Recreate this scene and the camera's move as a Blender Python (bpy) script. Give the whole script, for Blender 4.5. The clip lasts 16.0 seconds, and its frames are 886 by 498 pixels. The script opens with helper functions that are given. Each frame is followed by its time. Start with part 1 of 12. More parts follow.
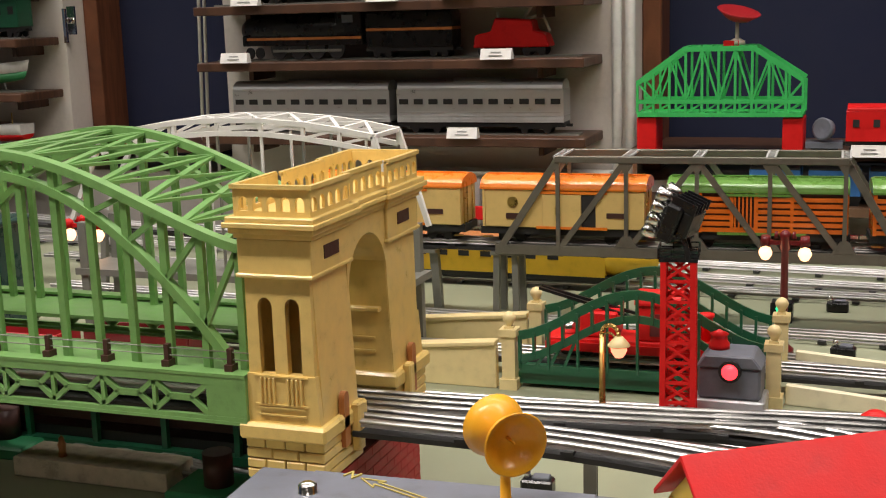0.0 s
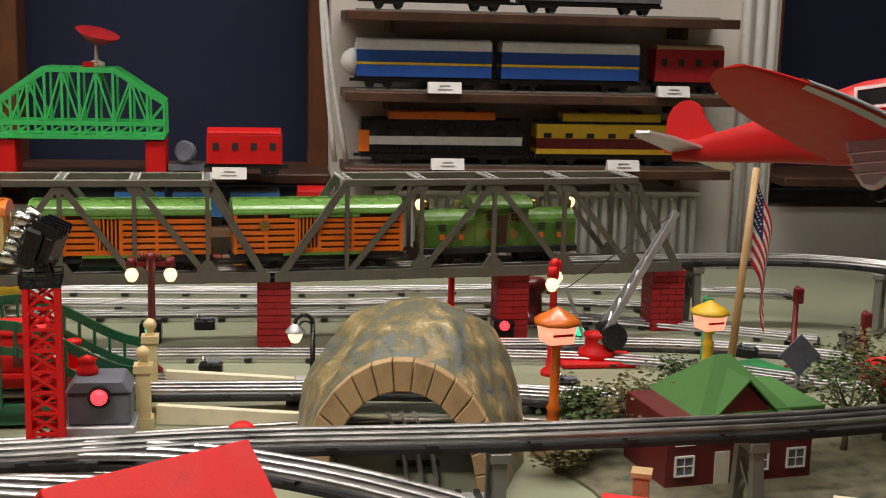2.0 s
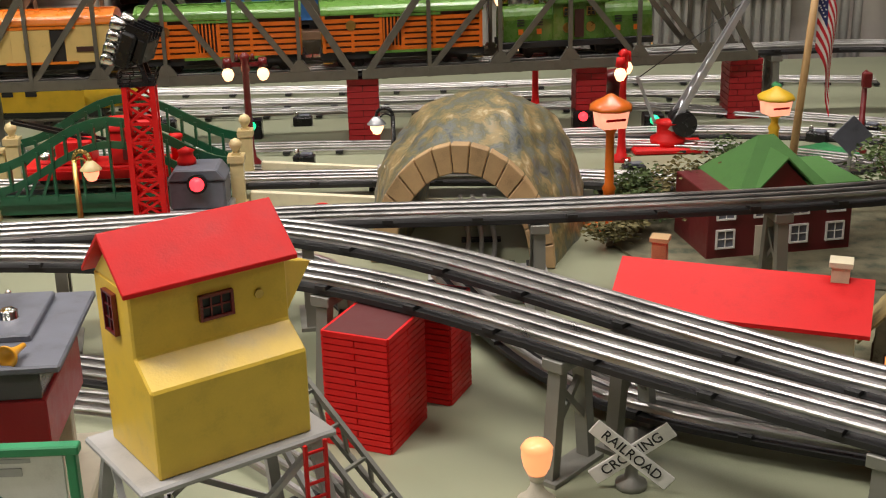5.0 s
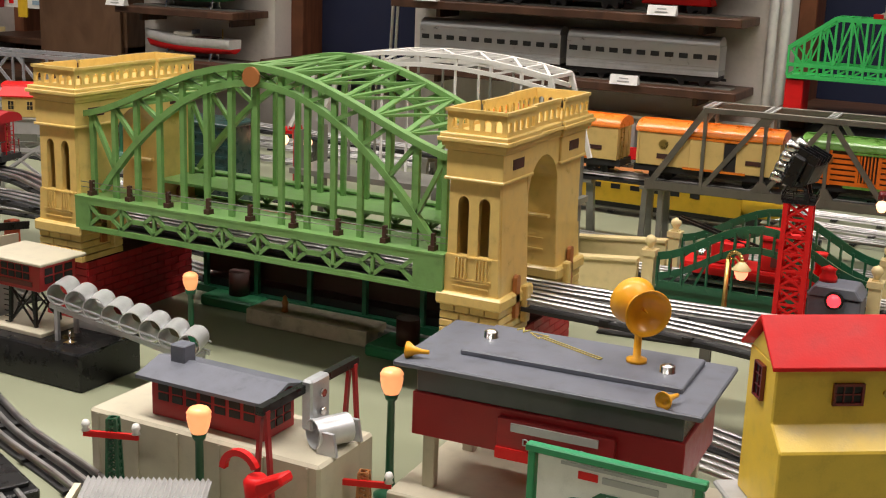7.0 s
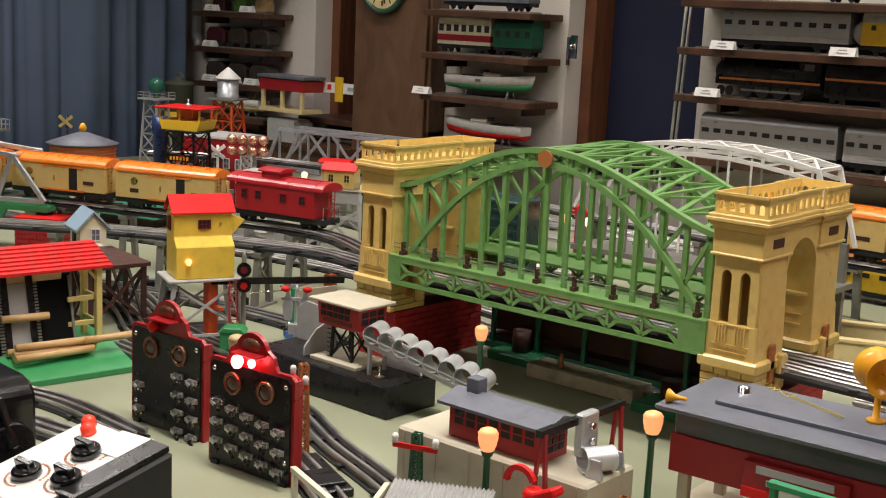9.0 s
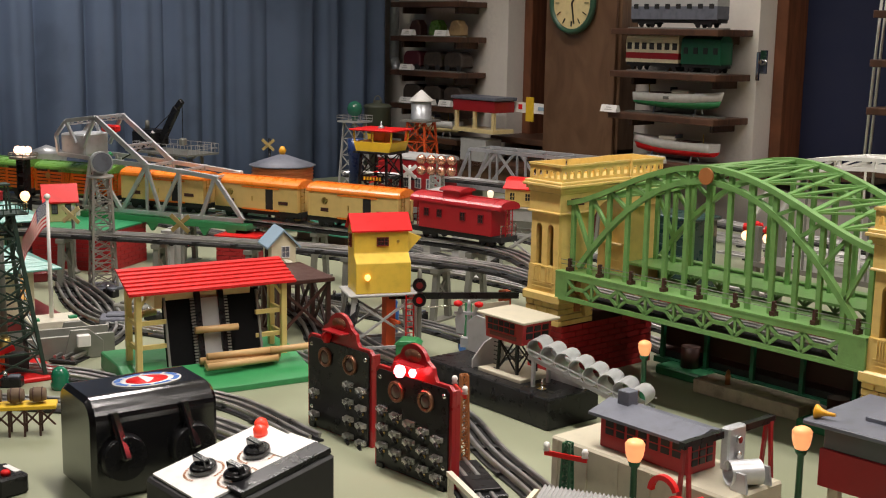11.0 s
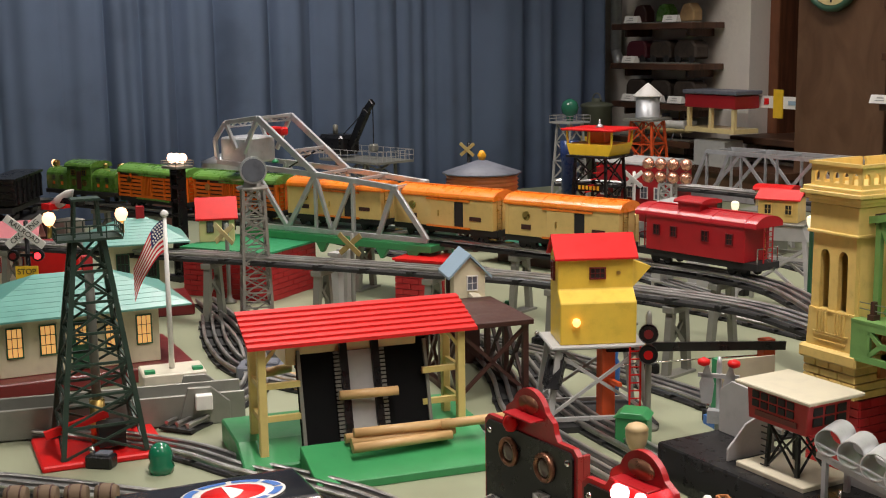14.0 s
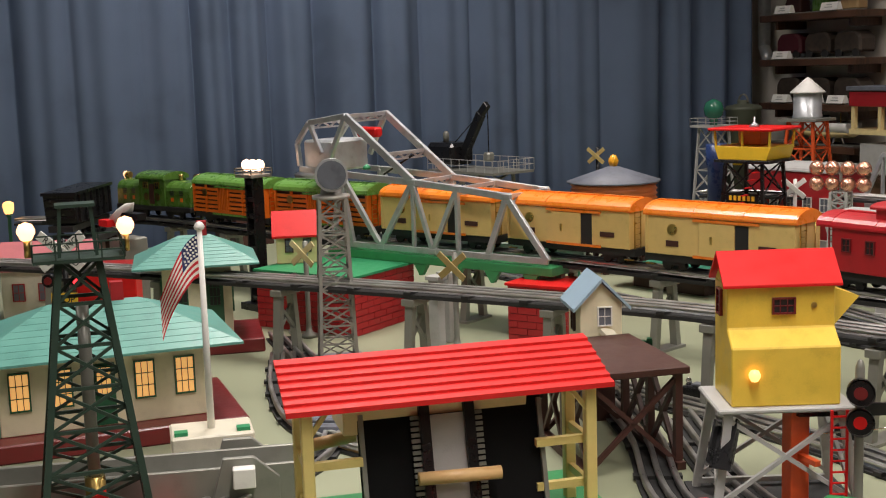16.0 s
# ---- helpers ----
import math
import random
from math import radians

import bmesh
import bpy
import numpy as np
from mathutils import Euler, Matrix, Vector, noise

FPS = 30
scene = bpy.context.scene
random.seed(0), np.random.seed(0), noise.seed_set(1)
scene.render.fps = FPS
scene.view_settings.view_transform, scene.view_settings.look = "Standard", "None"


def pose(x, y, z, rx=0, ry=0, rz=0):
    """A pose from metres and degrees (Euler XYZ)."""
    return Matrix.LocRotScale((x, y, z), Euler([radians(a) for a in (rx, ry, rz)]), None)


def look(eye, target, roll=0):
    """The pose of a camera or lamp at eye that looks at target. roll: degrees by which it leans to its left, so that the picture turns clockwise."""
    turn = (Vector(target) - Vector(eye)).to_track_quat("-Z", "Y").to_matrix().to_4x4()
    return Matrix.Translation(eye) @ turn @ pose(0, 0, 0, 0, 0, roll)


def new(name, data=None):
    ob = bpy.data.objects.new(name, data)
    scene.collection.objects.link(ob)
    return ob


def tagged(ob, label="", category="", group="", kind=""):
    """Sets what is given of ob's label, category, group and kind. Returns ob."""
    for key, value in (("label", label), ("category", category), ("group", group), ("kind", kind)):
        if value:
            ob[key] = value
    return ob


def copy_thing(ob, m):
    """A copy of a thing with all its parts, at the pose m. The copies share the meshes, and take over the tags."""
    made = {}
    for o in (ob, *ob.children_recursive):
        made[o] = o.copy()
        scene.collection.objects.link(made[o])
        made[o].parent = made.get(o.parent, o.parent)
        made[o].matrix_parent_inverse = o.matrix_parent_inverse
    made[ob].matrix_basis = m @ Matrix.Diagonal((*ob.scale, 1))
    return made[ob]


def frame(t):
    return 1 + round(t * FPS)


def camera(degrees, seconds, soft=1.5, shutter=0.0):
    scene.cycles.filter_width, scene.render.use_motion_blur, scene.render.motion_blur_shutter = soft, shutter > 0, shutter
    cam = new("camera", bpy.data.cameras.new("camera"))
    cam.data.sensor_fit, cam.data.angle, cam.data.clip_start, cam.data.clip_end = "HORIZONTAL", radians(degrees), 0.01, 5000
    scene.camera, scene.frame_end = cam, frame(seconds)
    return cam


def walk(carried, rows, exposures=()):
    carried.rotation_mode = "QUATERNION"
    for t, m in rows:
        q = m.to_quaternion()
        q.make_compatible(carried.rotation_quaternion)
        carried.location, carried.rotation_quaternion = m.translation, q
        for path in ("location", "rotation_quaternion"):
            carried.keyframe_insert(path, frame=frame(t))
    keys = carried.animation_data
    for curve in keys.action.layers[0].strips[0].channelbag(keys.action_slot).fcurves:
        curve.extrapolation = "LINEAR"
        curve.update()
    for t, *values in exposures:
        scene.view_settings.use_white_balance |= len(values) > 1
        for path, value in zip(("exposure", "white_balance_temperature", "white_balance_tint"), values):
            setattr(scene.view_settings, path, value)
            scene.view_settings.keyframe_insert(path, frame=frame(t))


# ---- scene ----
cam = camera(39.2, 16.0, soft=1.1)
PATH = [
    (0, (1.1826, -0.9371, 0.5104), (0.5004, 0.9017, 0.1186), -1.83),
    (0.5, (1.1828, -0.9278, 0.5075), (0.7283, 0.9817, 0.1236), -1.00),
    (1, (1.1847, -0.9095, 0.5015), (0.976, 1.0448, 0.131), -0.27),
    (1.5, (1.1883, -0.9195, 0.506), (1.2229, 1.0474, 0.1454), 0.93),
    (2, (1.1912, -0.9331, 0.5094), (1.4816, 1.0128, 0.1498), 1.44),
    (2.5, (1.2003, -0.9514, 0.5123), (1.779, 0.9276, 0.1457), 1.51),
    (3, (1.1995, -0.9685, 0.5203), (1.9934, 0.8091, 0.0622), 1.49),
    (3.2, (1.2068, -0.9724, 0.5208), (2.0371, 0.7704, -0.0019), 1.18),
    (5.3, (1.277, -1.0967, 0.5187), (1.1608, 0.787, -0.1432), -1.33),
    (5.5, (1.2762, -1.1203, 0.5229), (1.0526, 0.7651, -0.1058), -0.92),
    (6, (1.2699, -1.1796, 0.5394), (0.792, 0.6771, -0.0302), 1.74),
    (6.5, (1.2716, -1.2109, 0.5471), (0.5651, 0.5819, 0.0118), 1.80),
    (7, (1.279, -1.248, 0.5492), (0.3976, 0.4791, 0.0592), 2.03),
    (7.5, (1.2979, -1.291, 0.55), (0.2812, 0.3729, 0.1053), 2.25),
    (8, (1.3181, -1.3554, 0.556), (0.2169, 0.2613, 0.1392), 2.61),
    (8.5, (1.3463, -1.3999, 0.5601), (0.1697, 0.1704, 0.1733), 2.79),
    (9, (1.3942, -1.4376, 0.5645), (0.1311, 0.0687, 0.1967), 2.69),
    (9.2, (1.3984, -1.4535, 0.5673), (0.1131, 0.0345, 0.2016), 2.93),
    (11.3, (1.4904, -1.424, 0.5763), (-0.0407, -0.1853, 0.2276), 0.89),
    (11.5, (1.4506, -1.3969, 0.5721), (-0.0962, -0.1777, 0.224), 0.97),
    (12, (1.3762, -1.3248, 0.5594), (-0.2119, -0.1586, 0.2161), 0.58),
    (12.5, (1.2988, -1.2731, 0.5477), (-0.3168, -0.144, 0.2081), 0.57),
    (13, (1.2264, -1.2112, 0.5355), (-0.4219, -0.1303, 0.1973), 0.25),
    (13.5, (1.1205, -1.1364, 0.5213), (-0.5572, -0.1029, 0.179), -0.62),
    (14, (1.0301, -1.0738, 0.5041), (-0.6803, -0.0928, 0.1692), -0.77),
    (14.5, (0.9478, -1.0149, 0.4873), (-0.795, -0.0892, 0.1618), -0.93),
    (15, (0.8252, -0.9526, 0.4693), (-0.9403, -0.0696, 0.1477), -1.14),
    (15.5, (0.7337, -0.889, 0.4493), (-1.062, -0.0652, 0.1386), -1.68),
    (16, (0.6563, -0.8542, 0.4314), (-1.1513, -0.0509, 0.1361), -1.85),
]
walk(cam, [(t, look(eye, target, roll)) for t, eye, target, roll in PATH], exposures=[(0.0, -0.08), (1.5, -0.18), (2.2, -0.22), (3.0, -0.02), (5.5, -0.14), (7.0, -0.10), (9.0, -0.15), (12.0, -0.20), (16.0, -0.14)])

# ---------------- exposure, world and lights ----------------

world = bpy.data.worlds.new("room_world")
scene.world = world
world.use_nodes = True
world.node_tree.nodes["Background"].inputs[0].default_value = (0.9, 0.95, 1.0, 1)
world.node_tree.nodes["Background"].inputs[1].default_value = 0.006


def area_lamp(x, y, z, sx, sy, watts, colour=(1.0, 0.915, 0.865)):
    data = bpy.data.lights.new("assumed_lamp", "AREA")
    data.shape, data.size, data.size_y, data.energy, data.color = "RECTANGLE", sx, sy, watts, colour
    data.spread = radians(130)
    ob = new("assumed_lamp_light", data)
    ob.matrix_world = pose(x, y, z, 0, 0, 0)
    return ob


# Unseen lamps, placed by assumption; the y=1.05 row is added to brighten the wall.
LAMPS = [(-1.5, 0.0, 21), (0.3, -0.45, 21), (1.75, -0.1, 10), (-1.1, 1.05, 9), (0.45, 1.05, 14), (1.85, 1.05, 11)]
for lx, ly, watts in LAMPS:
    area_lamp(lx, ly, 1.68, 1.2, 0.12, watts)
# Two more unseen lamps added behind the camera as fill.
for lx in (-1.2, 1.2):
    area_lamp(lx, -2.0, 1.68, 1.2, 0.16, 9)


# ---------------- materials ----------------
MATS = {}


def mat(name, colour, rough=0.5, metal=0.0, vary=0.06, scale=60.0, bump=0.15, spec=0.5, fine=700.0, low_tone=None, coat=0.0):
    """A painted or bare surface with broad mottling, fine grain and a little relief."""
    if name in MATS:
        return MATS[name]
    m = bpy.data.materials.new(name)
    m.use_nodes = True
    nt = m.node_tree
    b = nt.nodes["Principled BSDF"]
    b.inputs["Metallic"].default_value = metal
    b.inputs["Specular IOR Level"].default_value = spec
    b.inputs["Coat Weight"].default_value = coat
    b.inputs["Coat Roughness"].default_value = 0.15
    tc = nt.nodes.new("ShaderNodeTexCoord")
    big, small = nt.nodes.new("ShaderNodeTexNoise"), nt.nodes.new("ShaderNodeTexNoise")
    big.inputs["Scale"].default_value, big.inputs["Detail"].default_value = scale, 4
    small.inputs["Scale"].default_value, small.inputs["Detail"].default_value = fine, 3
    nt.links.new(tc.outputs["Object"], big.inputs["Vector"])
    nt.links.new(tc.outputs["Object"], small.inputs["Vector"])
    ramp = nt.nodes.new("ShaderNodeValToRGB")
    lo = tuple(max(0, c * (1 - vary * 1.6)) for c in colour) if low_tone is None else low_tone
    hi = tuple(min(1, c * (1 + vary)) for c in colour)
    ramp.color_ramp.elements[0].position, ramp.color_ramp.elements[1].position = 0.28, 0.72
    ramp.color_ramp.elements[0].color, ramp.color_ramp.elements[1].color = (*lo, 1), (*hi, 1)
    mid = ramp.color_ramp.elements.new(0.45)
    mid.color = (*colour, 1)
    mixn = nt.nodes.new("ShaderNodeMath")
    mixn.operation = "MULTIPLY_ADD"
    mixn.inputs[1].default_value, mixn.inputs[2].default_value = 0.35, 0.325
    addn = nt.nodes.new("ShaderNodeMath")
    addn.operation = "ADD"
    sub = nt.nodes.new("ShaderNodeMath")
    sub.operation = "MULTIPLY_ADD"
    sub.inputs[1].default_value, sub.inputs[2].default_value = 0.3, -0.15
    nt.links.new(small.outputs["Fac"], sub.inputs[0])
    nt.links.new(big.outputs["Fac"], addn.inputs[0])
    nt.links.new(sub.outputs[0], addn.inputs[1])
    nt.links.new(addn.outputs[0], ramp.inputs[0])
    info = nt.nodes.new("ShaderNodeObjectInfo")
    hsv = nt.nodes.new("ShaderNodeHueSaturation")
    vr = nt.nodes.new("ShaderNodeMath")
    vr.operation = "MULTIPLY_ADD"
    vr.inputs[1].default_value, vr.inputs[2].default_value = vary * 0.5, 1 - vary * 0.25
    nt.links.new(info.outputs["Random"], vr.inputs[0])
    nt.links.new(vr.outputs[0], hsv.inputs["Value"])
    nt.links.new(ramp.outputs[0], hsv.inputs["Color"])
    nt.links.new(hsv.outputs[0], b.inputs["Base Color"])
    rr = nt.nodes.new("ShaderNodeMath")
    rr.operation = "MULTIPLY_ADD"
    rr.inputs[1].default_value, rr.inputs[2].default_value = 0.3, max(0.03, rough - 0.15)
    nt.links.new(addn.outputs[0], rr.inputs[0])
    nt.links.new(rr.outputs[0], b.inputs["Roughness"])
    if bump:
        bp = nt.nodes.new("ShaderNodeBump")
        bp.inputs["Strength"].default_value, bp.inputs["Distance"].default_value = bump, 0.002
        nt.links.new(addn.outputs[0], bp.inputs["Height"])
        nt.links.new(bp.outputs[0], b.inputs["Normal"])
    MATS[name] = m
    return m


def glow(name, colour, strength):
    if name in MATS:
        return MATS[name]
    m = bpy.data.materials.new(name)
    m.use_nodes = True
    b = m.node_tree.nodes["Principled BSDF"]
    b.inputs["Base Color"].default_value = (*colour, 1)
    b.inputs["Emission Color"].default_value = (*colour, 1)
    b.inputs["Emission Strength"].default_value = strength
    b.inputs["Roughness"].default_value = 0.3
    MATS[name] = m
    return m


def glass(name, colour, rough=0.05):
    if name in MATS:
        return MATS[name]
    m = bpy.data.materials.new(name)
    m.use_nodes = True
    b = m.node_tree.nodes["Principled BSDF"]
    b.inputs["Base Color"].default_value = (*colour, 1)
    b.inputs["Transmission Weight"].default_value = 0.9
    b.inputs["Roughness"].default_value = rough
    MATS[name] = m
    return m


def wood(name, dark, light, scale=9.0, rough=0.45):
    if name in MATS:
        return MATS[name]
    m = bpy.data.materials.new(name)
    m.use_nodes = True
    nt = m.node_tree
    b = nt.nodes["Principled BSDF"]
    tc, mp = nt.nodes.new("ShaderNodeTexCoord"), nt.nodes.new("ShaderNodeMapping")
    mp.inputs["Scale"].default_value = (1.0, 6.0, 0.6)
    wave = nt.nodes.new("ShaderNodeTexNoise")
    wave.inputs["Scale"].default_value, wave.inputs["Detail"].default_value, wave.inputs["Distortion"].default_value = scale, 8, 1.2
    ramp = nt.nodes.new("ShaderNodeValToRGB")
    ramp.color_ramp.elements[0].position, ramp.color_ramp.elements[1].position = 0.3, 0.7
    ramp.color_ramp.elements[0].color, ramp.color_ramp.elements[1].color = (*dark, 1), (*light, 1)
    nt.links.new(tc.outputs["Object"], mp.inputs["Vector"])
    nt.links.new(mp.outputs[0], wave.inputs["Vector"])
    nt.links.new(wave.outputs["Fac"], ramp.inputs[0])
    nt.links.new(ramp.outputs[0], b.inputs["Base Color"])
    b.inputs["Roughness"].default_value = rough
    bp = nt.nodes.new("ShaderNodeBump")
    bp.inputs["Strength"].default_value, bp.inputs["Distance"].default_value = 0.1, 0.001
    nt.links.new(wave.outputs["Fac"], bp.inputs["Height"])
    nt.links.new(bp.outputs[0], b.inputs["Normal"])
    MATS[name] = m
    return m


YELLOW = mat("cream_yellow_enamel", (0.75, 0.54, 0.175), 0.34, vary=0.07, coat=0.3)
TERRA = mat("terracotta_enamel", (0.42, 0.16, 0.05), 0.4)
BGREEN = mat("apple_green_enamel", (0.17, 0.345, 0.105), 0.36, vary=0.1, coat=0.2)
DGREEN = mat("dark_green_enamel", (0.012, 0.10, 0.045), 0.35, coat=0.2)
EGREEN = mat("emerald_green_paint", (0.03, 0.27, 0.11), 0.4)
KGREEN = mat("bright_green_enamel", (0.04, 0.27, 0.09), 0.4)
OLIVE = mat("olive_green_enamel", (0.075, 0.17, 0.025), 0.28, coat=0.5)
ROOFGREEN = mat("pea_green_roof_enamel", (0.135, 0.30, 0.055), 0.3, coat=0.4)
TEAL = mat("pale_teal_roof_paint", (0.12, 0.33, 0.28), 0.38, vary=0.1, scale=40)
RED = mat("bright_red_enamel", (0.66, 0.014, 0.014), 0.42, spec=0.25)
LOGRED = mat("scarlet_plank_paint", (0.60, 0.02, 0.018), 0.45, spec=0.25)
MAROON = mat("maroon_enamel", (0.16, 0.012, 0.014), 0.35, coat=0.2)
PLASTRED = mat("dark_red_plastic", (0.34, 0.014, 0.018), 0.38)
BRICKRED = mat("red_painted_brick", (0.40, 0.016, 0.020), 0.5, vary=0.1, bump=0.3)
MORTAR = mat("dark_mortar", (0.10, 0.02, 0.02), 0.8)
HOUSEBRICK = mat("printed_brick_tinplate", (0.27, 0.055, 0.03), 0.4)
ORANGE = mat("orange_enamel", (0.78, 0.17, 0.015), 0.33, coat=0.3)
RUST = mat("rusty_orange_corrugated", (0.50, 0.13, 0.035), 0.4)
CREAM = mat("cream_enamel", (0.74, 0.60, 0.30), 0.35, coat=0.3)
PALE = mat("pale_cream_paint", (0.74, 0.68, 0.48), 0.45)
WHITE = mat("white_paint", (0.80, 0.79, 0.75), 0.5)
OFFWHITE = mat("ivory_plastic", (0.66, 0.62, 0.50), 0.45)
PEAGREY = mat("stone_beige_plastic", (0.52, 0.48, 0.36), 0.5)
ALU = mat("aluminium_paint", (0.52, 0.54, 0.56), 0.38, metal=0.55, vary=0.1)
GREYST = mat("grey_steel_paint", (0.24, 0.24, 0.21), 0.42, metal=0.3)
LGREY = mat("light_grey_plastic", (0.42, 0.42, 0.41), 0.45)
SLATE = mat("slate_grey_plastic", (0.13, 0.14, 0.17), 0.5, vary=0.15)
CHROME = mat("bright_nickel", (0.78, 0.77, 0.75), 0.18, metal=1.0, vary=0.05, bump=0.02)
RAIL = mat("worn_tinplate_rail", (0.45, 0.445, 0.43), 0.34, metal=0.88, vary=0.2, scale=25, bump=0.05)
BRASS = mat("aged_brass", (0.60, 0.42, 0.14), 0.3, metal=1.0)
BLACK = mat("black_enamel", (0.010, 0.010, 0.011), 0.3, coat=0.12, spec=0.35, bump=0.06)
MATTBLACK = mat("matt_black", (0.018, 0.018, 0.018), 0.6)
BAKELITE = mat("black_bakelite", (0.008, 0.008, 0.009), 0.16, coat=0.7, bump=0.03)
BROWN = mat("dark_brown_paint", (0.06, 0.022, 0.016), 0.5)
GOLDY = mat("orange_yellow_plastic", (0.85, 0.40, 0.02), 0.35, coat=0.2)
CHROMEY = mat("chrome_yellow_paint", (0.78, 0.50, 0.03), 0.4)
ELEVY = mat("lemon_yellow_enamel", (0.80, 0.55, 0.07), 0.4, vary=0.07)
SILVER = mat("silver_plastic", (0.56, 0.57, 0.58), 0.34, metal=0.55, vary=0.03, bump=0.04)
BLUE = mat("royal_blue_paint", (0.03, 0.13, 0.42), 0.4)
LBLUE = mat("pale_blue_roof", (0.30, 0.42, 0.52), 0.45)
NAVY = mat("navy_blind_cloth", (0.012, 0.017, 0.050), 0.85, scale=8)
TABLE = mat("pale_green_table_paint", (0.275, 0.295, 0.195), 0.42, vary=0.10, scale=5, bump=0.05)
PLASTER = mat("white_plaster", (0.78, 0.73, 0.66), 0.85, vary=0.08, scale=4, fine=90, bump=0.5)
SHELFWOOD = wood("dark_walnut_shelf", (0.04, 0.018, 0.010), (0.12, 0.055, 0.03))
FRAMEWOOD = wood("red_brown_frame_wood", (0.10, 0.035, 0.015), (0.22, 0.08, 0.035))
PANELWOOD = wood("brown_panel_wood", (0.10, 0.05, 0.025), (0.18, 0.10, 0.055))
DOWEL = wood("pale_dowel_wood", (0.50, 0.30, 0.12), (0.68, 0.46, 0.22), 20)
FLOORM = mat("grey_lino", (0.16, 0.15, 0.14), 0.5, scale=6)
def painted_rock():
    """Papier-mache rock brushed with streaks of blue-grey, olive, ochre and cream paint."""
    m = bpy.data.materials.new("painted_rock")
    m.use_nodes = True
    nt = m.node_tree
    b = nt.nodes["Principled BSDF"]
    tc, mp = nt.nodes.new("ShaderNodeTexCoord"), nt.nodes.new("ShaderNodeMapping")
    mp.inputs["Scale"].default_value = (1.0, 0.8, 0.6)
    mp.inputs["Rotation"].default_value = (0.3, 0.5, 0.4)
    nt.links.new(tc.outputs["Object"], mp.inputs["Vector"])
    broad, streak = nt.nodes.new("ShaderNodeTexNoise"), nt.nodes.new("ShaderNodeTexNoise")
    for node, sc, de, di in ((broad, 17, 6, 1.6), (streak, 75, 5, 2.2)):
        node.inputs["Scale"].default_value, node.inputs["Detail"].default_value, node.inputs["Distortion"].default_value = sc, de, di
        nt.links.new(mp.outputs[0], node.inputs["Vector"])
    add = nt.nodes.new("ShaderNodeMath")
    add.operation = "MULTIPLY_ADD"
    add.inputs[1].default_value = 0.42
    nt.links.new(streak.outputs["Fac"], add.inputs[0])
    nt.links.new(broad.outputs["Fac"], add.inputs[2])
    ramp = nt.nodes.new("ShaderNodeValToRGB")
    stops = ((0.50, (0.060, 0.075, 0.080)), (0.60, (0.15, 0.16, 0.14)), (0.67, (0.13, 0.125, 0.06)), (0.73, (0.24, 0.20, 0.10)), (0.80, (0.29, 0.21, 0.085)), (0.90, (0.52, 0.44, 0.27)))
    el = ramp.color_ramp.elements
    el[0].position, el[0].color = stops[0][0], (*stops[0][1], 1)
    el[1].position, el[1].color = stops[-1][0], (*stops[-1][1], 1)
    for pos, col in stops[1:-1]:
        el.new(pos).color = (*col, 1)
    nt.links.new(add.outputs[0], ramp.inputs[0])
    nt.links.new(ramp.outputs[0], b.inputs["Base Color"])
    b.inputs["Roughness"].default_value = 0.42
    bp = nt.nodes.new("ShaderNodeBump")
    bp.inputs["Strength"].default_value, bp.inputs["Distance"].default_value = 0.5, 0.003
    nt.links.new(add.outputs[0], bp.inputs["Height"])
    nt.links.new(bp.outputs[0], b.inputs["Normal"])
    return m


ROCK = painted_rock()
STONEBAND = mat("tan_stone_band", (0.44, 0.29, 0.14), 0.6, vary=0.2, scale=30)
LEAF = mat("dusty_foliage", (0.075, 0.115, 0.035), 0.85, vary=0.5, scale=120)
BARK = mat("twig_bark", (0.16, 0.11, 0.07), 0.85)
SHINGLE = mat("weathered_yellow_shingle", (0.36, 0.28, 0.12), 0.7, vary=0.35)
WARM = glow("warm_bulb", (1.0, 0.45, 0.14), 2.6)
BULB = glow("bright_bulb", (1.0, 0.54, 0.28), 3.0)
TANGLASS = mat("tan_frosted_glass", (0.56, 0.42, 0.22), 0.4)
ORGLOW = glow("frosted_orange_globe", (1.0, 0.40, 0.16), 0.95)
HOTRED = glow("hot_red_bulb", (1.0, 0.10, 0.11), 22.0)
REDGLOW = glow("red_signal_lamp", (1.0, 0.03, 0.04), 3.6)
GREENGLOW = glow("green_signal_lamp", (0.02, 0.9, 0.35), 1.5)
WINGLOW = glow("lit_window", (1.0, 0.34, 0.09), 1.25)
DIMGLOW = glow("dim_window", (0.9, 0.45, 0.14), 0.7)


# ---------------- mesh helpers ----------------
def box(bm, c, s, rz=0.0, m=None):
    """A cuboid with centre c and size s, turned rz degrees about z."""
    q = Matrix.Translation(c) @ Matrix.Rotation(radians(rz), 4, "Z")
    if m is not None:
        q = m @ q
    hx, hy, hz = s[0] / 2, s[1] / 2, s[2] / 2
    v = [bm.verts.new(q @ Vector((x, y, z))) for x in (-hx, hx) for y in (-hy, hy) for z in (-hz, hz)]
    for f in ((0, 1, 3, 2), (4, 6, 7, 5), (0, 4, 5, 1), (2, 3, 7, 6), (0, 2, 6, 4), (1, 5, 7, 3)):
        bm.faces.new([v[i] for i in f])


def strut(bm, a, b, w, h=None):
    """A square bar from a to b, w wide across and h deep."""
    a, b = Vector(a), Vector(b)
    d = b - a
    if d.length < 1e-6:
        return
    zx = d.normalized()
    up = Vector((0, 0, 1)) if abs(zx.z) < 0.97 else Vector((0, 1, 0))
    side = zx.cross(up).normalized()
    up = side.cross(zx)
    m = Matrix((side, zx, up)).transposed().to_4x4()
    m.translation = (a + b) / 2
    box(bm, (0, 0, 0), (w, d.length, h or w), 0, m)


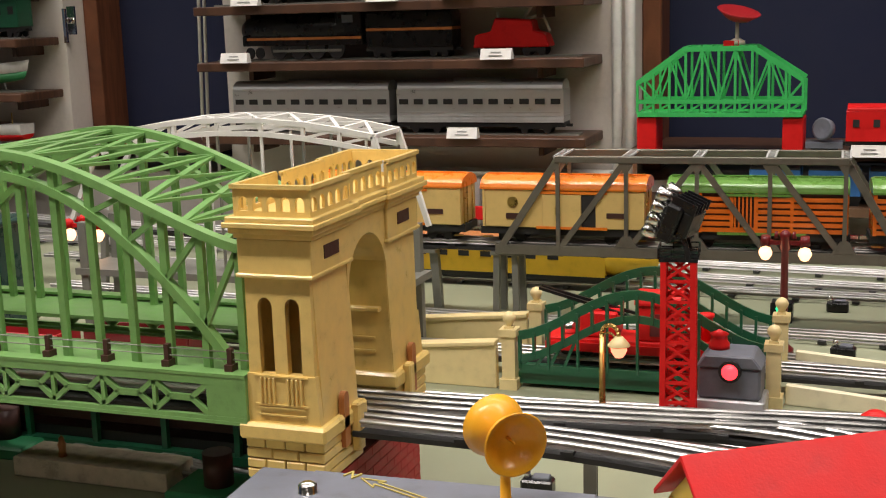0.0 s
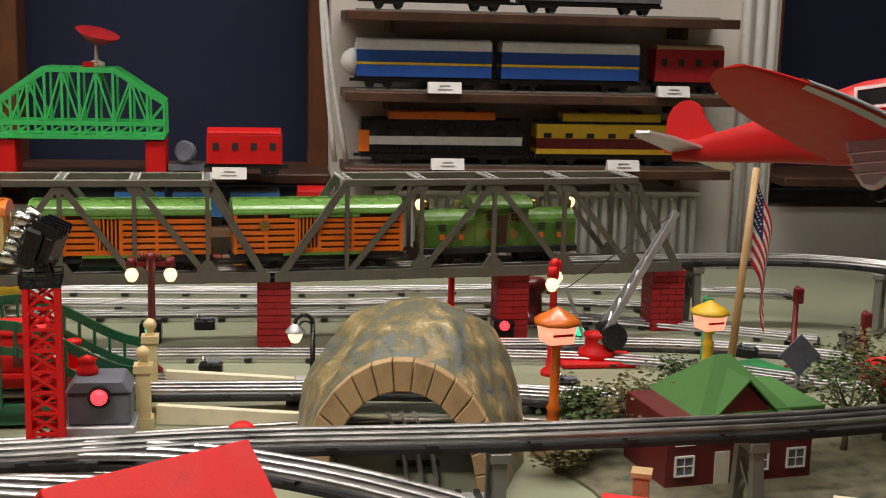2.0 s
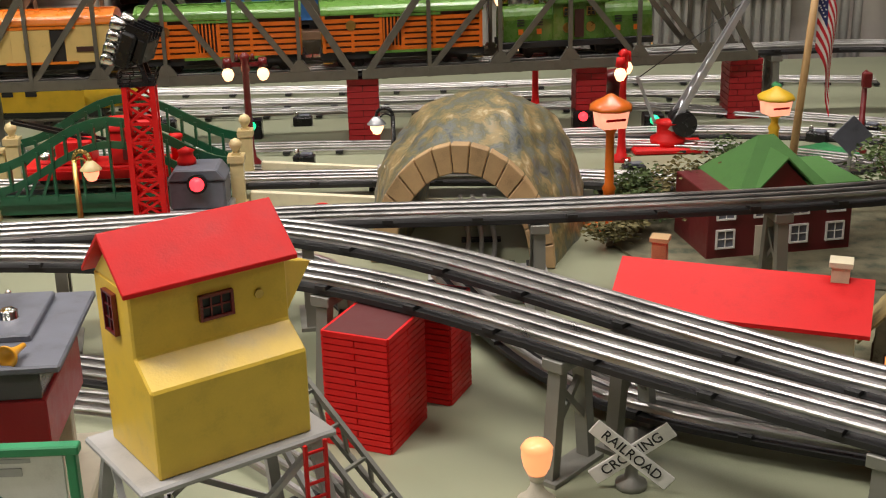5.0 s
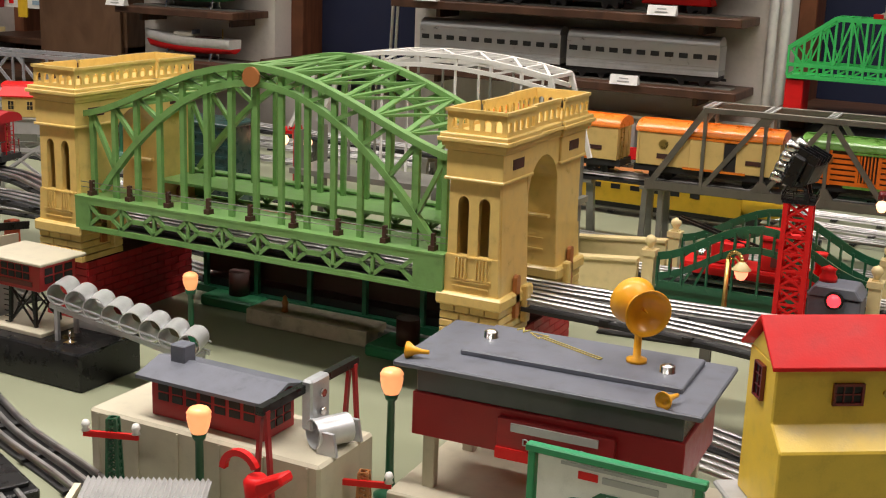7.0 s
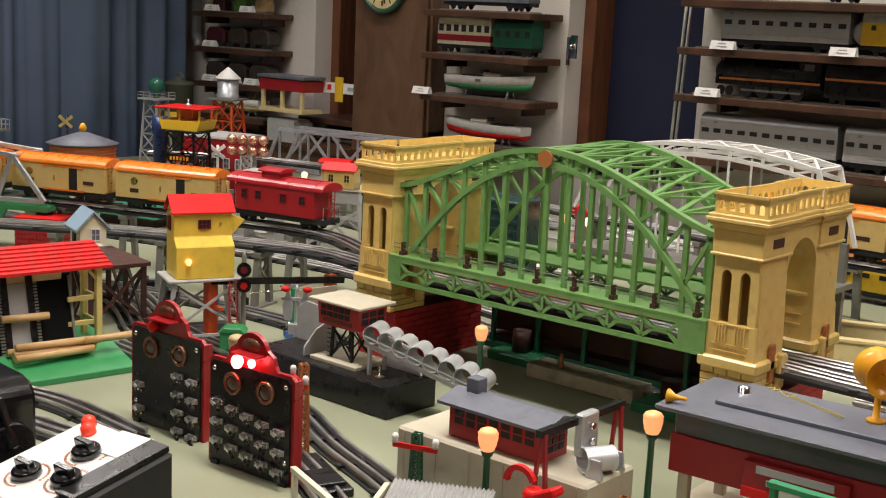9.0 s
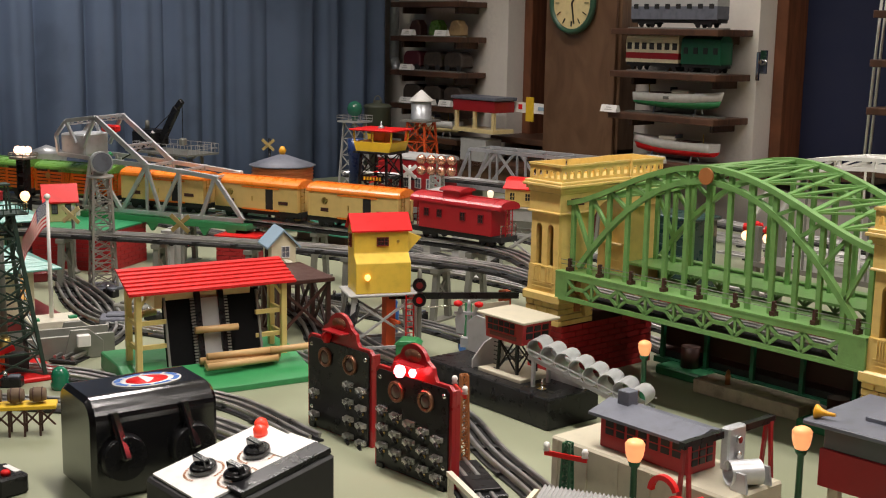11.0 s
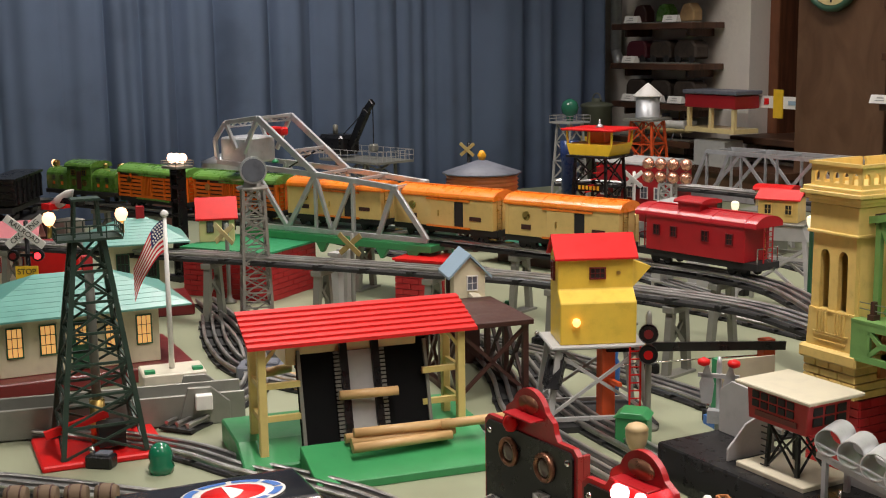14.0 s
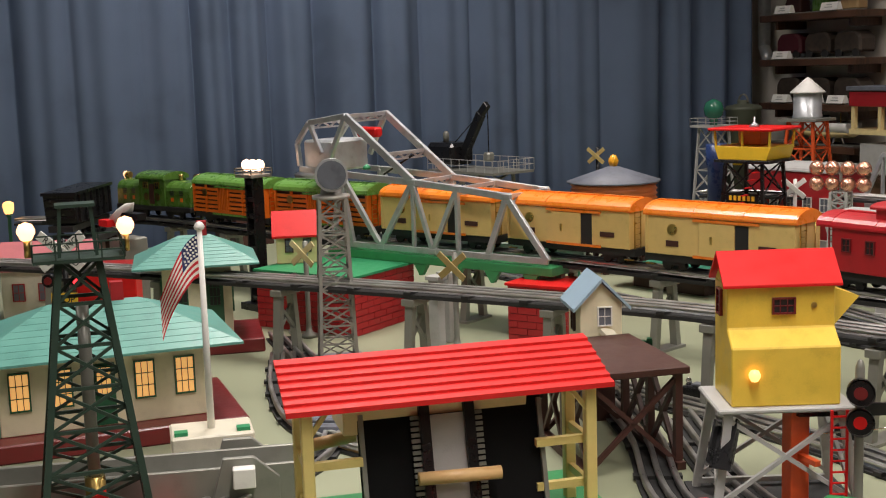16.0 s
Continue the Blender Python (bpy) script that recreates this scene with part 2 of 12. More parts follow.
def cyl(bm, a, b, r1, r2=None, n=16, caps=True):
    a, b = Vector(a), Vector(b)
    d = (b - a).normalized()
    up = Vector((0, 0, 1)) if abs(d.z) < 0.97 else Vector((1, 0, 0))
    u = d.cross(up).normalized()
    v = d.cross(u)
    r2 = r1 if r2 is None else r2
    rings = []
    for p, r in ((a, r1), (b, r2)):
        rings.append([bm.verts.new(p + (u * math.cos(k) + v * math.sin(k)) * max(r, 1e-5)) for k in (2 * math.pi * i / n for i in range(n))])
    for i in range(n):
        f = bm.faces.new((rings[0][i], rings[0][(i + 1) % n], rings[1][(i + 1) % n], rings[1][i]))
        f.smooth = True
    if caps:
        bm.faces.new(rings[0][::-1])
        bm.faces.new(rings[1])


def lathe(bm, profile, at=(0, 0, 0), n=20, m=None):
    """A turned solid from (radius, height) pairs."""
    rings = []
    for r, z in profile:
        ring = []
        for i in range(n):
            k = 2 * math.pi * i / n
            p = Vector((at[0] + max(r, 1e-5) * math.cos(k), at[1] + max(r, 1e-5) * math.sin(k), at[2] + z))
            ring.append(bm.verts.new(m @ p if m is not None else p))
        rings.append(ring)
    for a, b in zip(rings, rings[1:]):
        for i in range(n):
            f = bm.faces.new((a[i], a[(i + 1) % n], b[(i + 1) % n], b[i]))
            f.smooth = True
    bm.faces.new(rings[0][::-1])
    bm.faces.new(rings[-1])


def prism(bm, poly, axis, lo, hi, m=None):
    """A flat outline pushed along an axis: 'y' takes (x, z) pairs, 'x' takes (y, z), 'z' takes (x, y)."""
    def at(p, k):
        q = Vector((p[0], k, p[1]) if axis == "y" else (k, p[0], p[1]) if axis == "x" else (p[0], p[1], k))
        return m @ q if m is not None else q
    a = [bm.verts.new(at(p, lo)) for p in poly]
    b = [bm.verts.new(at(p, hi)) for p in poly]
    n = len(poly)
    bm.faces.new(a)
    bm.faces.new(b[::-1])
    for i in range(n):
        bm.faces.new((a[i], b[i], b[(i + 1) % n], a[(i + 1) % n]))


def bent_bar(bm, pts, w, h):
    """One bar, w across and h deep, that follows points lying in a plane of constant y."""
    pts = [Vector(p) for p in pts]
    rings = []
    for i, p in enumerate(pts):
        d = (pts[min(i + 1, len(pts) - 1)] - pts[max(i - 1, 0)]).normalized()
        up = Vector((-d.z, 0, d.x))
        rings.append([bm.verts.new(p + Vector((0, a * w / 2, 0)) + up * (b * h / 2)) for a, b in ((-1, -1), (1, -1), (1, 1), (-1, 1))])
    for r, q in zip(rings, rings[1:]):
        for i in range(4):
            bm.faces.new((r[i], r[(i + 1) % 4], q[(i + 1) % 4], q[i]))
    bm.faces.new(rings[0][::-1])
    bm.faces.new(rings[-1])


def arc(cx, cz, r, a0, a1, n=10, rz=None):
    rz = r if rz is None else rz
    return [(cx + r * math.cos(radians(a0 + (a1 - a0) * i / n)), cz + rz * math.sin(radians(a0 + (a1 - a0) * i / n))) for i in range(n + 1)]


def part(name, bm, material, parent, label="", bevel=0.0):
    """Links a bmesh as one mesh object under a thing or a part."""
    bmesh.ops.recalc_face_normals(bm, faces=bm.faces)
    if bevel:
        es = [e for e in bm.edges if len(e.link_faces) == 2 and e.calc_face_angle(0) > 0.6]
        bmesh.ops.bevel(bm, geom=es, offset=bevel, segments=1, affect="EDGES", clamp_overlap=True)
    me = bpy.data.meshes.new(name)
    bm.to_mesh(me)
    bm.free()
    me.materials.append(material)
    ob = new(name, me)
    ob.parent = parent
    if label:
        ob["label"] = label
    return ob


def share(name, source, parent, m):
    """One more part on the same mesh."""
    ob = new(name, source.data)
    ob.parent = parent
    ob.matrix_basis = m
    return ob


def thing(name, label, category, x=0, y=0, z=0, rz=0, group="", kind=""):
    ob = new(name)
    ob.empty_display_size = 0.02
    ob.matrix_basis = pose(x, y, z, 0, 0, rz)
    return tagged(ob, label, category, group, kind)


def solid(name, bm, material, label="", category="", kind="", bevel=0.0):
    ob = part(name, bm, material, None, "", bevel)
    return tagged(ob, label, category, "", kind)


def B():
    return bmesh.new()


def boxpart(name, c, s, material, parent, label="", bevel=0.0, rz=0.0):
    bm = B()
    box(bm, c, s, rz)
    return part(name, bm, material, parent, label, bevel)


def text_part(name, words, size, material, parent, m, depth=0.0006):
    cu = bpy.data.curves.new(name, "FONT")
    cu.body, cu.size, cu.extrude, cu.align_x, cu.align_y = words, size, depth, "CENTER", "CENTER"
    tmp = new(name, cu)
    deps = bpy.context.evaluated_depsgraph_get()
    me = bpy.data.meshes.new_from_object(tmp.evaluated_get(deps))
    bpy.data.objects.remove(tmp)
    bpy.data.curves.remove(cu)
    me.materials.clear()
    me.materials.append(material)
    ob = new(name, me)
    ob.parent = parent
    ob.matrix_basis = m
    return ob


# ---------------- room ----------------
WALL_Y, CURT_X = 1.75, -2.6
bm = B()
box(bm, (0.6, -1.0, -0.87), (7.2, 6.4, 0.04))
solid("floor", bm, FLOORM, "grey linoleum floor of the room", "floor", "structure")
# Unseen ceiling; its grey is chosen to bounce less light onto the table.
bm = B()
box(bm, (0.6, -1.0, 1.77), (7.2, 6.4, 0.06))
solid("ceiling", bm, mat("low_bounce_ceiling_grey", (0.42, 0.40, 0.36), 0.8, scale=3), "unseen ceiling, coloured grey to cut bounced light", "ceiling", "structure")
# South and east walls are unseen and kept dark so less light bounces back.
for name, c, s in (("wall_east", (4.1, -1.0, 0.45), (0.1, 6.2, 2.6)), ("wall_south", (0.6, -4.1, 0.45), (7.0, 0.1, 2.6)), ("wall_west", (-2.9, -1.0, 0.45), (0.1, 6.2, 2.6))):
    bm = B()
    box(bm, c, s)
    solid(name, bm, PANELWOOD if name != "wall_west" else PLASTER, "unseen end wall, coloured dark brown to cut bounced light" if name != "wall_west" else "plain white plastered wall", "wall", "structure")

# the long wall: plaster piers between window bays
PIERS = [(-2.85, -1.93), (-1.30, -0.82), (-0.36, 0.64), (1.34, 2.34), (3.02, 4.05)]
bm = B()
for a, b in PIERS:
    box(bm, ((a + b) / 2, WALL_Y + 0.15, 0.45), (b - a, 0.3, 2.56))
for (a, b), (c, d) in zip(PIERS, PIERS[1:]):
    box(bm, ((b + c) / 2, WALL_Y + 0.15, -0.36), (c - b - 0.001, 0.29, 0.94))
    box(bm, ((b + c) / 2, WALL_Y + 0.15, 1.62), (c - b - 0.001, 0.29, 0.24))
solid("wall_north", bm, PLASTER, "rough white plastered wall with deep window bays", "wall", "structure")
for i, ((_, a), (b, _)) in enumerate(zip(PIERS, PIERS[1:])):
    w = thing(f"window_{i + 1}", "wood-framed window behind a dark navy blind", "window", (a + b) / 2, WALL_Y + 0.14, 0.11, kind="structure")
    half = (b - a) / 2
    boxpart("blind", (0, 0.05, 0.7), (2 * half - 0.06, 0.012, 1.36), NAVY, w, "dark navy cloth blind")
    for sx in (-1, 1):
        boxpart("window_frame", (sx * (half - 0.022), 0, 0.7), (0.042, 0.12, 1.38), FRAMEWOOD, w, "red-brown wood frame", 0.003)
    boxpart("window_sill", (0, -0.10, 0.067), (2 * half - 0.005, 0.24, 0.022), SHELFWOOD, w, "dark wooden sill board", 0.003)

# wooden clock cupboard between door and shelves
c = thing("cupboard", "tall brown wooden cupboard beside the shelves", "cupboard", -1.475, 1.70, -0.85)
boxpart("body", (0, 0.10, 1.2), (0.345, 0.26, 2.4), PANELWOOD, c, "", 0.004)
boxpart("door", (0, -0.038, 1.2), (0.325, 0.014, 2.36), PANELWOOD, c, "", 0.002)

# blue curtain
bm = B()
n, rows = 1100, 3
ys = [-3.9 + 5.56 * i / n for i in range(n + 1)]
grid = []
for zz in (-0.82, 0.4, 1.72):
    ring = []
    for i, y in enumerate(ys):
        ph = y * 44 + 1.6 * math.sin(y * 3.1) + 1.1 * math.sin(y * 7.7) + 0.6 * math.sin(y * 13.1)
        amp = 0.020 + 0.011 * math.sin(y * 5.3)
        x = CURT_X + amp * (2.2 * abs(math.sin(ph * 0.5)) ** 0.75 - 1) + 0.012 * math.sin(ph * 0.37 + 1) + 0.004 * math.sin(ph * 2.3) * (1 + 0.4 * zz)
        ring.append(bm.verts.new((x, y + 0.008 * math.sin(ph * 0.5) * zz, zz)))
    grid.append(ring)
for a, b in zip(grid, grid[1:]):
    for i in range(n):
        f = bm.faces.new((a[i], a[i + 1], b[i + 1], b[i]))
        f.smooth = True
CURTAIN = mat("slate_blue_curtain_cloth", (0.118, 0.160, 0.245), 0.85, vary=0.1, scale=6, fine=500, bump=0.25, spec=0.25)
cur = solid("curtain", bm, CURTAIN, "long slate-blue pleated curtain hanging to the floor", "curtain")
sol = cur.modifiers.new("cloth", "SOLIDIFY")
sol.thickness = 0.003

# table
t = thing("layout_table", "large pale green painted board on trestles under the toy railway", "table", 0, 0, 0)
boxpart("tabletop", (0.3, 0.27, -0.012), (5.5, 2.62, 0.024), TABLE, t, "pale green painted board", 0.003)
for sx, sy in ((-2.3, -0.9), (-2.3, 1.4), (0.3, -0.9), (0.3, 1.4), (2.9, -0.9), (2.9, 1.4)):
    boxpart("leg", (sx, sy, -0.437), (0.07, 0.07, 0.826), FRAMEWOOD, t)
for sy in (-0.9, 1.4):
    boxpart("rail", (0.3, sy, -0.06), (5.2, 0.05, 0.07), FRAMEWOOD, t)

# unseen housings added above the assumed lamps; they give no light themselves
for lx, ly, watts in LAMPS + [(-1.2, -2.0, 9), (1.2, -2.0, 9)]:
    f = thing("ceiling_light", "unseen white housing added above an assumed ceiling lamp", "ceiling light", lx, ly, 1.74, group="ceiling tube lights")
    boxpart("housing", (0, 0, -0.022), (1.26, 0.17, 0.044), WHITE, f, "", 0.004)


# ---------------- great arch bridge ----------------
def tower(parent, x0):
    """A stone-pattern gateway: two battered legs, an arch between them, cornice and parapet. x0: middle of the tower."""
    D0, D1, legd = 0.0, 0.276, 0.088
    ym = (D0 + D1) / 2
    tw = new("tower")
    tw.parent = parent
    tw.matrix_basis = Matrix.LocRotScale((x0, 0, 0.0072), None, (0.74, 0.89, 0.923))
    for front in (True, False):
        y0, y1 = (D0, D0 + legd) if front else (D1 - legd, D1)
        yo, sg = (y0, 1) if front else (y1, -1)
        # rusticated base in four courses
        for k in range(4):
            bm = B()
            z0 = 0.093 + k * 0.0105
            nx = 4 if k % 2 else 3
            for j in range(nx):
                w = 0.106 / nx
                box(bm, (-0.053 + w * (j + 0.5), (y0 + y1) / 2, z0 + 0.00525), (w - 0.0014, legd + 0.006, 0.0094))
            part("base_course", bm, YELLOW, tw, "", 0.0012)
        boxpart("base_cap", (0, (y0 + y1) / 2, 0.143), (0.116, legd + 0.018, 0.017), YELLOW, tw, "", 0.003)
        # shaft with two arched slots on the outer side
        bm = B()
        H0, H1, hw0, hw1 = 0.1515, 0.295, 0.049, 0.0425
        slots = [(-0.018, 0.0095), (0.018, 0.0095)]
        zb, zt = 0.200, 0.275
        poly = [(-hw0, H0), (-hw0, zb)]
        comb = [(-hw1 - 0.001, zb), (-hw1, H1), (hw1, H1), (hw1 + 0.001, zb)]
        for sx, r in slots[::-1]:
            comb += [(sx + r, zb)] + arc(sx, zt - r, r, 0, 180, 10) + [(sx - r, zb)]
        prism(bm, comb, "y", yo, yo + sg * 0.008)
        part("slotted_panel", bm, YELLOW, tw)
        bm = B()
        prism(bm, [(-hw0, H0), (hw0, H0), (hw1 + 0.0025, zb), (-hw1 - 0.0025, zb)], "y", yo - sg * 0.002, yo + sg * 0.008)
        part("lower_panel", bm, YELLOW, tw)
        for sx in (-1, 1):
            bm = B()
            prism(bm, [(sx * hw0, H0), (sx * hw1, H1), (sx * (hw1 - 0.008), H1), (sx * (hw0 - 0.008), H0)], "y", yo + sg * 0.006, yo + sg * legd)
            part("side_panel", bm, YELLOW, tw)
        bm = B()
        inner = yo + sg * (legd - 0.006)
        prism(bm, [(-hw0 + .0012, H0), (hw0 - .0012, H0), (hw1 - .0012, H1), (-hw1 + .0012, H1)], "y", inner, inner + sg * 0.0068)
        part("inner_panel", bm, YELLOW, tw)
        # balusters and sunk panel
        for sx, r in slots:
            for k in range(4):
                boxpart("baluster", (sx - 0.0085 + k * 0.0057, yo - sg * 0.003, 0.184), (0.0026, 0.004, 0.026), YELLOW, tw, "", 0.0006)
        bm = B()
        for z in (0.160, 0.167):
            box(bm, (0, yo - sg * 0.0028, z), (0.062, 0.002, 0.0016))
        for z in (0.170, 0.1985):
            box(bm, (0, yo - sg * 0.0026, z), (0.070, 0.002, 0.0018))
        part("moulding", bm, YELLOW, tw)
        # inner ledge and terracotta door with cap posts
        boxpart("ledge", (0, inner + sg * 0.010, 0.222), (0.07, 0.010, 0.005), YELLOW, tw, "", 0.001)
        bm = B()
        for z in (0.175, 0.190):
            box(bm, (0, inner + sg * 0.0085, z), (0.05, 0.002, 0.0015))
        part("moulding", bm, YELLOW, tw)
        for sx in (-1, 1):
            bm = B()
            prism(bm, [(-0.006, 0.118), (0.006, 0.118), (0.006, 0.168)] + arc(0, 0.168, 0.006, 0, 180, 6) + [(-0.006, 0.168)], "y", -0.0035, 0.0035,
                  m=pose(sx * 0.0545, (y0 + y1) / 2, 0, 0, 0, 90))
            part("niche_door", bm, TERRA, tw, "terracotta door")
            boxpart("post", (sx * 0.060, (y0 + y1) / 2 + sg * 0.022, 0.132), (0.012, 0.014, 0.05), YELLOW, tw, "", 0.002)
    # arch between the legs and frieze above
    bm = B()
    ya, yb = D0 + legd - 0.003, D1 - legd + 0.003
    r = (yb - ya) / 2
    opening = arc(ym, 0.262, r - 0.002, 0, 180, 18, 0.052)
    outline = [(D0 + 0.001, 0.2945), (D0 + 0.001, 0.333), (D1 - 0.001, 0.333), (D1 - 0.001, 0.2945), (yb, 0.2945), (yb, 0.262)] + opening[1:-1] + [(ya, 0.262), (ya, 0.2945)]
    prism(bm, outline, "x", -0.044, 0.044)
    part("arch_wall", bm, YELLOW, tw)
    for y0, y1 in ((D0 - 0.003, D0 + legd), (D1 - legd, D1 + 0.003)):
        boxpart("frieze_block", (0, (y0 + y1) / 2, 0.3145), (0.0965, y1 - y0, 0.034), YELLOW, tw, "", 0.001)
        for sx in (-1, 1):
            boxpart("plaque", (sx * 0.0485, (y0 + y1) / 2, 0.316), (0.0016, 0.034, 0.013), BROWN, tw, "dark lettered plaque")
        boxpart("band", (0, (y0 + y1) / 2, 0.2965), (0.101, y1 - y0 + 0.006, 0.004), YELLOW, tw, "", 0.001)
    for k, (z, e) in enumerate(((0.3345, 0.004), (0.3395, 0.008), (0.3455, 0.013), (0.3505, 0.010))):
        bm = B()
        for y0, y1 in ((D0, D0 + legd), (D1 - legd, D1)):
            box(bm, (0, (y0 + y1) / 2, z), (0.095 + 2 * e, y1 - y0 + 2 * e, 0.0052))
        box(bm, (0, ym, z + 0.0003), (0.086 + 2 * e, D1 - D0 - 2 * legd, 0.0046))
        part("cornice", bm, YELLOW, tw, "", 0.0008)
    # pierced parapet
    zp0, zp1 = 0.353, 0.381
    bm = B()

    def wall_with_arches(y_or_x, a, b, axis, th=0.004):
        n = max(2, round((b - a) / 0.0185))
        w = (b - a) / n
        zc = zp0 + 0.009
        for i in range(n):
            cx = a + w * (i + 0.5)
            q = w * 0.32
            pts = [(a + w * i, zp1), (a + w * i, zc - 0.004), (cx - q, zc - 0.004)] + arc(cx, zc + 0.004, q, 180, 0, 6) + [(cx + q, zc - 0.004), (a + w * (i + 1), zc - 0.004), (a + w * (i + 1), zp1)]
            prism(bm, pts, axis, y_or_x, y_or_x + th)
        lo = [(a, zp0), (b, zp0), (b, zc - 0.004), (a, zc - 0.004)]
        prism(bm, lo, axis, y_or_x, y_or_x + th)
    wall_with_arches(D0 - 0.002, -0.0458, 0.0458, "y")
    wall_with_arches(D1 - 0.002, -0.0458, 0.0458, "y")
    for sx in (-0.05, 0.046):
        wall_with_arches(sx, D0 - 0.002, D0 + legd, "x")
        wall_with_arches(sx * 0.84, D0 + legd, D1 - legd, "x")
        wall_with_arches(sx, D1 - legd, D1 + 0.002, "x")
    part("parapet", bm, YELLOW, tw)
    for y0, y1, e in ((D0 - 0.004, D0 + legd, 0.052), (D1 - legd, D1 + 0.004, 0.052), (D0 + legd, D1 - legd, 0.044)):
        for sx in (-1, 1):
            boxpart("parapet_rail", (sx * (e - 0.002), (y0 + y1) / 2, zp1), (0.006, y1 - y0, 0.004), YELLOW, tw)
    for y in (D0 - 0.002, D1 + 0.002):
        boxpart("parapet_rail", (0, y, zp1 + 0.0002), (0.102, 0.006, 0.004), YELLOW, tw)
    boxpart("roof_plate", (0, ym, 0.3535), (0.084, D1 - D0 - 0.01, 0.002), YELLOW, tw)
    return tw


hg = thing("arch_bridge", "green steel arch toy bridge between two cream gateway towers", "bridge", 0, 0, 0)
XL, XR = 0.048, 0.680
SIDES, MIDY = (0.019, 0.227), 0.123
tower(hg, XL)
tower(hg, XR)
A0, A1 = XL + 0.034, XR - 0.034
XM, HALF = (A0 + A1) / 2, (A1 - A0) / 2


def top_chord(u):
    """Height of the upper chord; u runs from -1 to 1 along the span."""
    k = math.cos(u * math.pi / 2 * 0.98)
    return 0.288 + 0.094 * (k ** 1.35) + 0.010 * (1 - k) * abs(u)


def low_chord(u):
    return 0.362 - 0.205 * abs(u) ** 2.0


for side_y in SIDES:
    bm = B()
    N = 40
    pts = [(XM + HALF * (-1 + 2 * i / N), -1 + 2 * i / N) for i in range(N + 1)]
    bent_bar(bm, [(x, side_y, top_chord(u)) for x, u in pts], 0.012, 0.008)
    part("upper_chord", bm, BGREEN, hg)
    bm = B()
    bent_bar(bm, [(x, side_y, low_chord(u)) for x, u in pts if low_chord(u) > 0.178], 0.010, 0.008)
    part("lower_chord", bm, BGREEN, hg)
    P = 14
    for i in range(P + 1):
        u = -0.955 + 1.91 * i / P
        x = XM + HALF * u
        bm = B()
        lo = 0.182
        strut(bm, (x, side_y, lo), (x, side_y, top_chord(u)), 0.007, 0.006)
        part("hanger", bm, BGREEN, hg)
        if i < P:
            u2 = -0.955 + 1.91 * (i + 1) / P
            x2 = XM + HALF * u2
            bm = B()
            lowa, lowb = max(0.184, low_chord(u)), max(0.184, low_chord(u2))
            if abs(u + u2) / 2 > 0.18:
                if u + u2 < 0:
                    strut(bm, (x, side_y, top_chord(u)), (x2, side_y, lowb), 0.006, 0.005)
                else:
                    strut(bm, (x, side_y, lowa), (x2, side_y, top_chord(u2)), 0.006, 0.005)
            else:
                strut(bm, (x, side_y, lowa), (x2, side_y, top_chord(u2)), 0.004)
                strut(bm, (x2, side_y, lowb), (x, side_y, top_chord(u)), 0.004)
            part("brace", bm, BGREEN, hg)
# medallions
for y, sg in ((0.011, -1), (0.235, 1)):
    bm = B()
    cyl(bm, (XM, y, 0.371), (XM, y + sg * 0.004, 0.371), 0.0125, n=24)
    part("medallion", bm, TERRA, hg, "round copper-coloured medallion")
# overhead bracing between the two sides
for i in range(12):
    u, u2 = -0.9 + 1.8 * i / 12, -0.9 + 1.8 * (i + 1) / 12
    xa, xb, za, zb = XM + HALF * u, XM + HALF * u2, top_chord(u), top_chord(u2)
    bm = B()
    strut(bm, (xa, SIDES[0], za), (xa, SIDES[1], za), 0.009, 0.003)
    strut(bm, (xa, SIDES[0], za), ((xa + xb) / 2, MIDY, (za + zb) / 2 + 0.001), 0.008, 0.003)
    strut(bm, ((xa + xb) / 2, MIDY, (za + zb) / 2 + 0.001), (xb, SIDES[0], zb), 0.008, 0.003)
    strut(bm, (xa, SIDES[1], za), ((xa + xb) / 2, MIDY, (za + zb) / 2), 0.008, 0.003)
    strut(bm, ((xa + xb) / 2, MIDY, (za + zb) / 2), (xb, SIDES[1], zb), 0.008, 0.003)
    part("roof_brace", bm, BGREEN, hg)
GZ = 0.023
# side girders with rounded lattice openings
for yg, sg in ((-0.004, -1), (0.250, 1)):
    bm = B()
    box(bm, ((A0 + A1) / 2, yg, GZ + 0.161), (A1 - A0, 0.005, 0.010))
    box(bm, ((A0 + A1) / 2, yg, GZ + 0.1235), (A1 - A0, 0.005, 0.007))
    box(bm, ((A0 + A1) / 2, yg - sg * 0.005, GZ + 0.1655), (A1 - A0, 0.016, 0.003))
    box(bm, ((A0 + A1) / 2, yg - sg * 0.003, GZ + 0.1215), (A1 - A0, 0.012, 0.003))
    for xe in (A0 + 0.012, A1 - 0.020):
        box(bm, (xe, yg, GZ + 0.142), (0.024 if xe < XM else 0.040, 0.0046, 0.032))
    cells = 9
    wc = (A1 - A0 - 0.064) / cells
    for k in range(cells):
        cx = A0 + 0.024 + wc * (k + 0.5)
        for s2 in (-1, 1):
            strut(bm, (cx - wc * 0.5, yg, GZ + 0.142 + s2 * 0.014), (cx - wc * 0.2, yg, GZ + 0.142), 0.004, 0.005)
            strut(bm, (cx + wc * 0.5, yg, GZ + 0.142 + s2 * 0.014), (cx + wc * 0.2, yg, GZ + 0.142), 0.004, 0.005)
        strut(bm, (cx - wc * 0.2, yg, GZ + 0.142), (cx + wc * 0.2, yg, GZ + 0.142), 0.004, 0.006)
        strut(bm, (cx - wc * 0.5, yg, GZ + 0.128), (cx - wc * 0.5, yg, GZ + 0.157), 0.004, 0.004)
    part("side_girder", bm, BGREEN, hg)
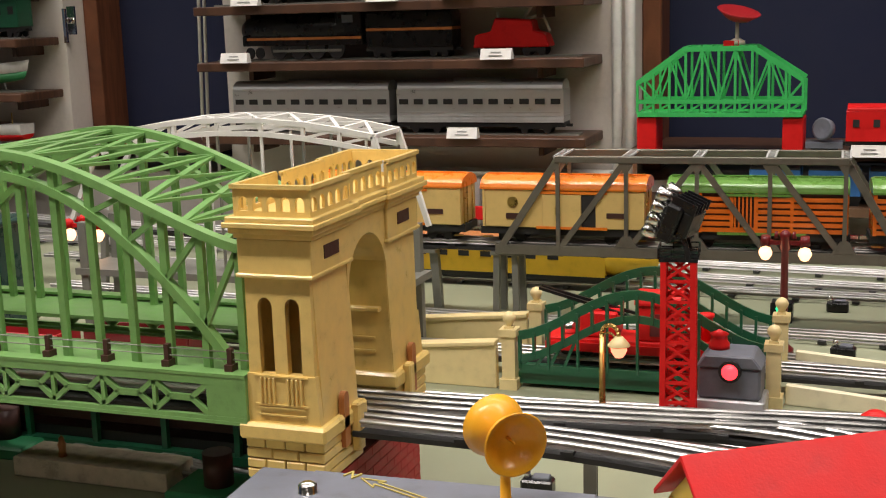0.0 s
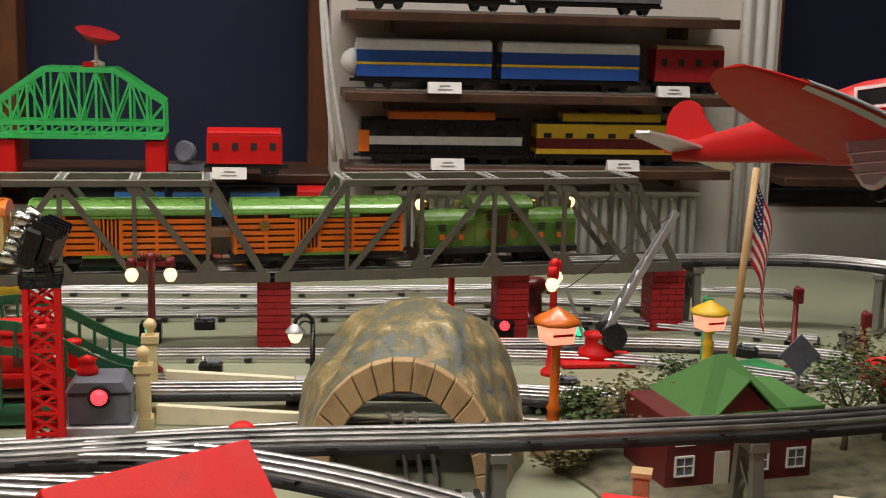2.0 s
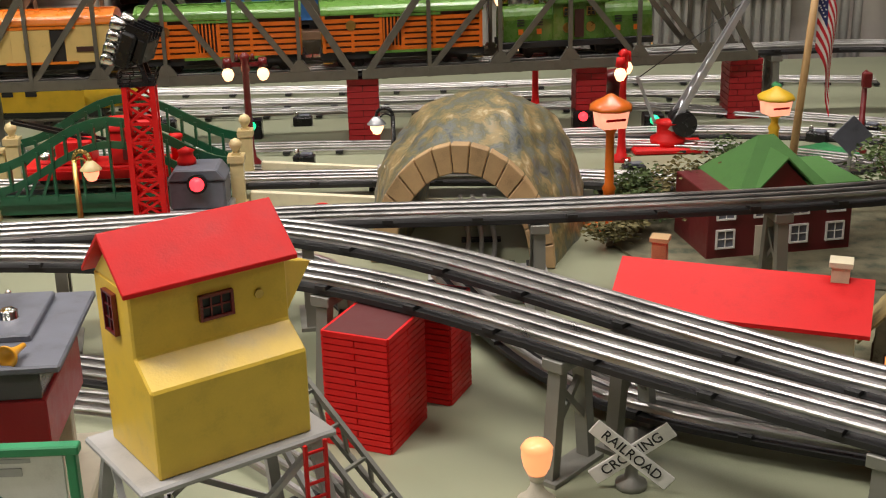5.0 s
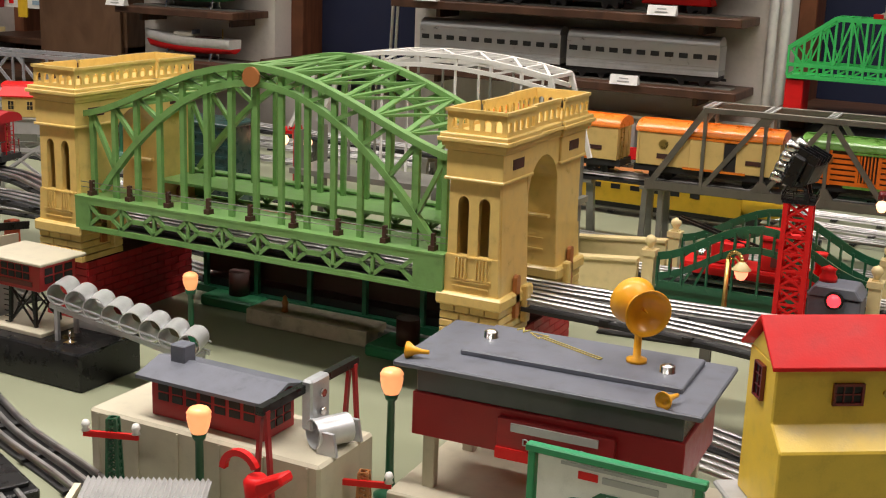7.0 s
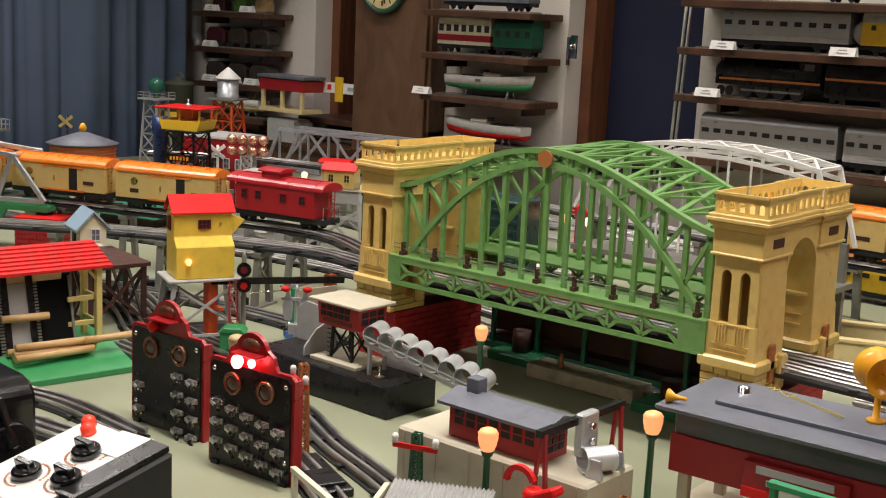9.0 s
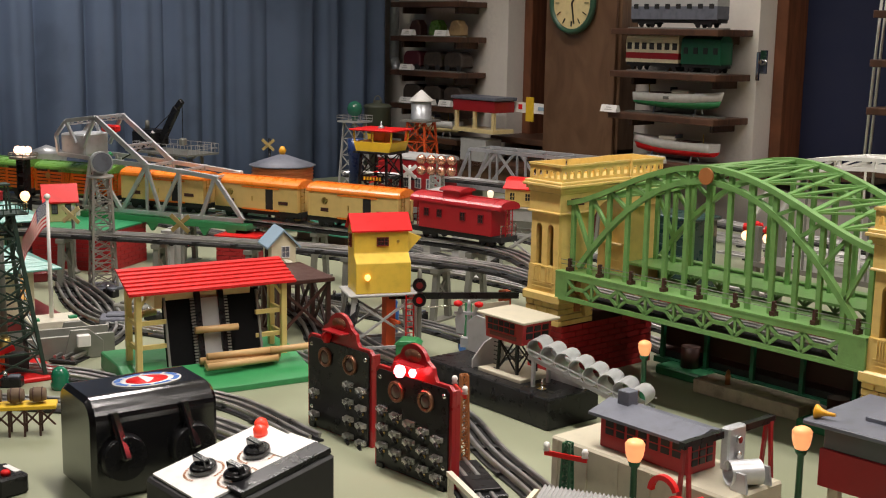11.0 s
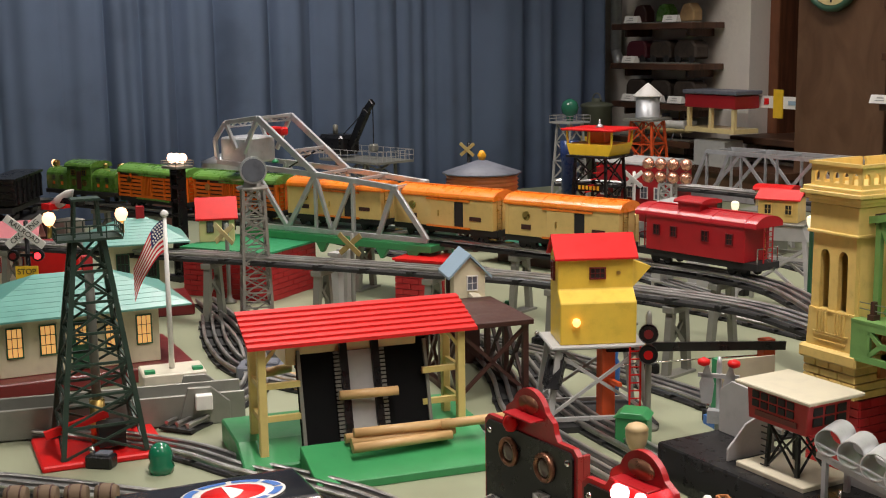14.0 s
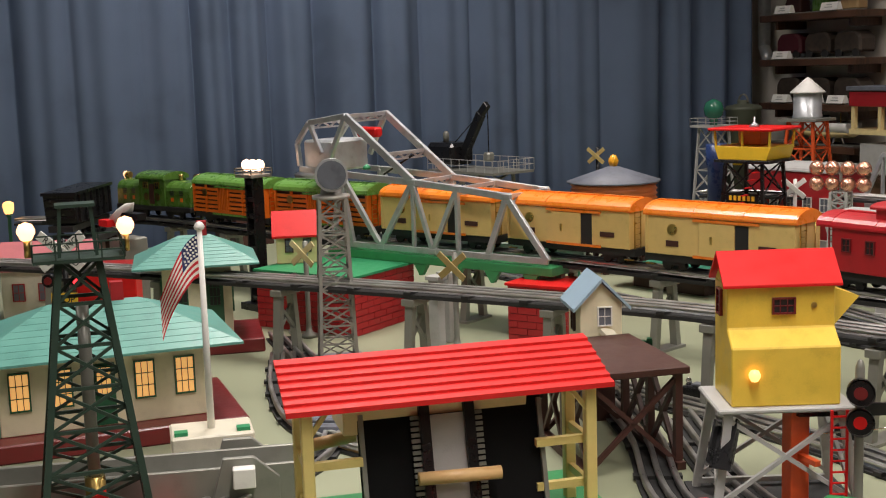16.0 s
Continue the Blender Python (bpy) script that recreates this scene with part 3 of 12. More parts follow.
for y0, y1 in ((0.002, 0.082), (0.164, 0.244)):
    boxpart("walkway", ((A0 + A1) / 2, (y0 + y1) / 2, GZ + 0.160), (A1 - A0, y1 - y0, 0.004), BGREEN, hg)
boxpart("deck", ((A0 + A1) / 2, MIDY, 0.118), (A1 - A0 + 0.13, 0.074, 0.004), MATTBLACK, hg, "dark track deck")
for i in range(9):
    x = A0 + 0.02 + (A1 - A0 - 0.04) * i / 8
    bm = B()
    box(bm, (x, 0.006, GZ + 0.169), (0.008, 0.011, 0.008))
    box(bm, (x, 0.006, GZ + 0.180), (0.0045, 0.006, 0.015))
    part("rail_post", bm, BROWN, hg, "small bronze railing post")
bm = B()
for z in (GZ + 0.177, GZ + 0.184):
    cyl(bm, (A0, 0.006, z), (A1, 0.006, z), 0.0006, n=6)
part("railing_wire", bm, GREYST, hg)


# ---------------- track ----------------
def smooth_path(pts, step=0.03):
    """Points of a Catmull-Rom line through pts."""
    pts = [Vector(p) for p in pts]
    pts = [2 * pts[0] - pts[1]] + pts + [2 * pts[-1] - pts[-2]]
    out = []
    for p0, p1, p2, p3 in zip(pts, pts[1:], pts[2:], pts[3:]):
        n = max(2, int((p2 - p1).length / step))
        for i in range(n):
            t = i / n
            out.append(0.5 * ((2 * p1) + (p2 - p0) * t + (2 * p0 - 5 * p1 + 4 * p2 - p3) * t * t + (3 * p1 - p0 - 3 * p2 + p3) * t ** 3))
    out.append(pts[-2])
    return out


def sweep(bm, path, off, prof):
    """Pushes a closed (across, up) outline along a path, set off sideways."""
    rings = []
    for i, p in enumerate(path):
        d = (path[min(i + 1, len(path) - 1)] - path[max(i - 1, 0)]).normalized()
        s = Vector((d.y, -d.x, 0)).normalized()
        rings.append([bm.verts.new(p + s * (off + a) + Vector((0, 0, b))) for a, b in prof])
    n = len(prof)
    for r, q in zip(rings, rings[1:]):
        for i in range(n):
            bm.faces.new((r[i], r[(i + 1) % n], q[(i + 1) % n], q[i]))
    bm.faces.new(rings[0][::-1])
    bm.faces.new(rings[-1])


RAILPROF = [(-0.0024, -0.007), (0.0024, -0.007), (0.0012, -0.0042), (0.0028, -0.0030), (0.0030, -0.0014), (0.0018, 0.0), (-0.0018, 0.0), (-0.0030, -0.0014), (-0.0028, -0.0030), (-0.0012, -0.0042)]
bm = B()
box(bm, (0, 0, 0), (0.011, 0.050, 0.004))
tie_mesh = bpy.data.meshes.new("tie")
bm.to_mesh(tie_mesh)
bm.free()
tie_mesh.materials.append(MATTBLACK)
GAUGE = 0.0165


def track(pts, label, bed=True, ties=0.082, gauge=GAUGE, bedmat=None):
    """Three-rail toy track whose rail tops lie at the z of pts."""
    path = smooth_path(pts)
    t = thing("railway_track", label, "railway track", group="railway tracks")
    for off in (-gauge, 0, gauge):
        bm = B()
        sweep(bm, path, off, RAILPROF)
        part("rail", bm, RAIL, t)
    run = 0.0
    for a, b in zip(path, path[1:]):
        run += (b - a).length
        if run >= ties:
            run = 0.0
            d = b - a
            o = new("tie", tie_mesh)
            o.parent = t
            o.matrix_basis = Matrix.Translation(b + Vector((0, 0, -0.009))) @ Matrix.Rotation(math.atan2(d.y, d.x), 4, "Z")
    if bed:
        bm = B()
        sweep(bm, path, 0, [(-gauge - 0.006, -0.016), (gauge + 0.006, -0.016), (gauge + 0.006, -0.011), (-gauge - 0.006, -0.011)])
        part("roadbed", bm, bedmat or MATTBLACK, t, "dark strip under the rails")
    return path


ZE = 0.125
ZB2 = 0.137
E1 = track([(2.33, 0.80, ZE), (2.34, 0.62, ZE), (2.24, 0.44, ZE), (2.02, 0.28, ZE), (1.77, 0.215, ZE), (1.45, 0.195, ZE), (1.17, 0.195, ZE), (0.95, 0.155, ZE + 0.006), (0.74, 0.123, ZB2), (0.36, 0.123, ZB2),
            (0.03, 0.123, ZB2), (-0.07, 0.150, ZB2), (-0.20, 0.225, 0.133), (-0.34, 0.290, ZE + 0.004), (-0.49, 0.302, ZE), (-0.63, 0.262, ZE), (-0.80, 0.198, ZE), (-0.95, 0.145, ZE), (-1.10, 0.085, ZE), (-1.27, 0.000, ZE), (-1.45, -0.088, ZE), (-1.62, -0.165, ZE), (-1.85, -0.255, ZE), (-2.08, -0.37, ZE), (-2.22, -0.60, ZE)],
           "raised three-rail track running through the arch bridge")
E2 = track([(0.0, 0.095, ZB2), (-0.10, 0.120, ZB2), (-0.25, 0.150, 0.131), (-0.46, 0.105, ZE), (-0.63, 0.025, ZE), (-0.79, -0.085, ZE), (-0.96, -0.21, ZE), (-1.14, -0.35, ZE), (-1.35, -0.51, ZE), (-1.55, -0.68, ZE), (-1.75, -0.90, ZE)], "raised three-rail track curving in front of the brick abutment")
E3 = track([(0.95, 0.175, ZE), (1.10, 0.165, ZE), (1.20, 0.125, ZE), (1.32, 0.04, ZE), (1.51, -0.15, ZE), (1.64, -0.27, ZE), (1.85, -0.42, ZE), (2.05, -0.55, ZE)], "raised three-rail track branching towards the table edge")
E4 = track([(0.72, 0.072, ZB2), (0.95, 0.09, ZE), (1.15, 0.035, ZE), (1.29, -0.05, ZE), (1.48, -0.22, ZE), (1.70, -0.40, ZE), (1.90, -0.52, ZE)], "raised three-rail track descending along the table front")
T1 = track([(2.33, 0.80, ZE), (2.30, 0.95, ZE), (2.15, 1.07, ZE), (1.88, 1.08, ZE), (1.2, 1.0, ZE), (0.5, 0.97, ZE), (-0.2, 1.0, ZE), (-0.9, 1.1, ZE), (-1.4, 1.05, ZE), (-1.7, 0.85, ZE)], "raised three-rail track over the grey truss bridges")
G = 0.014
track([(-0.9, 1.43, G), (0.0, 1.42, G), (0.9, 1.37, G), (1.3, 1.35, G), (1.8, 1.36, G), (2.2, 1.30, G)], "three-rail track lying on the table near the wall", bed=False)
track([(-0.9, 1.36, G), (0.0, 1.33, G), (0.9, 1.26, G), (1.3, 1.24, G), (1.6, 1.25, G), (1.9, 1.2, G)], "three-rail track lying on the table near the wall", bed=False)
track([(-0.5, 1.20, G), (0.3, 1.18, G), (0.95, 1.17, G), (1.3, 1.16, G), (1.7, 1.13, G), (2.1, 0.95, G)], "three-rail track lying on the green table", bed=False)
track([(-0.3, 0.96, G), (0.4, 0.91, G), (0.95, 0.915, G), (1.3, 0.90, G), (1.75, 0.84, G), (2.1, 0.64, G)], "three-rail track lying on the green table", bed=False)
track([(0.1, 0.66, 0.032), (0.55, 0.66, 0.035), (0.85, 0.66, 0.035), (1.12, 0.66, 0.035), (1.45, 0.65, 0.03), (1.8, 0.55, 0.03)], "three-rail track crossing the dark green bridge", bed=True)
track([(0.2, 0.77, G), (0.6, 0.775, G), (1.0, 0.78, G), (1.4, 0.72, G), (1.7, 0.66, G)], "three-rail track lying on the green table", bed=False)
track([(0.2, 0.50, G), (0.6, 0.49, G), (1.0, 0.52, G), (1.4, 0.56, G), (1.7, 0.50, G)], "three-rail track running behind the tunnel", bed=False)
track([(1.33, 0.12, G), (1.35, 0.26, G), (1.37, 0.40, G), (1.37, 0.60, G)], "three-rail track entering the tunnel", bed=False)
track([(-0.35, 0.40, G), (-0.06, 0.335, G), (0.12, 0.285, G), (0.27, 0.24, G), (0.45, 0.19, G), (0.70, 0.14, G), (0.95, 0.07, G), (1.10, 0.0, G)], "dark three-rail track passing below the arch bridge", bed=True)
track([(0.85, 0.02, G), (1.05, -0.04, G), (1.18, -0.16, G), (1.30, -0.34, G), (1.38, -0.6, G)], "three-rail track lying beside the coal elevator", bed=False)
track([(1.32, 0.26, 0.03), (1.357, 0.14, 0.03), (1.424, -0.012, 0.03), (1.515, -0.10, 0.03), (1.75, -0.22, 0.03)], "dark three-rail curve under the raised tracks", bed=True)
track([(-0.75, -0.02, G), (-0.50, -0.10, G), (-0.285, -0.20, G), (0.0, -0.235, G), (0.15, -0.265, G), (0.30, -0.335, G), (0.45, -0.39, G), (0.62, -0.47, G), (0.85, -0.66, G)], "three-rail track winding past the relay panels", bed=True, ties=0.075)
track([(-0.30, -0.26, G), (-0.06, -0.285, G), (0.10, -0.315, G), (0.25, -0.385, G), (0.40, -0.455, G), (0.58, -0.56, G), (0.78, -0.74, G)], "three-rail track laid beside the winding track", bed=True, ties=0.075)
track([(-0.55, -0.02, G), (-0.30, -0.12, G), (-0.10, -0.15, G), (0.06, -0.17, G)], "three-rail siding beside the loading bin", bed=True, ties=0.075)
track([(-1.25, -0.30, G), (-1.0, -0.33, G), (-0.82, -0.37, G), (-0.62, -0.45, G), (-0.5, -0.6, G)], "three-rail track behind the log loader", bed=True, ties=0.075)
track([(-0.75, -0.90, G), (-0.45, -0.65, G), (-0.30, -0.58, G), (-0.12, -0.50, G), (0.10, -0.50, G)], "three-rail track in front of the log loader", bed=True, ties=0.075)
track([(-0.55, -0.98, G), (-0.32, -0.76, G), (-0.12, -0.60, G), (0.06, -0.56, G)], "three-rail track below the power transformer", bed=True, ties=0.075)
track([(-2.3, 0.95, G), (-1.9, 0.72, G), (-1.5, 0.62, G), (-1.0, 0.62, G), (-0.6, 0.72, G), (-0.2, 0.9, G)], "three-rail track behind the water tank", bed=False)
track([(-2.3, 0.40, 0.06), (-2.0, 0.30, 0.07), (-1.7, 0.42, 0.06), (-1.5, 0.8, 0.05)], "three-rail track rising near the curtain", bed=True)

for pts, lb in (
        ([(-1.9, 0.22, G), (-1.5, 0.27, G), (-1.1, 0.33, G), (-0.7, 0.44, G), (-0.3, 0.46, G), (0.1, 0.40, G)], "three-rail track below the raised line"),
        ([(-1.0, -0.16, G), (-0.78, -0.05, G), (-0.5, 0.03, G), (-0.25, 0.06, G), (-0.06, 0.04, G)], "three-rail track beside the coal elevator"),
        ([(-1.15, 0.58, G), (-0.6, 0.53, G), (-0.2, 0.56, G), (0.1, 0.55, G)], "three-rail track between far lamps"),
        ([(-2.2, 0.78, G), (-1.7, 0.90, G), (-1.1, 0.93, G), (-0.6, 0.87, G), (-0.1, 0.85, G)], "three-rail track near the control tower"),
        ([(-1.1, -0.34, G), (-0.9, -0.40, G), (-0.72, -0.42, G), (-0.55, -0.36, G), (-0.4, -0.32, G)], "three-rail track beside the small station"),
        ([(1.55, 0.64, G), (1.8, 0.66, G), (2.05, 0.76, G), (2.18, 0.98, G)], "three-rail track curving through the model trees"),
        ([(1.5, 0.95, G), (1.85, 0.93, G), (2.12, 0.82, G), (2.24, 0.62, G)], "three-rail track inside the raised curve"),
        ([(0.7, 0.40, G), (0.95, 0.42, G), (1.15, 0.36, G), (1.22, 0.22, G)], "three-rail track behind the raised junction")):
    track(pts, lb, bed=True, ties=0.05)

# steel bents and brick piers that carry the raised tracks
bent = thing("trestle_bent", "grey steel trestle bent carrying raised track", "trestle", group="trestle bents")
for s in (-1, 1):
    bm = B()
    strut(bm, (s * 0.026, 0, 0.002), (s * 0.016, 0, 0.098), 0.010, 0.012)
    part("leg", bm, GREYST, bent)
    bm = B()
    strut(bm, (-s * 0.022, 0.001 * s, 0.04), (s * 0.019, 0.001 * s, 0.085), 0.005)
    part("brace", bm, GREYST, bent)
boxpart("cap", (0, 0, 0.1025), (0.050, 0.020, 0.010), GREYST, bent, "", 0.0008)
boxpart("foot", (0, 0, 0.002), (0.070, 0.024, 0.004), GREYST, bent)
spots = []
for path, first, last, gap in ((E1, 0.05, 0.36, 0.24), (E1, 0.62, 0.99, 0.19), (E2, 0.18, 0.98, 0.21), (E3, 0.45, 0.98, 0.26), (E4, 0.35, 0.98, 0.24), (T1, 0.06, 0.15, 0.3), (T1, 0.49, 0.98, 0.3)):
    n = len(path)
    run = gap
    for i in range(int(first * n), int(last * n) - 1):
        run += (path[i + 1] - path[i]).length
        if run >= gap:
            run = 0
            d = path[i + 1] - path[i]
            spots.append((path[i].x, path[i].y, math.degrees(math.atan2(d.y, d.x)) + 90))
for k, (x, y, a) in enumerate(spots):
    if k == 0:
        bent.matrix_basis = pose(x, y, 0, 0, 0, a)
    else:
        copy_thing(bent, pose(x, y, 0, 0, 0, a))


# ---------------- brickwork ----------------
def brick_block(name, label, cx, cy, sx, sy, h, rz=0, brick=(0.034, 0.0105), z0=0.0, top=None, paint=BRICKRED):
    """A red painted brick block: a core, and single bricks proud of it on its sides."""
    t = thing(name, label, "brick pier", cx, cy, z0, rz)
    boxpart("core", (0, 0, h / 2), (sx - 0.003, sy - 0.003, h - 0.001), MORTAR, t)
    bl, bh = brick
    rows = max(2, round(h / bh))
    rh = h / rows
    done = {}
    for side, (length, axis, sg) in enumerate(((sx, "x", -1), (sx, "x", 1), (sy, "y", -1), (sy, "y", 1))):
        n = max(1, round(length / bl))
        w = length / n
        for r in range(rows):
            xs = []
            if r % 2:
                xs = [(-length / 2 + w * (k + 0.5), w) for k in range(n)]
            else:
                xs = [(-length / 2 + w * 0.25, w / 2)] + [(-length / 2 + w * (k + 1), w) for k in range(n - 1)] + [(length / 2 - w * 0.25, w / 2)]
            for u, ww in xs:
                key = (side > 1, round(ww, 4))
                if key not in done:
                    bm = B()
                    s = (ww - 0.0012, 0.004, rh - 0.0012)
                    box(bm, (0, 0, 0), s if axis == "x" else (s[1], s[0], s[2]))
                    me = bpy.data.meshes.new("brick")
                    bmesh.ops.recalc_face_normals(bm, faces=bm.faces)
                    bm.to_mesh(me)
                    bm.free()
                    me.materials.append(paint)
                    done[key] = me
                o = new("brick", done[key])
                o.parent = t
                z = rh * (r + 0.5)
                o.matrix_basis = pose(u, sg * (sy / 2 - 0.001), z) if axis == "x" else pose(sg * (sx / 2 - 0.001), u, z)
    if top:
        boxpart("top_slab", (0, 0, h + 0.002), (sx + 0.008, sy + 0.008, 0.004), top, t)
    return t


brick_block("brick_pier", "red painted brick pier under the cream tower", XL, 0.120, 0.078, 0.225, 0.0925)
brick_block("brick_pier", "red painted brick pier under the cream tower", XR, 0.120, 0.074, 0.21, 0.0925)
brick_block("brick_abutment", "tall red brick abutment under the silver lift bridge", -1.325, -0.175, 0.205, 0.17, 0.095, 33, top=EGREEN)
brick_block("brick_pier", "small red brick pier beside the lift bridge", -1.02, 0.07, 0.10, 0.085, 0.088, 33, top=RED)
brick_block("brick_stack", "stack of bright red block supports under raised tracks", 1.245, -0.070, 0.062, 0.075, 0.108, -25, brick=(0.08, 0.006), paint=RED)
brick_block("brick_stack", "short stack of bright red blocks under raised tracks", 1.300, 0.005, 0.05, 0.05, 0.100, -25, brick=(0.08, 0.006), paint=RED)
for x, y, w in ((1.212, 1.0, 0.05), (1.60, 1.045, 0.05), (1.875, 1.08, 0.055)):
    brick_block("brick_pier", "narrow red brick pier under the grey truss bridge", x, y, w, 0.06, 0.106)


# ---------------- lattice helpers ----------------
def lattice_leg_tower(parent, h, w0, w1, material, bays=6, bar=0.0035, name="leg", z0=0.0, cross=True):
    """Four leaning legs with crossed bars on each side."""
    cs = [(-1, -1), (1, -1), (1, 1), (-1, 1)]

    def p(c, k):
        w = w0 + (w1 - w0) * k
        return (c[0] * w / 2, c[1] * w / 2, z0 + h * k)
    for c in cs:
        bm = B()
        strut(bm, p(c, 0), p(c, 1), bar * 1.5)
        part(name, bm, material, parent)
    for i in range(4):
        a, b = cs[i], cs[(i + 1) % 4]
        bm = B()
        for k in range(bays):
            k0, k1 = k / bays, (k + 1) / bays
            strut(bm, p(a, k1), p(b, k1), bar * 0.8)
            strut(bm, p(a, k0), p(b, k1), bar * 0.7)
            if cross:
                strut(bm, p(b, k0), p(a, k1), bar * 0.7)
        part("side_lattice", bm, material, parent)


def railing(parent, w, d, z, h, material, name="railing", n=4):
    bm = B()
    for zz in (z + h, z + h * 0.5):
        for s in (-1, 1):
            strut(bm, (-w / 2, s * d / 2, zz), (w / 2, s * d / 2, zz), 0.0014)
            strut(bm, (s * w / 2, -d / 2, zz), (s * w / 2, d / 2, zz), 0.0014)
    for i in range(n + 1):
        x = -w / 2 + w * i / n
        y = -d / 2 + d * i / n
        for s in (-1, 1):
            strut(bm, (x, s * d / 2, z), (x, s * d / 2, z + h), 0.0014)
            strut(bm, (s * w / 2, y, z), (s * w / 2, y, z + h), 0.0014)
    return part(name, bm, material, parent)


def bulb(parent, x, y, z, r, material=None, name="bulb"):
    bm = B()
    lathe(bm, [(0.0, -r * 1.2), (r * 0.55, -r * 1.0), (r * 0.95, -r * 0.3), (r, 0.1 * r), (r * 0.7, r * 0.75), (0.0, r)], (x, y, z), 12)
    return part(name, bm, material or BULB, parent)


def gable_roof(bm, w, d, z, rise, over=0.006, th=0.003):
    """Two roof slabs with the ridge along x."""
    prism(bm, [(-d / 2 - over, z - over * rise / (d / 2)), (0, z + rise), (d / 2 + over, z - over * rise / (d / 2)), (d / 2 + over, z + th - over * rise / (d / 2)), (0, z + rise + th * 1.3), (-d / 2 - over, z + th - over * rise / (d / 2))], "x", -w / 2 - over, w / 2 + over)


def hip_roof(bm, w, d, z, rise, ridge, th=0.003):
    v = [(-w / 2, -d / 2, z), (w / 2, -d / 2, z), (w / 2, d / 2, z), (-w / 2, d / 2, z), (-ridge / 2, 0, z + rise), (ridge / 2, 0, z + rise)]
    lo = [bm.verts.new((a, b, c - th)) for a, b, c in v[:4]]
    q = [bm.verts.new(p) for p in v]
    for f in ((0, 1, 5, 4), (1, 2, 5), (2, 3, 4, 5), (3, 0, 4)):
        bm.faces.new([q[i] for i in f])
    for i in range(4):
        bm.faces.new((lo[i], lo[(i + 1) % 4], q[(i + 1) % 4], q[i]))
    bm.faces.new(lo[::-1])


def window_part(parent, x, y, z, w, h, frame, pane, face="y", sg=-1, cols=2, rows=2, name="window"):
    """A framed window on a wall: pane, frame bars and glazing bars."""
    def q(u, v, d):
        return (x + u, y + sg * d, z + v) if face == "y" else (x + sg * d, y + u, z + v)

    def s(a, b, c):
        return (a, c, b) if face == "y" else (c, a, b)
    bm = B()
    box(bm, q(0, 0, 0.0006), s(w, h, 0.0012))
    p = part(name, bm, pane, parent)
    bm = B()
    f = max(0.0014, w * 0.09)
    for u in (-1, 1):
        box(bm, q(u * w / 2, 0, 0.0016), s(f, h + f, 0.003))
        box(bm, q(0, u * h / 2, 0.0014), s(w, f, 0.003))
    for i in range(1, cols):
        box(bm, q(-w / 2 + w * i / cols, 0, 0.0012), s(f * 0.5, h, 0.0022))
    for i in range(1, rows):
        box(bm, q(0, -h / 2 + h * i / rows, 0.0011), s(w, f * 0.5, 0.0022))
    part("frame", bm, frame, p)
    return p


# ---------------- oil derrick ----------------
def derrick(x, y, rz):
    t = thing("oil_derrick", "dark green lattice oil derrick with two lit bulbs", "derrick", x, y, 0, rz)
    boxpart("base_plate", (0.0, 0.0, 0.004), (0.16, 0.13, 0.008), RED, t, "red base plate", 0.002)
    lattice_leg_tower(t, 0.275, 0.105, 0.036, DGREEN_D, 7, 0.0042, z0=0.008)
    bm = B()
    box(bm, (0, 0, 0.285), (0.082, 0.062, 0.003))
    part("platform", bm, DGREEN_D, t)
    railing(t, 0.082, 0.062, 0.286, 0.016, DGREEN_D)
    bm = B()
    for sx in (-1, 1):
        for sy in (-1, 1):
            strut(bm, (sx * 0.017, sy * 0.012, 0.285), (sx * 0.014, sy * 0.010, 0.333), 0.003)
    box(bm, (0, 0, 0.334), (0.036, 0.028, 0.003))
    part("crown", bm, DGREEN_D, t)
    for sx in (-1, 1):
        bulb(t, sx * 0.045, 0.0, 0.312, 0.0085)
        bm = B()
        cyl(bm, (sx * 0.045, 0, 0.287), (sx * 0.045, 0, 0.304), 0.003)
        part("socket", bm, BRASS, t)
    bm = B()
    cyl(bm, (0, 0, 0.008), (0, 0, 0.07), 0.010, n=14)
    part("pipe", bm, BRASS, t, "brass pump pipe")
    bm = B()
    cyl(bm, (0, 0, 0.06), (0, 0, 0.24), 0.006, n=12)
    part("drill_pipe", bm, GREYST, t)
    bm = B()
    strut(bm, (-0.07, -0.02, 0.035), (0.01, -0.02, 0.055), 0.008, 0.01)
    part("walking_beam", bm, RED, t, "red pump beam")
    bm = B()
    box(bm, (0.012, -0.028, 0.03), (0.034, 0.024, 0.03))
    part("pump_motor", bm, MATTBLACK, t)
    return t


DGREEN_D = mat("deep_grey_green_paint", (0.022, 0.045, 0.032), 0.45)
derrick(-0.485, -0.705, 84).scale = (0.95, 0.95, 0.95)

# yellow tray with wooden barrels in front of the derrick
t = thing("barrel_ramp", "yellow wooden tray on a brown lattice frame", "ramp", -0.20, -0.83, 0, 62)
boxpart("tray", (0, 0, 0.042), (0.17, 0.03, 0.006), CHROMEY, t, "yellow tray", 0.001)
bm = B()
for k in range(8):
    xa = -0.083 + k * 0.0208
    strut(bm, (xa, -0.012, 0.016), (xa + 0.0208, -0.012, 0.038), 0.0025)
    strut(bm, (xa, -0.012, 0.038), (xa + 0.0208, -0.012, 0.016), 0.0025)
    strut(bm, (xa, -0.012, 0.0), (xa, -0.012, 0.039), 0.003)
    strut(bm, (xa, 0.012, 0.0), (xa, 0.012, 0.039), 0.003)
part("frame", bm, BROWN, t)
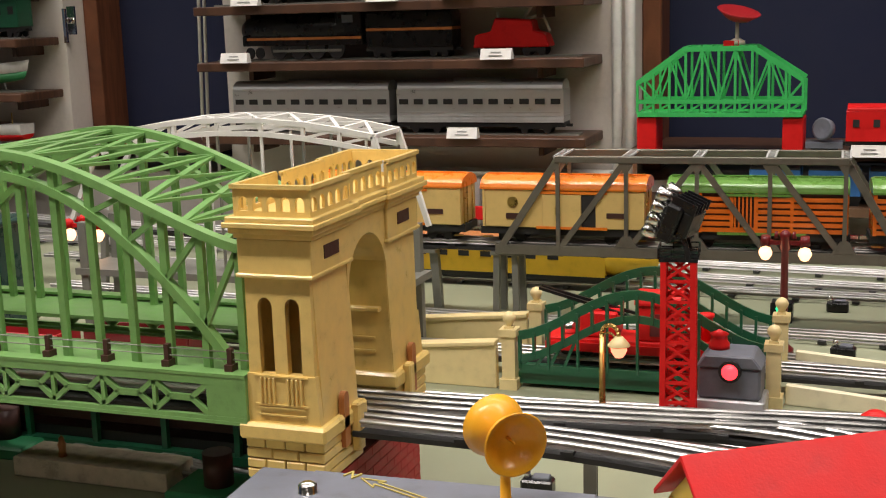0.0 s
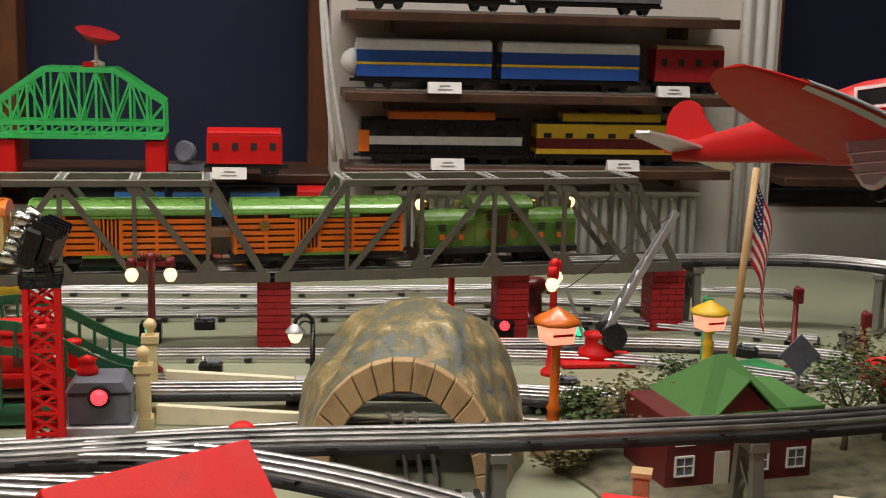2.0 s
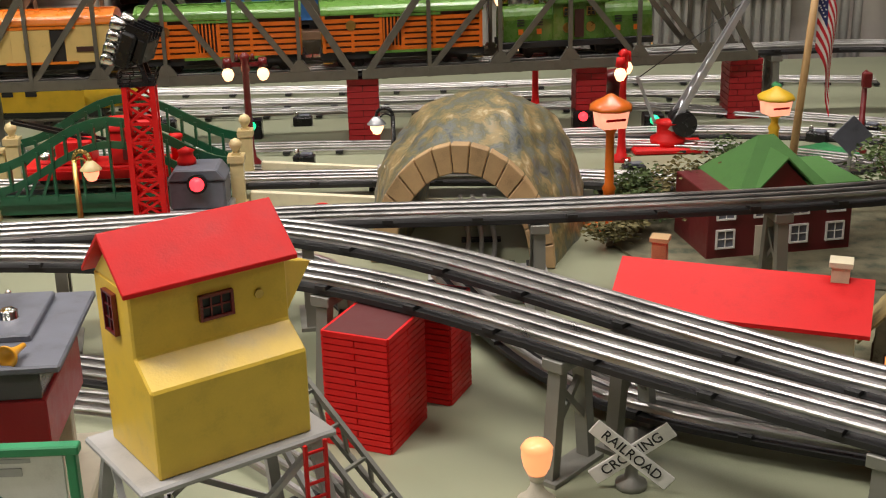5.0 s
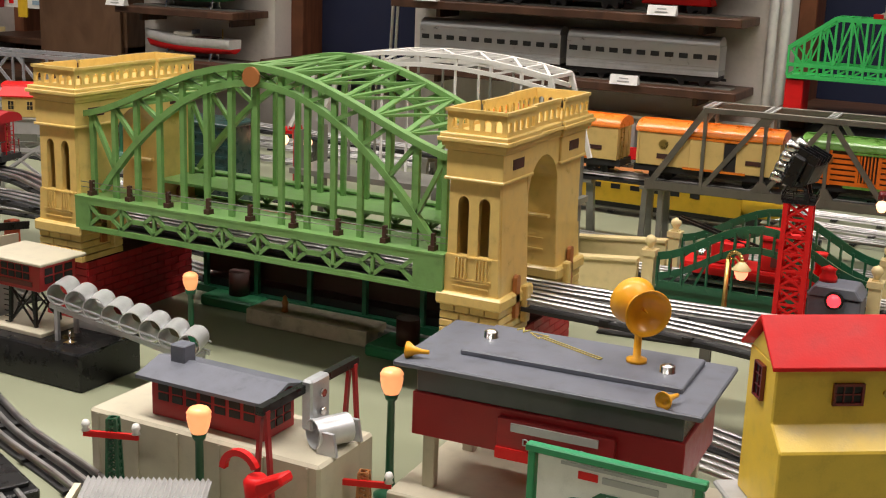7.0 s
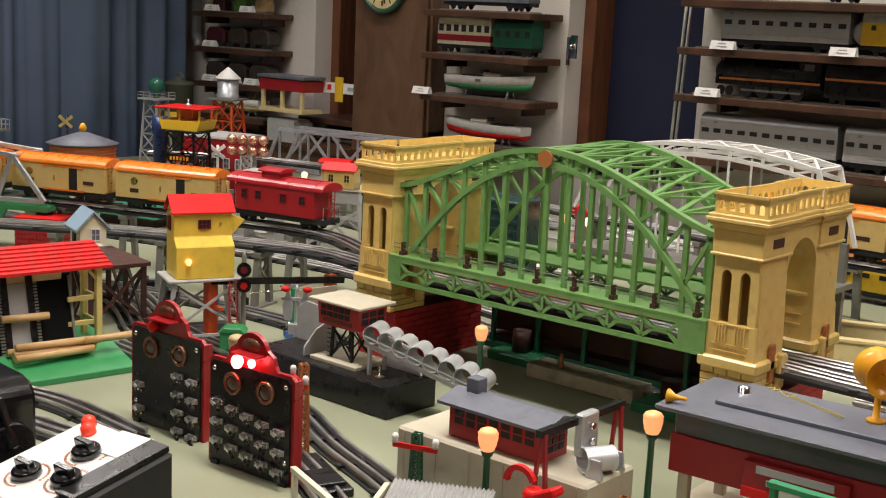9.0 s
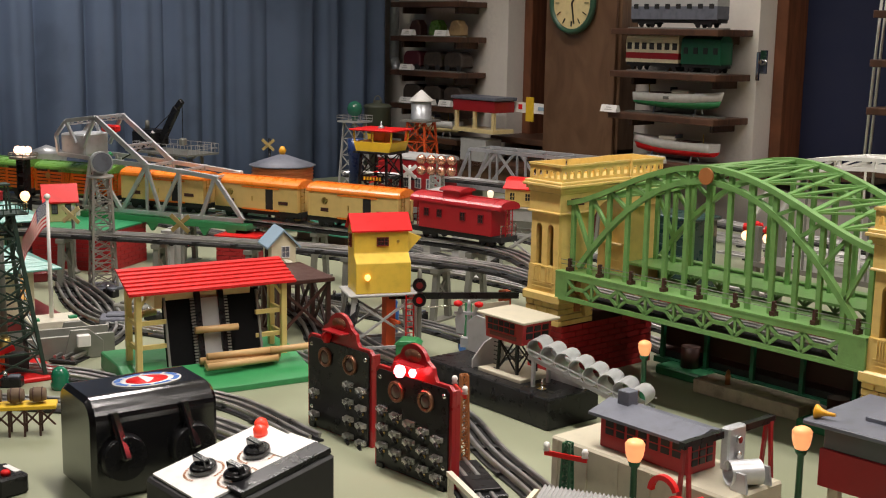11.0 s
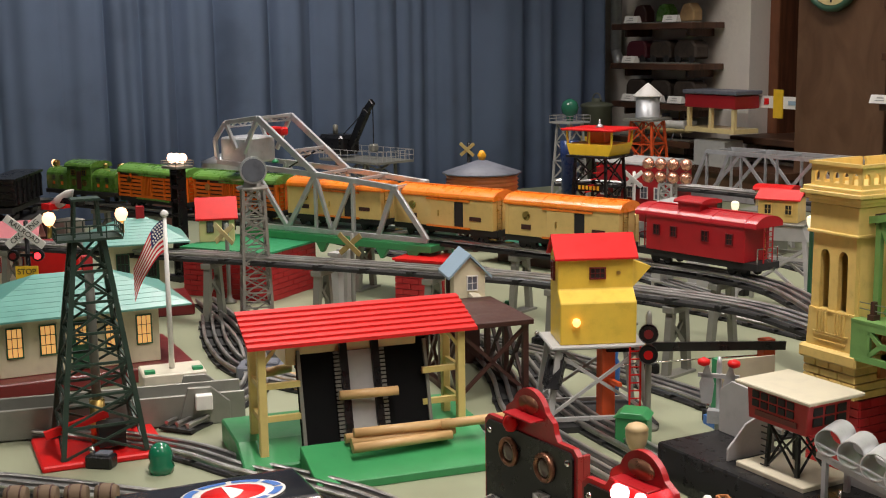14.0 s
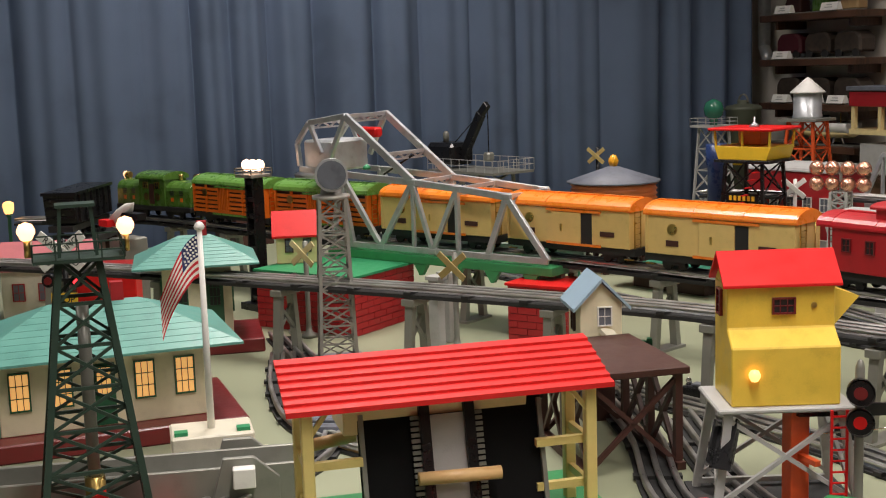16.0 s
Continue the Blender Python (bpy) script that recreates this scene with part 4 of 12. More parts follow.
for k in range(4):
    b = thing("barrel", "small brown wooden barrel lying on a tray", "barrel", -0.20 + (k * 0.03 - 0.03) * math.cos(radians(62)), -0.83 + (k * 0.03 - 0.03) * math.sin(radians(62)), 0.0575, 62, group="barrels on the tray")
    bm = B()
    lathe(bm, [(0.0085, -0.011), (0.0105, -0.004), (0.0108, 0.0), (0.0105, 0.004), (0.0085, 0.011)], (0, 0, 0), 14, m=Matrix.Rotation(radians(90), 4, "Y"))
    part("barrel_body", bm, BARK, b)
    bm = B()
    for u in (-0.006, 0.006):
        cyl(bm, (u - 0.0008, 0, 0), (u + 0.0008, 0, 0), 0.0108, n=14)
    part("hoop", bm, BROWN, b)


# ---------------- rotary beacon ----------------
def beacon(x, y, h, rz, head=0.016):
    t = thing("beacon_tower", "silver lattice tower with a round beacon lamp", "beacon", x, y, 0, rz)
    boxpart("base_plate", (0, 0, 0.003), (0.075, 0.075, 0.006), SLATE, t, "", 0.001)
    lattice_leg_tower(t, h - 0.035, 0.052, 0.036, GREYLAT, 9, 0.0032, z0=0.006)
    bm = B()
    lathe(bm, [(0.028, 0), (0.028, 0.005), (0.016, 0.006), (0.014, 0.016), (0.006, 0.018)], (0, 0, h - 0.032), 18)
    part("gallery", bm, GREYLAT, t)
    bm = B()
    cyl(bm, (-0.022, 0, h + 0.004), (0.020, 0, h + 0.004), head * 1.15, head * 1.35, 20)
    cyl(bm, (0.020, 0, h + 0.004), (0.026, 0, h + 0.004), head * 1.5, head * 1.5, 20)
    part("lamp_head", bm, ALU, t, "dull silver lamp head")
    bm = B()
    cyl(bm, (0.0262, 0, h + 0.004), (0.0275, 0, h + 0.004), head * 1.3, head * 1.3, 20)
    part("lens", bm, SLATE, t)
    return t


GREYLAT = mat("dull_grey_lattice", (0.36, 0.34, 0.31), 0.45, metal=0.4)
beacon(-1.046, -0.272, 0.275, -15)


# ---------------- coal elevator ----------------
def coal_elevator(x, y, rz, k=1.0, lit=True, scale=1.0):
    t = thing("coal_elevator", "lemon-yellow tin coal elevator with a red roof on grey legs", "coal elevator", x, y, 0, rz)
    zp = 0.108
    boxpart("base_plate", (0, 0, 0.004), (0.15, 0.12, 0.008), MATTBLACK, t)
    boxpart("platform", (0, 0, zp), (0.128, 0.088, 0.005), LGREY, t, "light grey platform", 0.0015)
    for sx in (-1, 1):
        for sy in (-1, 1):
            bm = B()
            strut(bm, (sx * 0.066, sy * 0.045, 0.008), (sx * 0.052, sy * 0.034, zp - 0.002), 0.008, 0.005)
            part("leg", bm, LGREY, t)
    for sy in (-1, 1):
        for a, b, w in (((-0.064, sy * 0.043, 0.02), (0.052, sy * 0.034, zp - 0.01), 0.004), ((0.064, sy * 0.043, 0.02), (-0.052, sy * 0.034, zp - 0.01), 0.004), ((-0.065, sy * 0.044, 0.014), (0.065, sy * 0.044, 0.014), 0.005)):
            bm = B()
            strut(bm, a, b, w)
            part("leg_brace", bm, LGREY, t)
        bm = B()
        strut(bm, (sy * 0.064, -0.043, 0.02), (sy * 0.052, 0.034, zp - 0.01), 0.004)
        part("leg_brace", bm, LGREY, t)
    z0 = zp + 0.0025
    H = 0.110 * k
    # stepped house: the bin bulges out below a sloping shoulder towards the front
    bm = B()
    prism(bm, [(-0.037, z0), (0.032, z0), (0.032, z0 + H), (-0.018, z0 + H), (-0.018, z0 + H * 0.63), (-0.037, z0 + H * 0.50)], "x", -0.050, 0.050)
    prism(bm, [(-0.018, z0 + H - 0.0005), (0.032, z0 + H - 0.0005), (0.007, z0 + H + 0.0215)], "x", -0.050, 0.050)
    part("house", bm, ELEVY, t, "chipped yellow tin house", 0.0012)
    bm = B()
    m = pose(0, 0.007, 0)
    prism(bm, [(-0.024, z0 + H - 0.002), (0.007, z0 + H + 0.026), (0.038, z0 + H - 0.002), (0.038, z0 + H + 0.001), (0.007, z0 + H + 0.0292), (-0.024, z0 + H + 0.001)], "x", -0.055, 0.055)
    part("roof", bm, RED, t, "bright red roof", 0.0004)
    window_part(t, 0.002, -0.018, z0 + H * 0.82, 0.020, 0.014, MAROON, MATTBLACK, cols=3, rows=2)
    window_part(t, -0.050, 0.007, z0 + H * 0.83, 0.014, 0.024, MAROON, MATTBLACK, face="x", cols=2, rows=3)
    bm = B()
    cyl(bm, (0.030, -0.0185, z0 + H * 0.82), (0.030, -0.020, z0 + H * 0.82), 0.0028, n=10)
    part("knob", bm, BRASS, t)
    bm = B()
    v = [(0.050, -0.012, z0 + H * 0.95), (0.050, 0.024, z0 + H * 0.95), (0.050, 0.024, z0 + H * 0.62), (0.050, -0.012, z0 + H * 0.62), (0.080, 0.006, z0 + H * 0.84)]
    q = [bm.verts.new(p) for p in v]
    for f in ((0, 1, 4), (1, 2, 4), (2, 3, 4), (3, 0, 4), (0, 3, 2, 1)):
        bm.faces.new([q[i] for i in f])
    part("spout_hood", bm, ELEVY, t)
    bm = B()
    for s in (-1, 1):
        strut(bm, (-0.052 + s * 0.010, -0.03, zp - 0.012), (-0.064 + s * 0.010, -0.05, zp - 0.045), 0.002, 0.012)
    strut(bm, (-0.052, -0.03, zp - 0.018), (-0.064, -0.05, zp - 0.051), 0.02, 0.002)
    part("chute", bm, BLACK, t, "black coal chute")
    for k2 in (-1, 1):
        bm = B()
        strut(bm, (0.046 + k2 * 0.007, -0.047, 0.008), (0.046 + k2 * 0.007, -0.047, zp), 0.0022)
        part("ladder_rail", bm, RED, t, "red ladder")
    bm = B()
    for r in range(9):
        strut(bm, (0.039, -0.047, 0.018 + r * 0.0105), (0.053, -0.047, 0.018 + r * 0.0105), 0.0016)
    part("ladder_rung", bm, RED, t)
    if lit:
        bulb(t, -0.030, -0.041, z0 + H * 0.28, 0.0055, WARM)
    t.scale = (scale,) * 3
    return t


coal_elevator(-0.262, -0.107, 66)
coal_elevator(1.138, -0.300, 34, k=1.0, lit=False, scale=1.11)
# inclined girder conveyor beside the near elevator
t = thing("conveyor_girder", "dark grey lattice conveyor leaning on the coal elevator", "conveyor", 1.175, -0.215, 0, -38)
bm = B()
for s in (-1, 1):
    strut(bm, (0.0, s * 0.014, 0.135), (0.15, s * 0.014, 0.004), 0.004)
    strut(bm, (0.0, s * 0.014, 0.112), (0.135, s * 0.014, 0.004), 0.004)
    for k in range(6):
        strut(bm, (0.025 * k, s * 0.014, 0.135 - 0.0218 * k), (0.022 * k + 0.012, s * 0.014, 0.104 - 0.0196 * k), 0.0025)
for k in range(7):
    strut(bm, (0.0243 * k, -0.014, 0.135 - 0.0212 * k), (0.0243 * k, 0.014, 0.135 - 0.0212 * k), 0.0025)
part("girder", bm, GREYST, t)


# ---------------- log loader ----------------
t = thing("log_loader", "log loader with red plank roof, yellow posts and green base", "log loader", -0.335, -0.425, 0, 80)
L = 0.265
bm = B()
prism(bm, [(-0.075, 0), (0.075, 0), (0.075, 0.03), (-0.03, 0.03), (-0.075, 0.012)], "x", -L / 2 - 0.02, L / 2 + 0.02)
part("base", bm, KGREEN, t, "green painted base", 0.002)
bm = B()
prism(bm, [(-0.155, 0), (-0.07, 0), (-0.07, 0.03), (-0.155, 0.010)], "x", -0.085, L / 2 + 0.01)
part("front_tray", bm, KGREEN, t, "green sloping log tray", 0.001)
for sx in (-1, 1):
    for yy_, hh in ((-0.055, 0.140), (0.0, 0.160)):
        boxpart("post", (sx * L * 0.47, yy_, 0.015 + hh / 2), (0.010, 0.010, hh), ELEVPOST := mat("pale_yellow_post_paint", (0.70, 0.56, 0.20), 0.45), t, "yellow post", 0.001)
    for z in (0.06, 0.10):
        bm = B()
        strut(bm, (sx * L * 0.47, -0.055, z), (sx * L * 0.47, 0.0, z), 0.005, 0.007)
        part("crosspiece", bm, ELEVPOST, t)
    for yy_ in (-0.055, 0.0):
        bm = B()
        strut(bm, (sx * L * 0.47, yy_, 0.125), (sx * L * 0.40, yy_, 0.15), 0.004)
        part("knee_brace", bm, ELEVPOST, t)
    for z in (0.06, 0.10):
        boxpart("rung", (sx * (L * 0.47 - 0.025), -0.047, z), (0.045, 0.006, 0.007), ELEVPOST, t)
# roof of overlapping planks
for k in range(7):
    y0 = -0.070 + k * 0.0108
    z0 = 0.1500 + k * 0.0042
    bm = B()
    prism(bm, [(y0, z0), (y0 + 0.0120, z0 + 0.0045), (y0 + 0.0120, z0 + 0.0065), (y0, z0 + 0.0045)], "x", -L / 2 - 0.010, L / 2 + 0.010)
    part("roof_plank", bm, LOGRED, t, "scarlet roof plank")
bm = B()
prism(bm, [(-0.03, 0.118), (0.03, 0.118), (0.03, 0.153), (-0.03, 0.148)], "x", -0.09, 0.075)
part("log_bin", bm, CREAM, t, "cream upper bin", 0.001)
# inclined conveyor face
boxpart("conveyor_back", (0, 0, 0), (0.165, 0.006, 0.122), mat("soot_black_panel", (0.006, 0.006, 0.0065), 0.75, spec=0.12), t).matrix_basis = pose(0.005, -0.040, 0.078, -14)
boxpart("conveyor_plate", (0, 0, 0), (0.034, 0.003, 0.108), LGREY, t, "pale grey centre plate").matrix_basis = pose(0.0, -0.0455, 0.078, -14)
for sx in (-1, 1):
    ch = B()
    for k in range(22):
        box(ch, (0, 0, -0.052 + k * 0.005), (0.008, 0.003, 0.0032))
    part("chain", ch, GREYST, t, "steel link chain").matrix_basis = pose(sx * 0.028, -0.0465, 0.078, -14)
    boxpart("guide", (0, 0, 0), (0.009, 0.007, 0.128), BLACK, t).matrix_basis = pose(sx * 0.020, -0.0475, 0.082, -14)
    boxpart("side_frame", (0, 0, 0), (0.004, 0.010, 0.118), GREYST, t).matrix_basis = pose(sx * 0.080 + 0.005, -0.042, 0.078, -14)
bm = B()
cyl(bm, (-0.085, -0.012, 0.133), (0.095, -0.012, 0.133), 0.004, n=10)
part("sprocket_shaft", bm, BLACK, t)
for k, (x0, y0, z0, ln, a) in enumerate(((0.030, -0.085, 0.036, 0.125, -4), (0.035, -0.098, 0.036, 0.13, 1), (0.030, -0.111, 0.034, 0.125, 3), (0.034, -0.099, 0.0465, 0.12, -2), (0.130, -0.102, 0.046, 0.10, 0), (0.005, -0.0585, 0.082, 0.072, -4), (-0.095, 0.02, 0.100, 0.05, 20))):
    g = thing("dowel_log", "turned pale wooden dowel used as a toy log", "log", group="dowel logs")
    lp = Matrix.Translation((-0.335, -0.425, 0)) @ Matrix.Rotation(radians(80), 4, "Z") @ Matrix.Translation((x0, y0, z0)) @ Matrix.Rotation(radians(a), 4, "Z")
    g.matrix_basis = lp
    bm = B()
    cyl(bm, (-ln / 2, 0, 0), (ln / 2, 0, 0), 0.0058, n=14)
    part("dowel", bm, DOWEL, g)


# ---------------- cream stations with teal roofs ----------------
def teal_station(x, y, rz, w, d, h, rise, name="toy_station", lit=True, plinth=True):
    t = thing(name, "cream toy station with a pale teal hipped roof and lit windows", "station", x, y, 0, rz)
    z0 = 0.0
    if plinth:
        boxpart("platform", (0, 0, 0.011), (w + 0.09, d + 0.07, 0.022), MAROON, t, "maroon platform", 0.002)
        z0 = 0.022
    boxpart("wall", (0, 0, z0 + h / 2), (w, d, h), PALE, t, "cream wall", 0.001)
    bm = B()
    hip_roof(bm, w + 0.085, d + 0.075, z0 + h, rise, w * 0.45)
    rf = part("roof", bm, TEAL, t, "pale teal shingled roof")
    # the raised shingle courses follow both long slopes
    half, run = (d + 0.075) / 2, w + 0.085 - w * 0.45
    for sy in (-1, 1):
        for k in range(1, 9):
            f = k / 9
            bm = B()
            yy_ = sy * half * (1 - f)
            strut(bm, (-(w + 0.085) / 2 + run / 2 * f, yy_, z0 + h + rise * f), ((w + 0.085) / 2 - run / 2 * f, yy_, z0 + h + rise * f), 0.0007, 0.0006)
            part("shingle_course", bm, TEAL, rf)
    boxpart("chimney", (w * 0.12, 0.004, z0 + h + rise * 1.02), (0.015, 0.015, 0.040), BRICKRED, t, "brick chimney")
    pane = DIMGLOW if lit else MATTBLACK
    n = max(2, int(w / 0.045))
    for i in range(n):
        u = -w / 2 + w * (i + 0.5) / n
        if i == n // 2:
            dr = boxpart("door", (u, -d / 2 - 0.0008, z0 + h * 0.42), (0.026, 0.0018, h * 0.80), DGREEN, t, "dark green door")
            window_part(dr, u, -d / 2 - 0.0015, z0 + h * 0.60, 0.017, h * 0.36, DGREEN, pane, cols=3, rows=3)
        else:
            window_part(t, u, -d / 2, z0 + h * 0.56, 0.022, h * 0.48, DGREEN, pane, cols=3, rows=3)
    for i in range(2):
        for sg in (-1, 1):
            window_part(t, sg * w / 2, -d / 4 + i * d / 2, z0 + h * 0.56, 0.022, h * 0.48, DGREEN, pane, face="x", sg=sg, cols=3, rows=3)
    return t


teal_station(-0.875, -0.640, 86, 0.235, 0.14, 0.092, 0.046)
teal_station(-1.27, -0.425, 78, 0.105, 0.085, 0.118, 0.038, lit=False, plinth=True)

# flagpole on a stone pedestal
t = thing("flagpole", "white flagpole with a striped flag on a cream pedestal", "flagpole", -0.645, -0.558, 0, 80)
t.scale = (1, 1, 0.98)
boxpart("plinth", (0, 0, 0.004), (0.130, 0.100, 0.008), OFFWHITE, t, "", 0.001)
boxpart("pedestal", (0, 0, 0.028), (0.088, 0.062, 0.042), OFFWHITE, t, "", 0.002)
boxpart("step", (0.0, -0.035, 0.016), (0.040, 0.014, 0.018), OFFWHITE, t, "", 0.001)
for sx in (-1, 1):
    boxpart("planter", (sx * 0.033, -0.018, 0.0505), (0.014, 0.012, 0.005), EGREEN, t, "small green planter")
bm = B()
cyl(bm, (0, 0, 0.04), (0, 0, 0.27), 0.0042, 0.0028, 12)
lathe(bm, [(0.0, -0.006), (0.005, -0.003), (0.006, 0.0), (0.004, 0.004), (0.0, 0.006)], (0, 0, 0.274), 12)
part("pole", bm, WHITE, t, "white pole")


def flag(parent, x, z, w, h, droop, facing=-1, name="flag"):
    """A hanging flag: thirteen stripes and a blue corner, with folds."""
    fl = new(name)
    fl.parent = parent
    fl.matrix_basis = pose(x, 0, z)
    n = 14

    def p(u, v):
        return Vector((facing * u * w * 0.85 * (1 - 0.35 * droop), 0.010 * math.sin(u * 7 + v * 2) * u, -v * h - u * u * droop * w * 0.9 - u * droop * w * 0.35))
    for s in range(13):
        bm = B()
        a, b = s / 13, (s + 1) / 13
        lo = 0.42 if s < 7 else 0.0
        for side in (0.0006, -0.0006):
            ring = []
            for i in range(n + 1):
                u = lo + (1 - lo) * i / n
                ring.append((bm.verts.new(p(u, a) + Vector((0, side, 0))), bm.verts.new(p(u, b) + Vector((0, side, 0)))))
            for q, r in zip(ring, ring[1:]):
                bm.faces.new((q[0], r[0], r[1], q[1]))
        part("stripe", bm, FLAGRED if s % 2 == 0 else FLAGWHITE, fl)
    bm = B()
    for side in (0.0006, -0.0006):
        rows = [[bm.verts.new(p(0.42 * i / 6, 7 / 13 * j / 4) + Vector((0, side, 0))) for i in range(7)] for j in range(5)]
        for r0, r1 in zip(rows, rows[1:]):
            for i in range(6):
                bm.faces.new((r0[i], r0[i + 1], r1[i + 1], r1[i]))
    part("canton", bm, NAVYBLUE, fl, "navy blue corner")
    bm = B()
    for j in range(5):
        for i in range(5):
            c = p(0.42 * (i + 0.7 + 0.3 * (j % 2)) / 6, 7 / 13 * (j + 0.6) / 5.4)
            box(bm, c, (0.0022, 0.0028, 0.0022))
    part("star_field", bm, WHITE, fl)["kind"] = "stuff"
    return fl


FLAGRED = mat("faded_red_cloth", (0.56, 0.02, 0.03), 0.8)
FLAGWHITE = mat("dull_white_cloth", (0.78, 0.74, 0.68), 0.8)
NAVYBLUE = mat("navy_flag_cloth", (0.02, 0.03, 0.12), 0.7)
flag(t, -0.002, 0.266, 0.070, 0.046, 0.80)


# ---------------- trains ----------------
def bogie(parent, x, length, z, gauge=0.033, mt=None):
    bm = B()
    for s in (-1, 1):
        box(bm, (x, s * 0.021, z + 0.004), (length, 0.003, 0.008))
    box(bm, (x, 0, z + 0.004), (length * 0.22, 0.0392, 0.006))
    part("truck", bm, mt or MATTBLACK, parent)
    for sx in (-1, 1):
        for s in (-1, 1):
            bm = B()
            cyl(bm, (x + sx * length * 0.33, s * 0.0145, z), (x + sx * length * 0.33, s * 0.0195, z), 0.0085, n=14)
            part("wheel", bm, MATTBLACK, parent)


def arched(bm, w, z, rise, x0, x1, over=0.003, n=10):
    pts = [(-w / 2 - over, z)] + [(-(w / 2 + over) * math.cos(math.pi * i / n), z + 0.003 + rise * math.sin(math.pi * i / n)) for i in range(n + 1)] + [(w / 2 + over, z)]
    prism(bm, pts, "x", x0, x1)


def put_on(path, dist):
    """A pose on a path, dist metres from its start."""
    run = 0.0
    for a, b in zip(path, path[1:]):
        d = (b - a).length
        if run + d >= dist:
            k = (dist - run) / d
            p = a.lerp(b, k)
            return p.x, p.y, p.z, math.degrees(math.atan2(b.y - a.y, b.x - a.x))
        run += d
    b = path[-1]
    return b.x, b.y, b.z, 0


def along(path, x):
    """Distance from the start at which a path first reaches that x."""
    run = 0.0
    for a, b in zip(path, path[1:]):
        if (a.x - x) * (b.x - x) <= 0:
            return run + abs(a.x - x)
        run += (b - a).length
    return run


CABRED = mat("crimson_enamel", (0.42, 0.012, 0.018), 0.4, coat=0.1)
BUFF = mat("buff_yellow_enamel", (0.76, 0.55, 0.20), 0.34, coat=0.3, vary=0.04)
CARORANGE = mat("light_orange_roof_enamel", (0.86, 0.23, 0.02), 0.3, coat=0.4, vary=0.04)
CL, CW, CH = 0.270, 0.070, 0.061


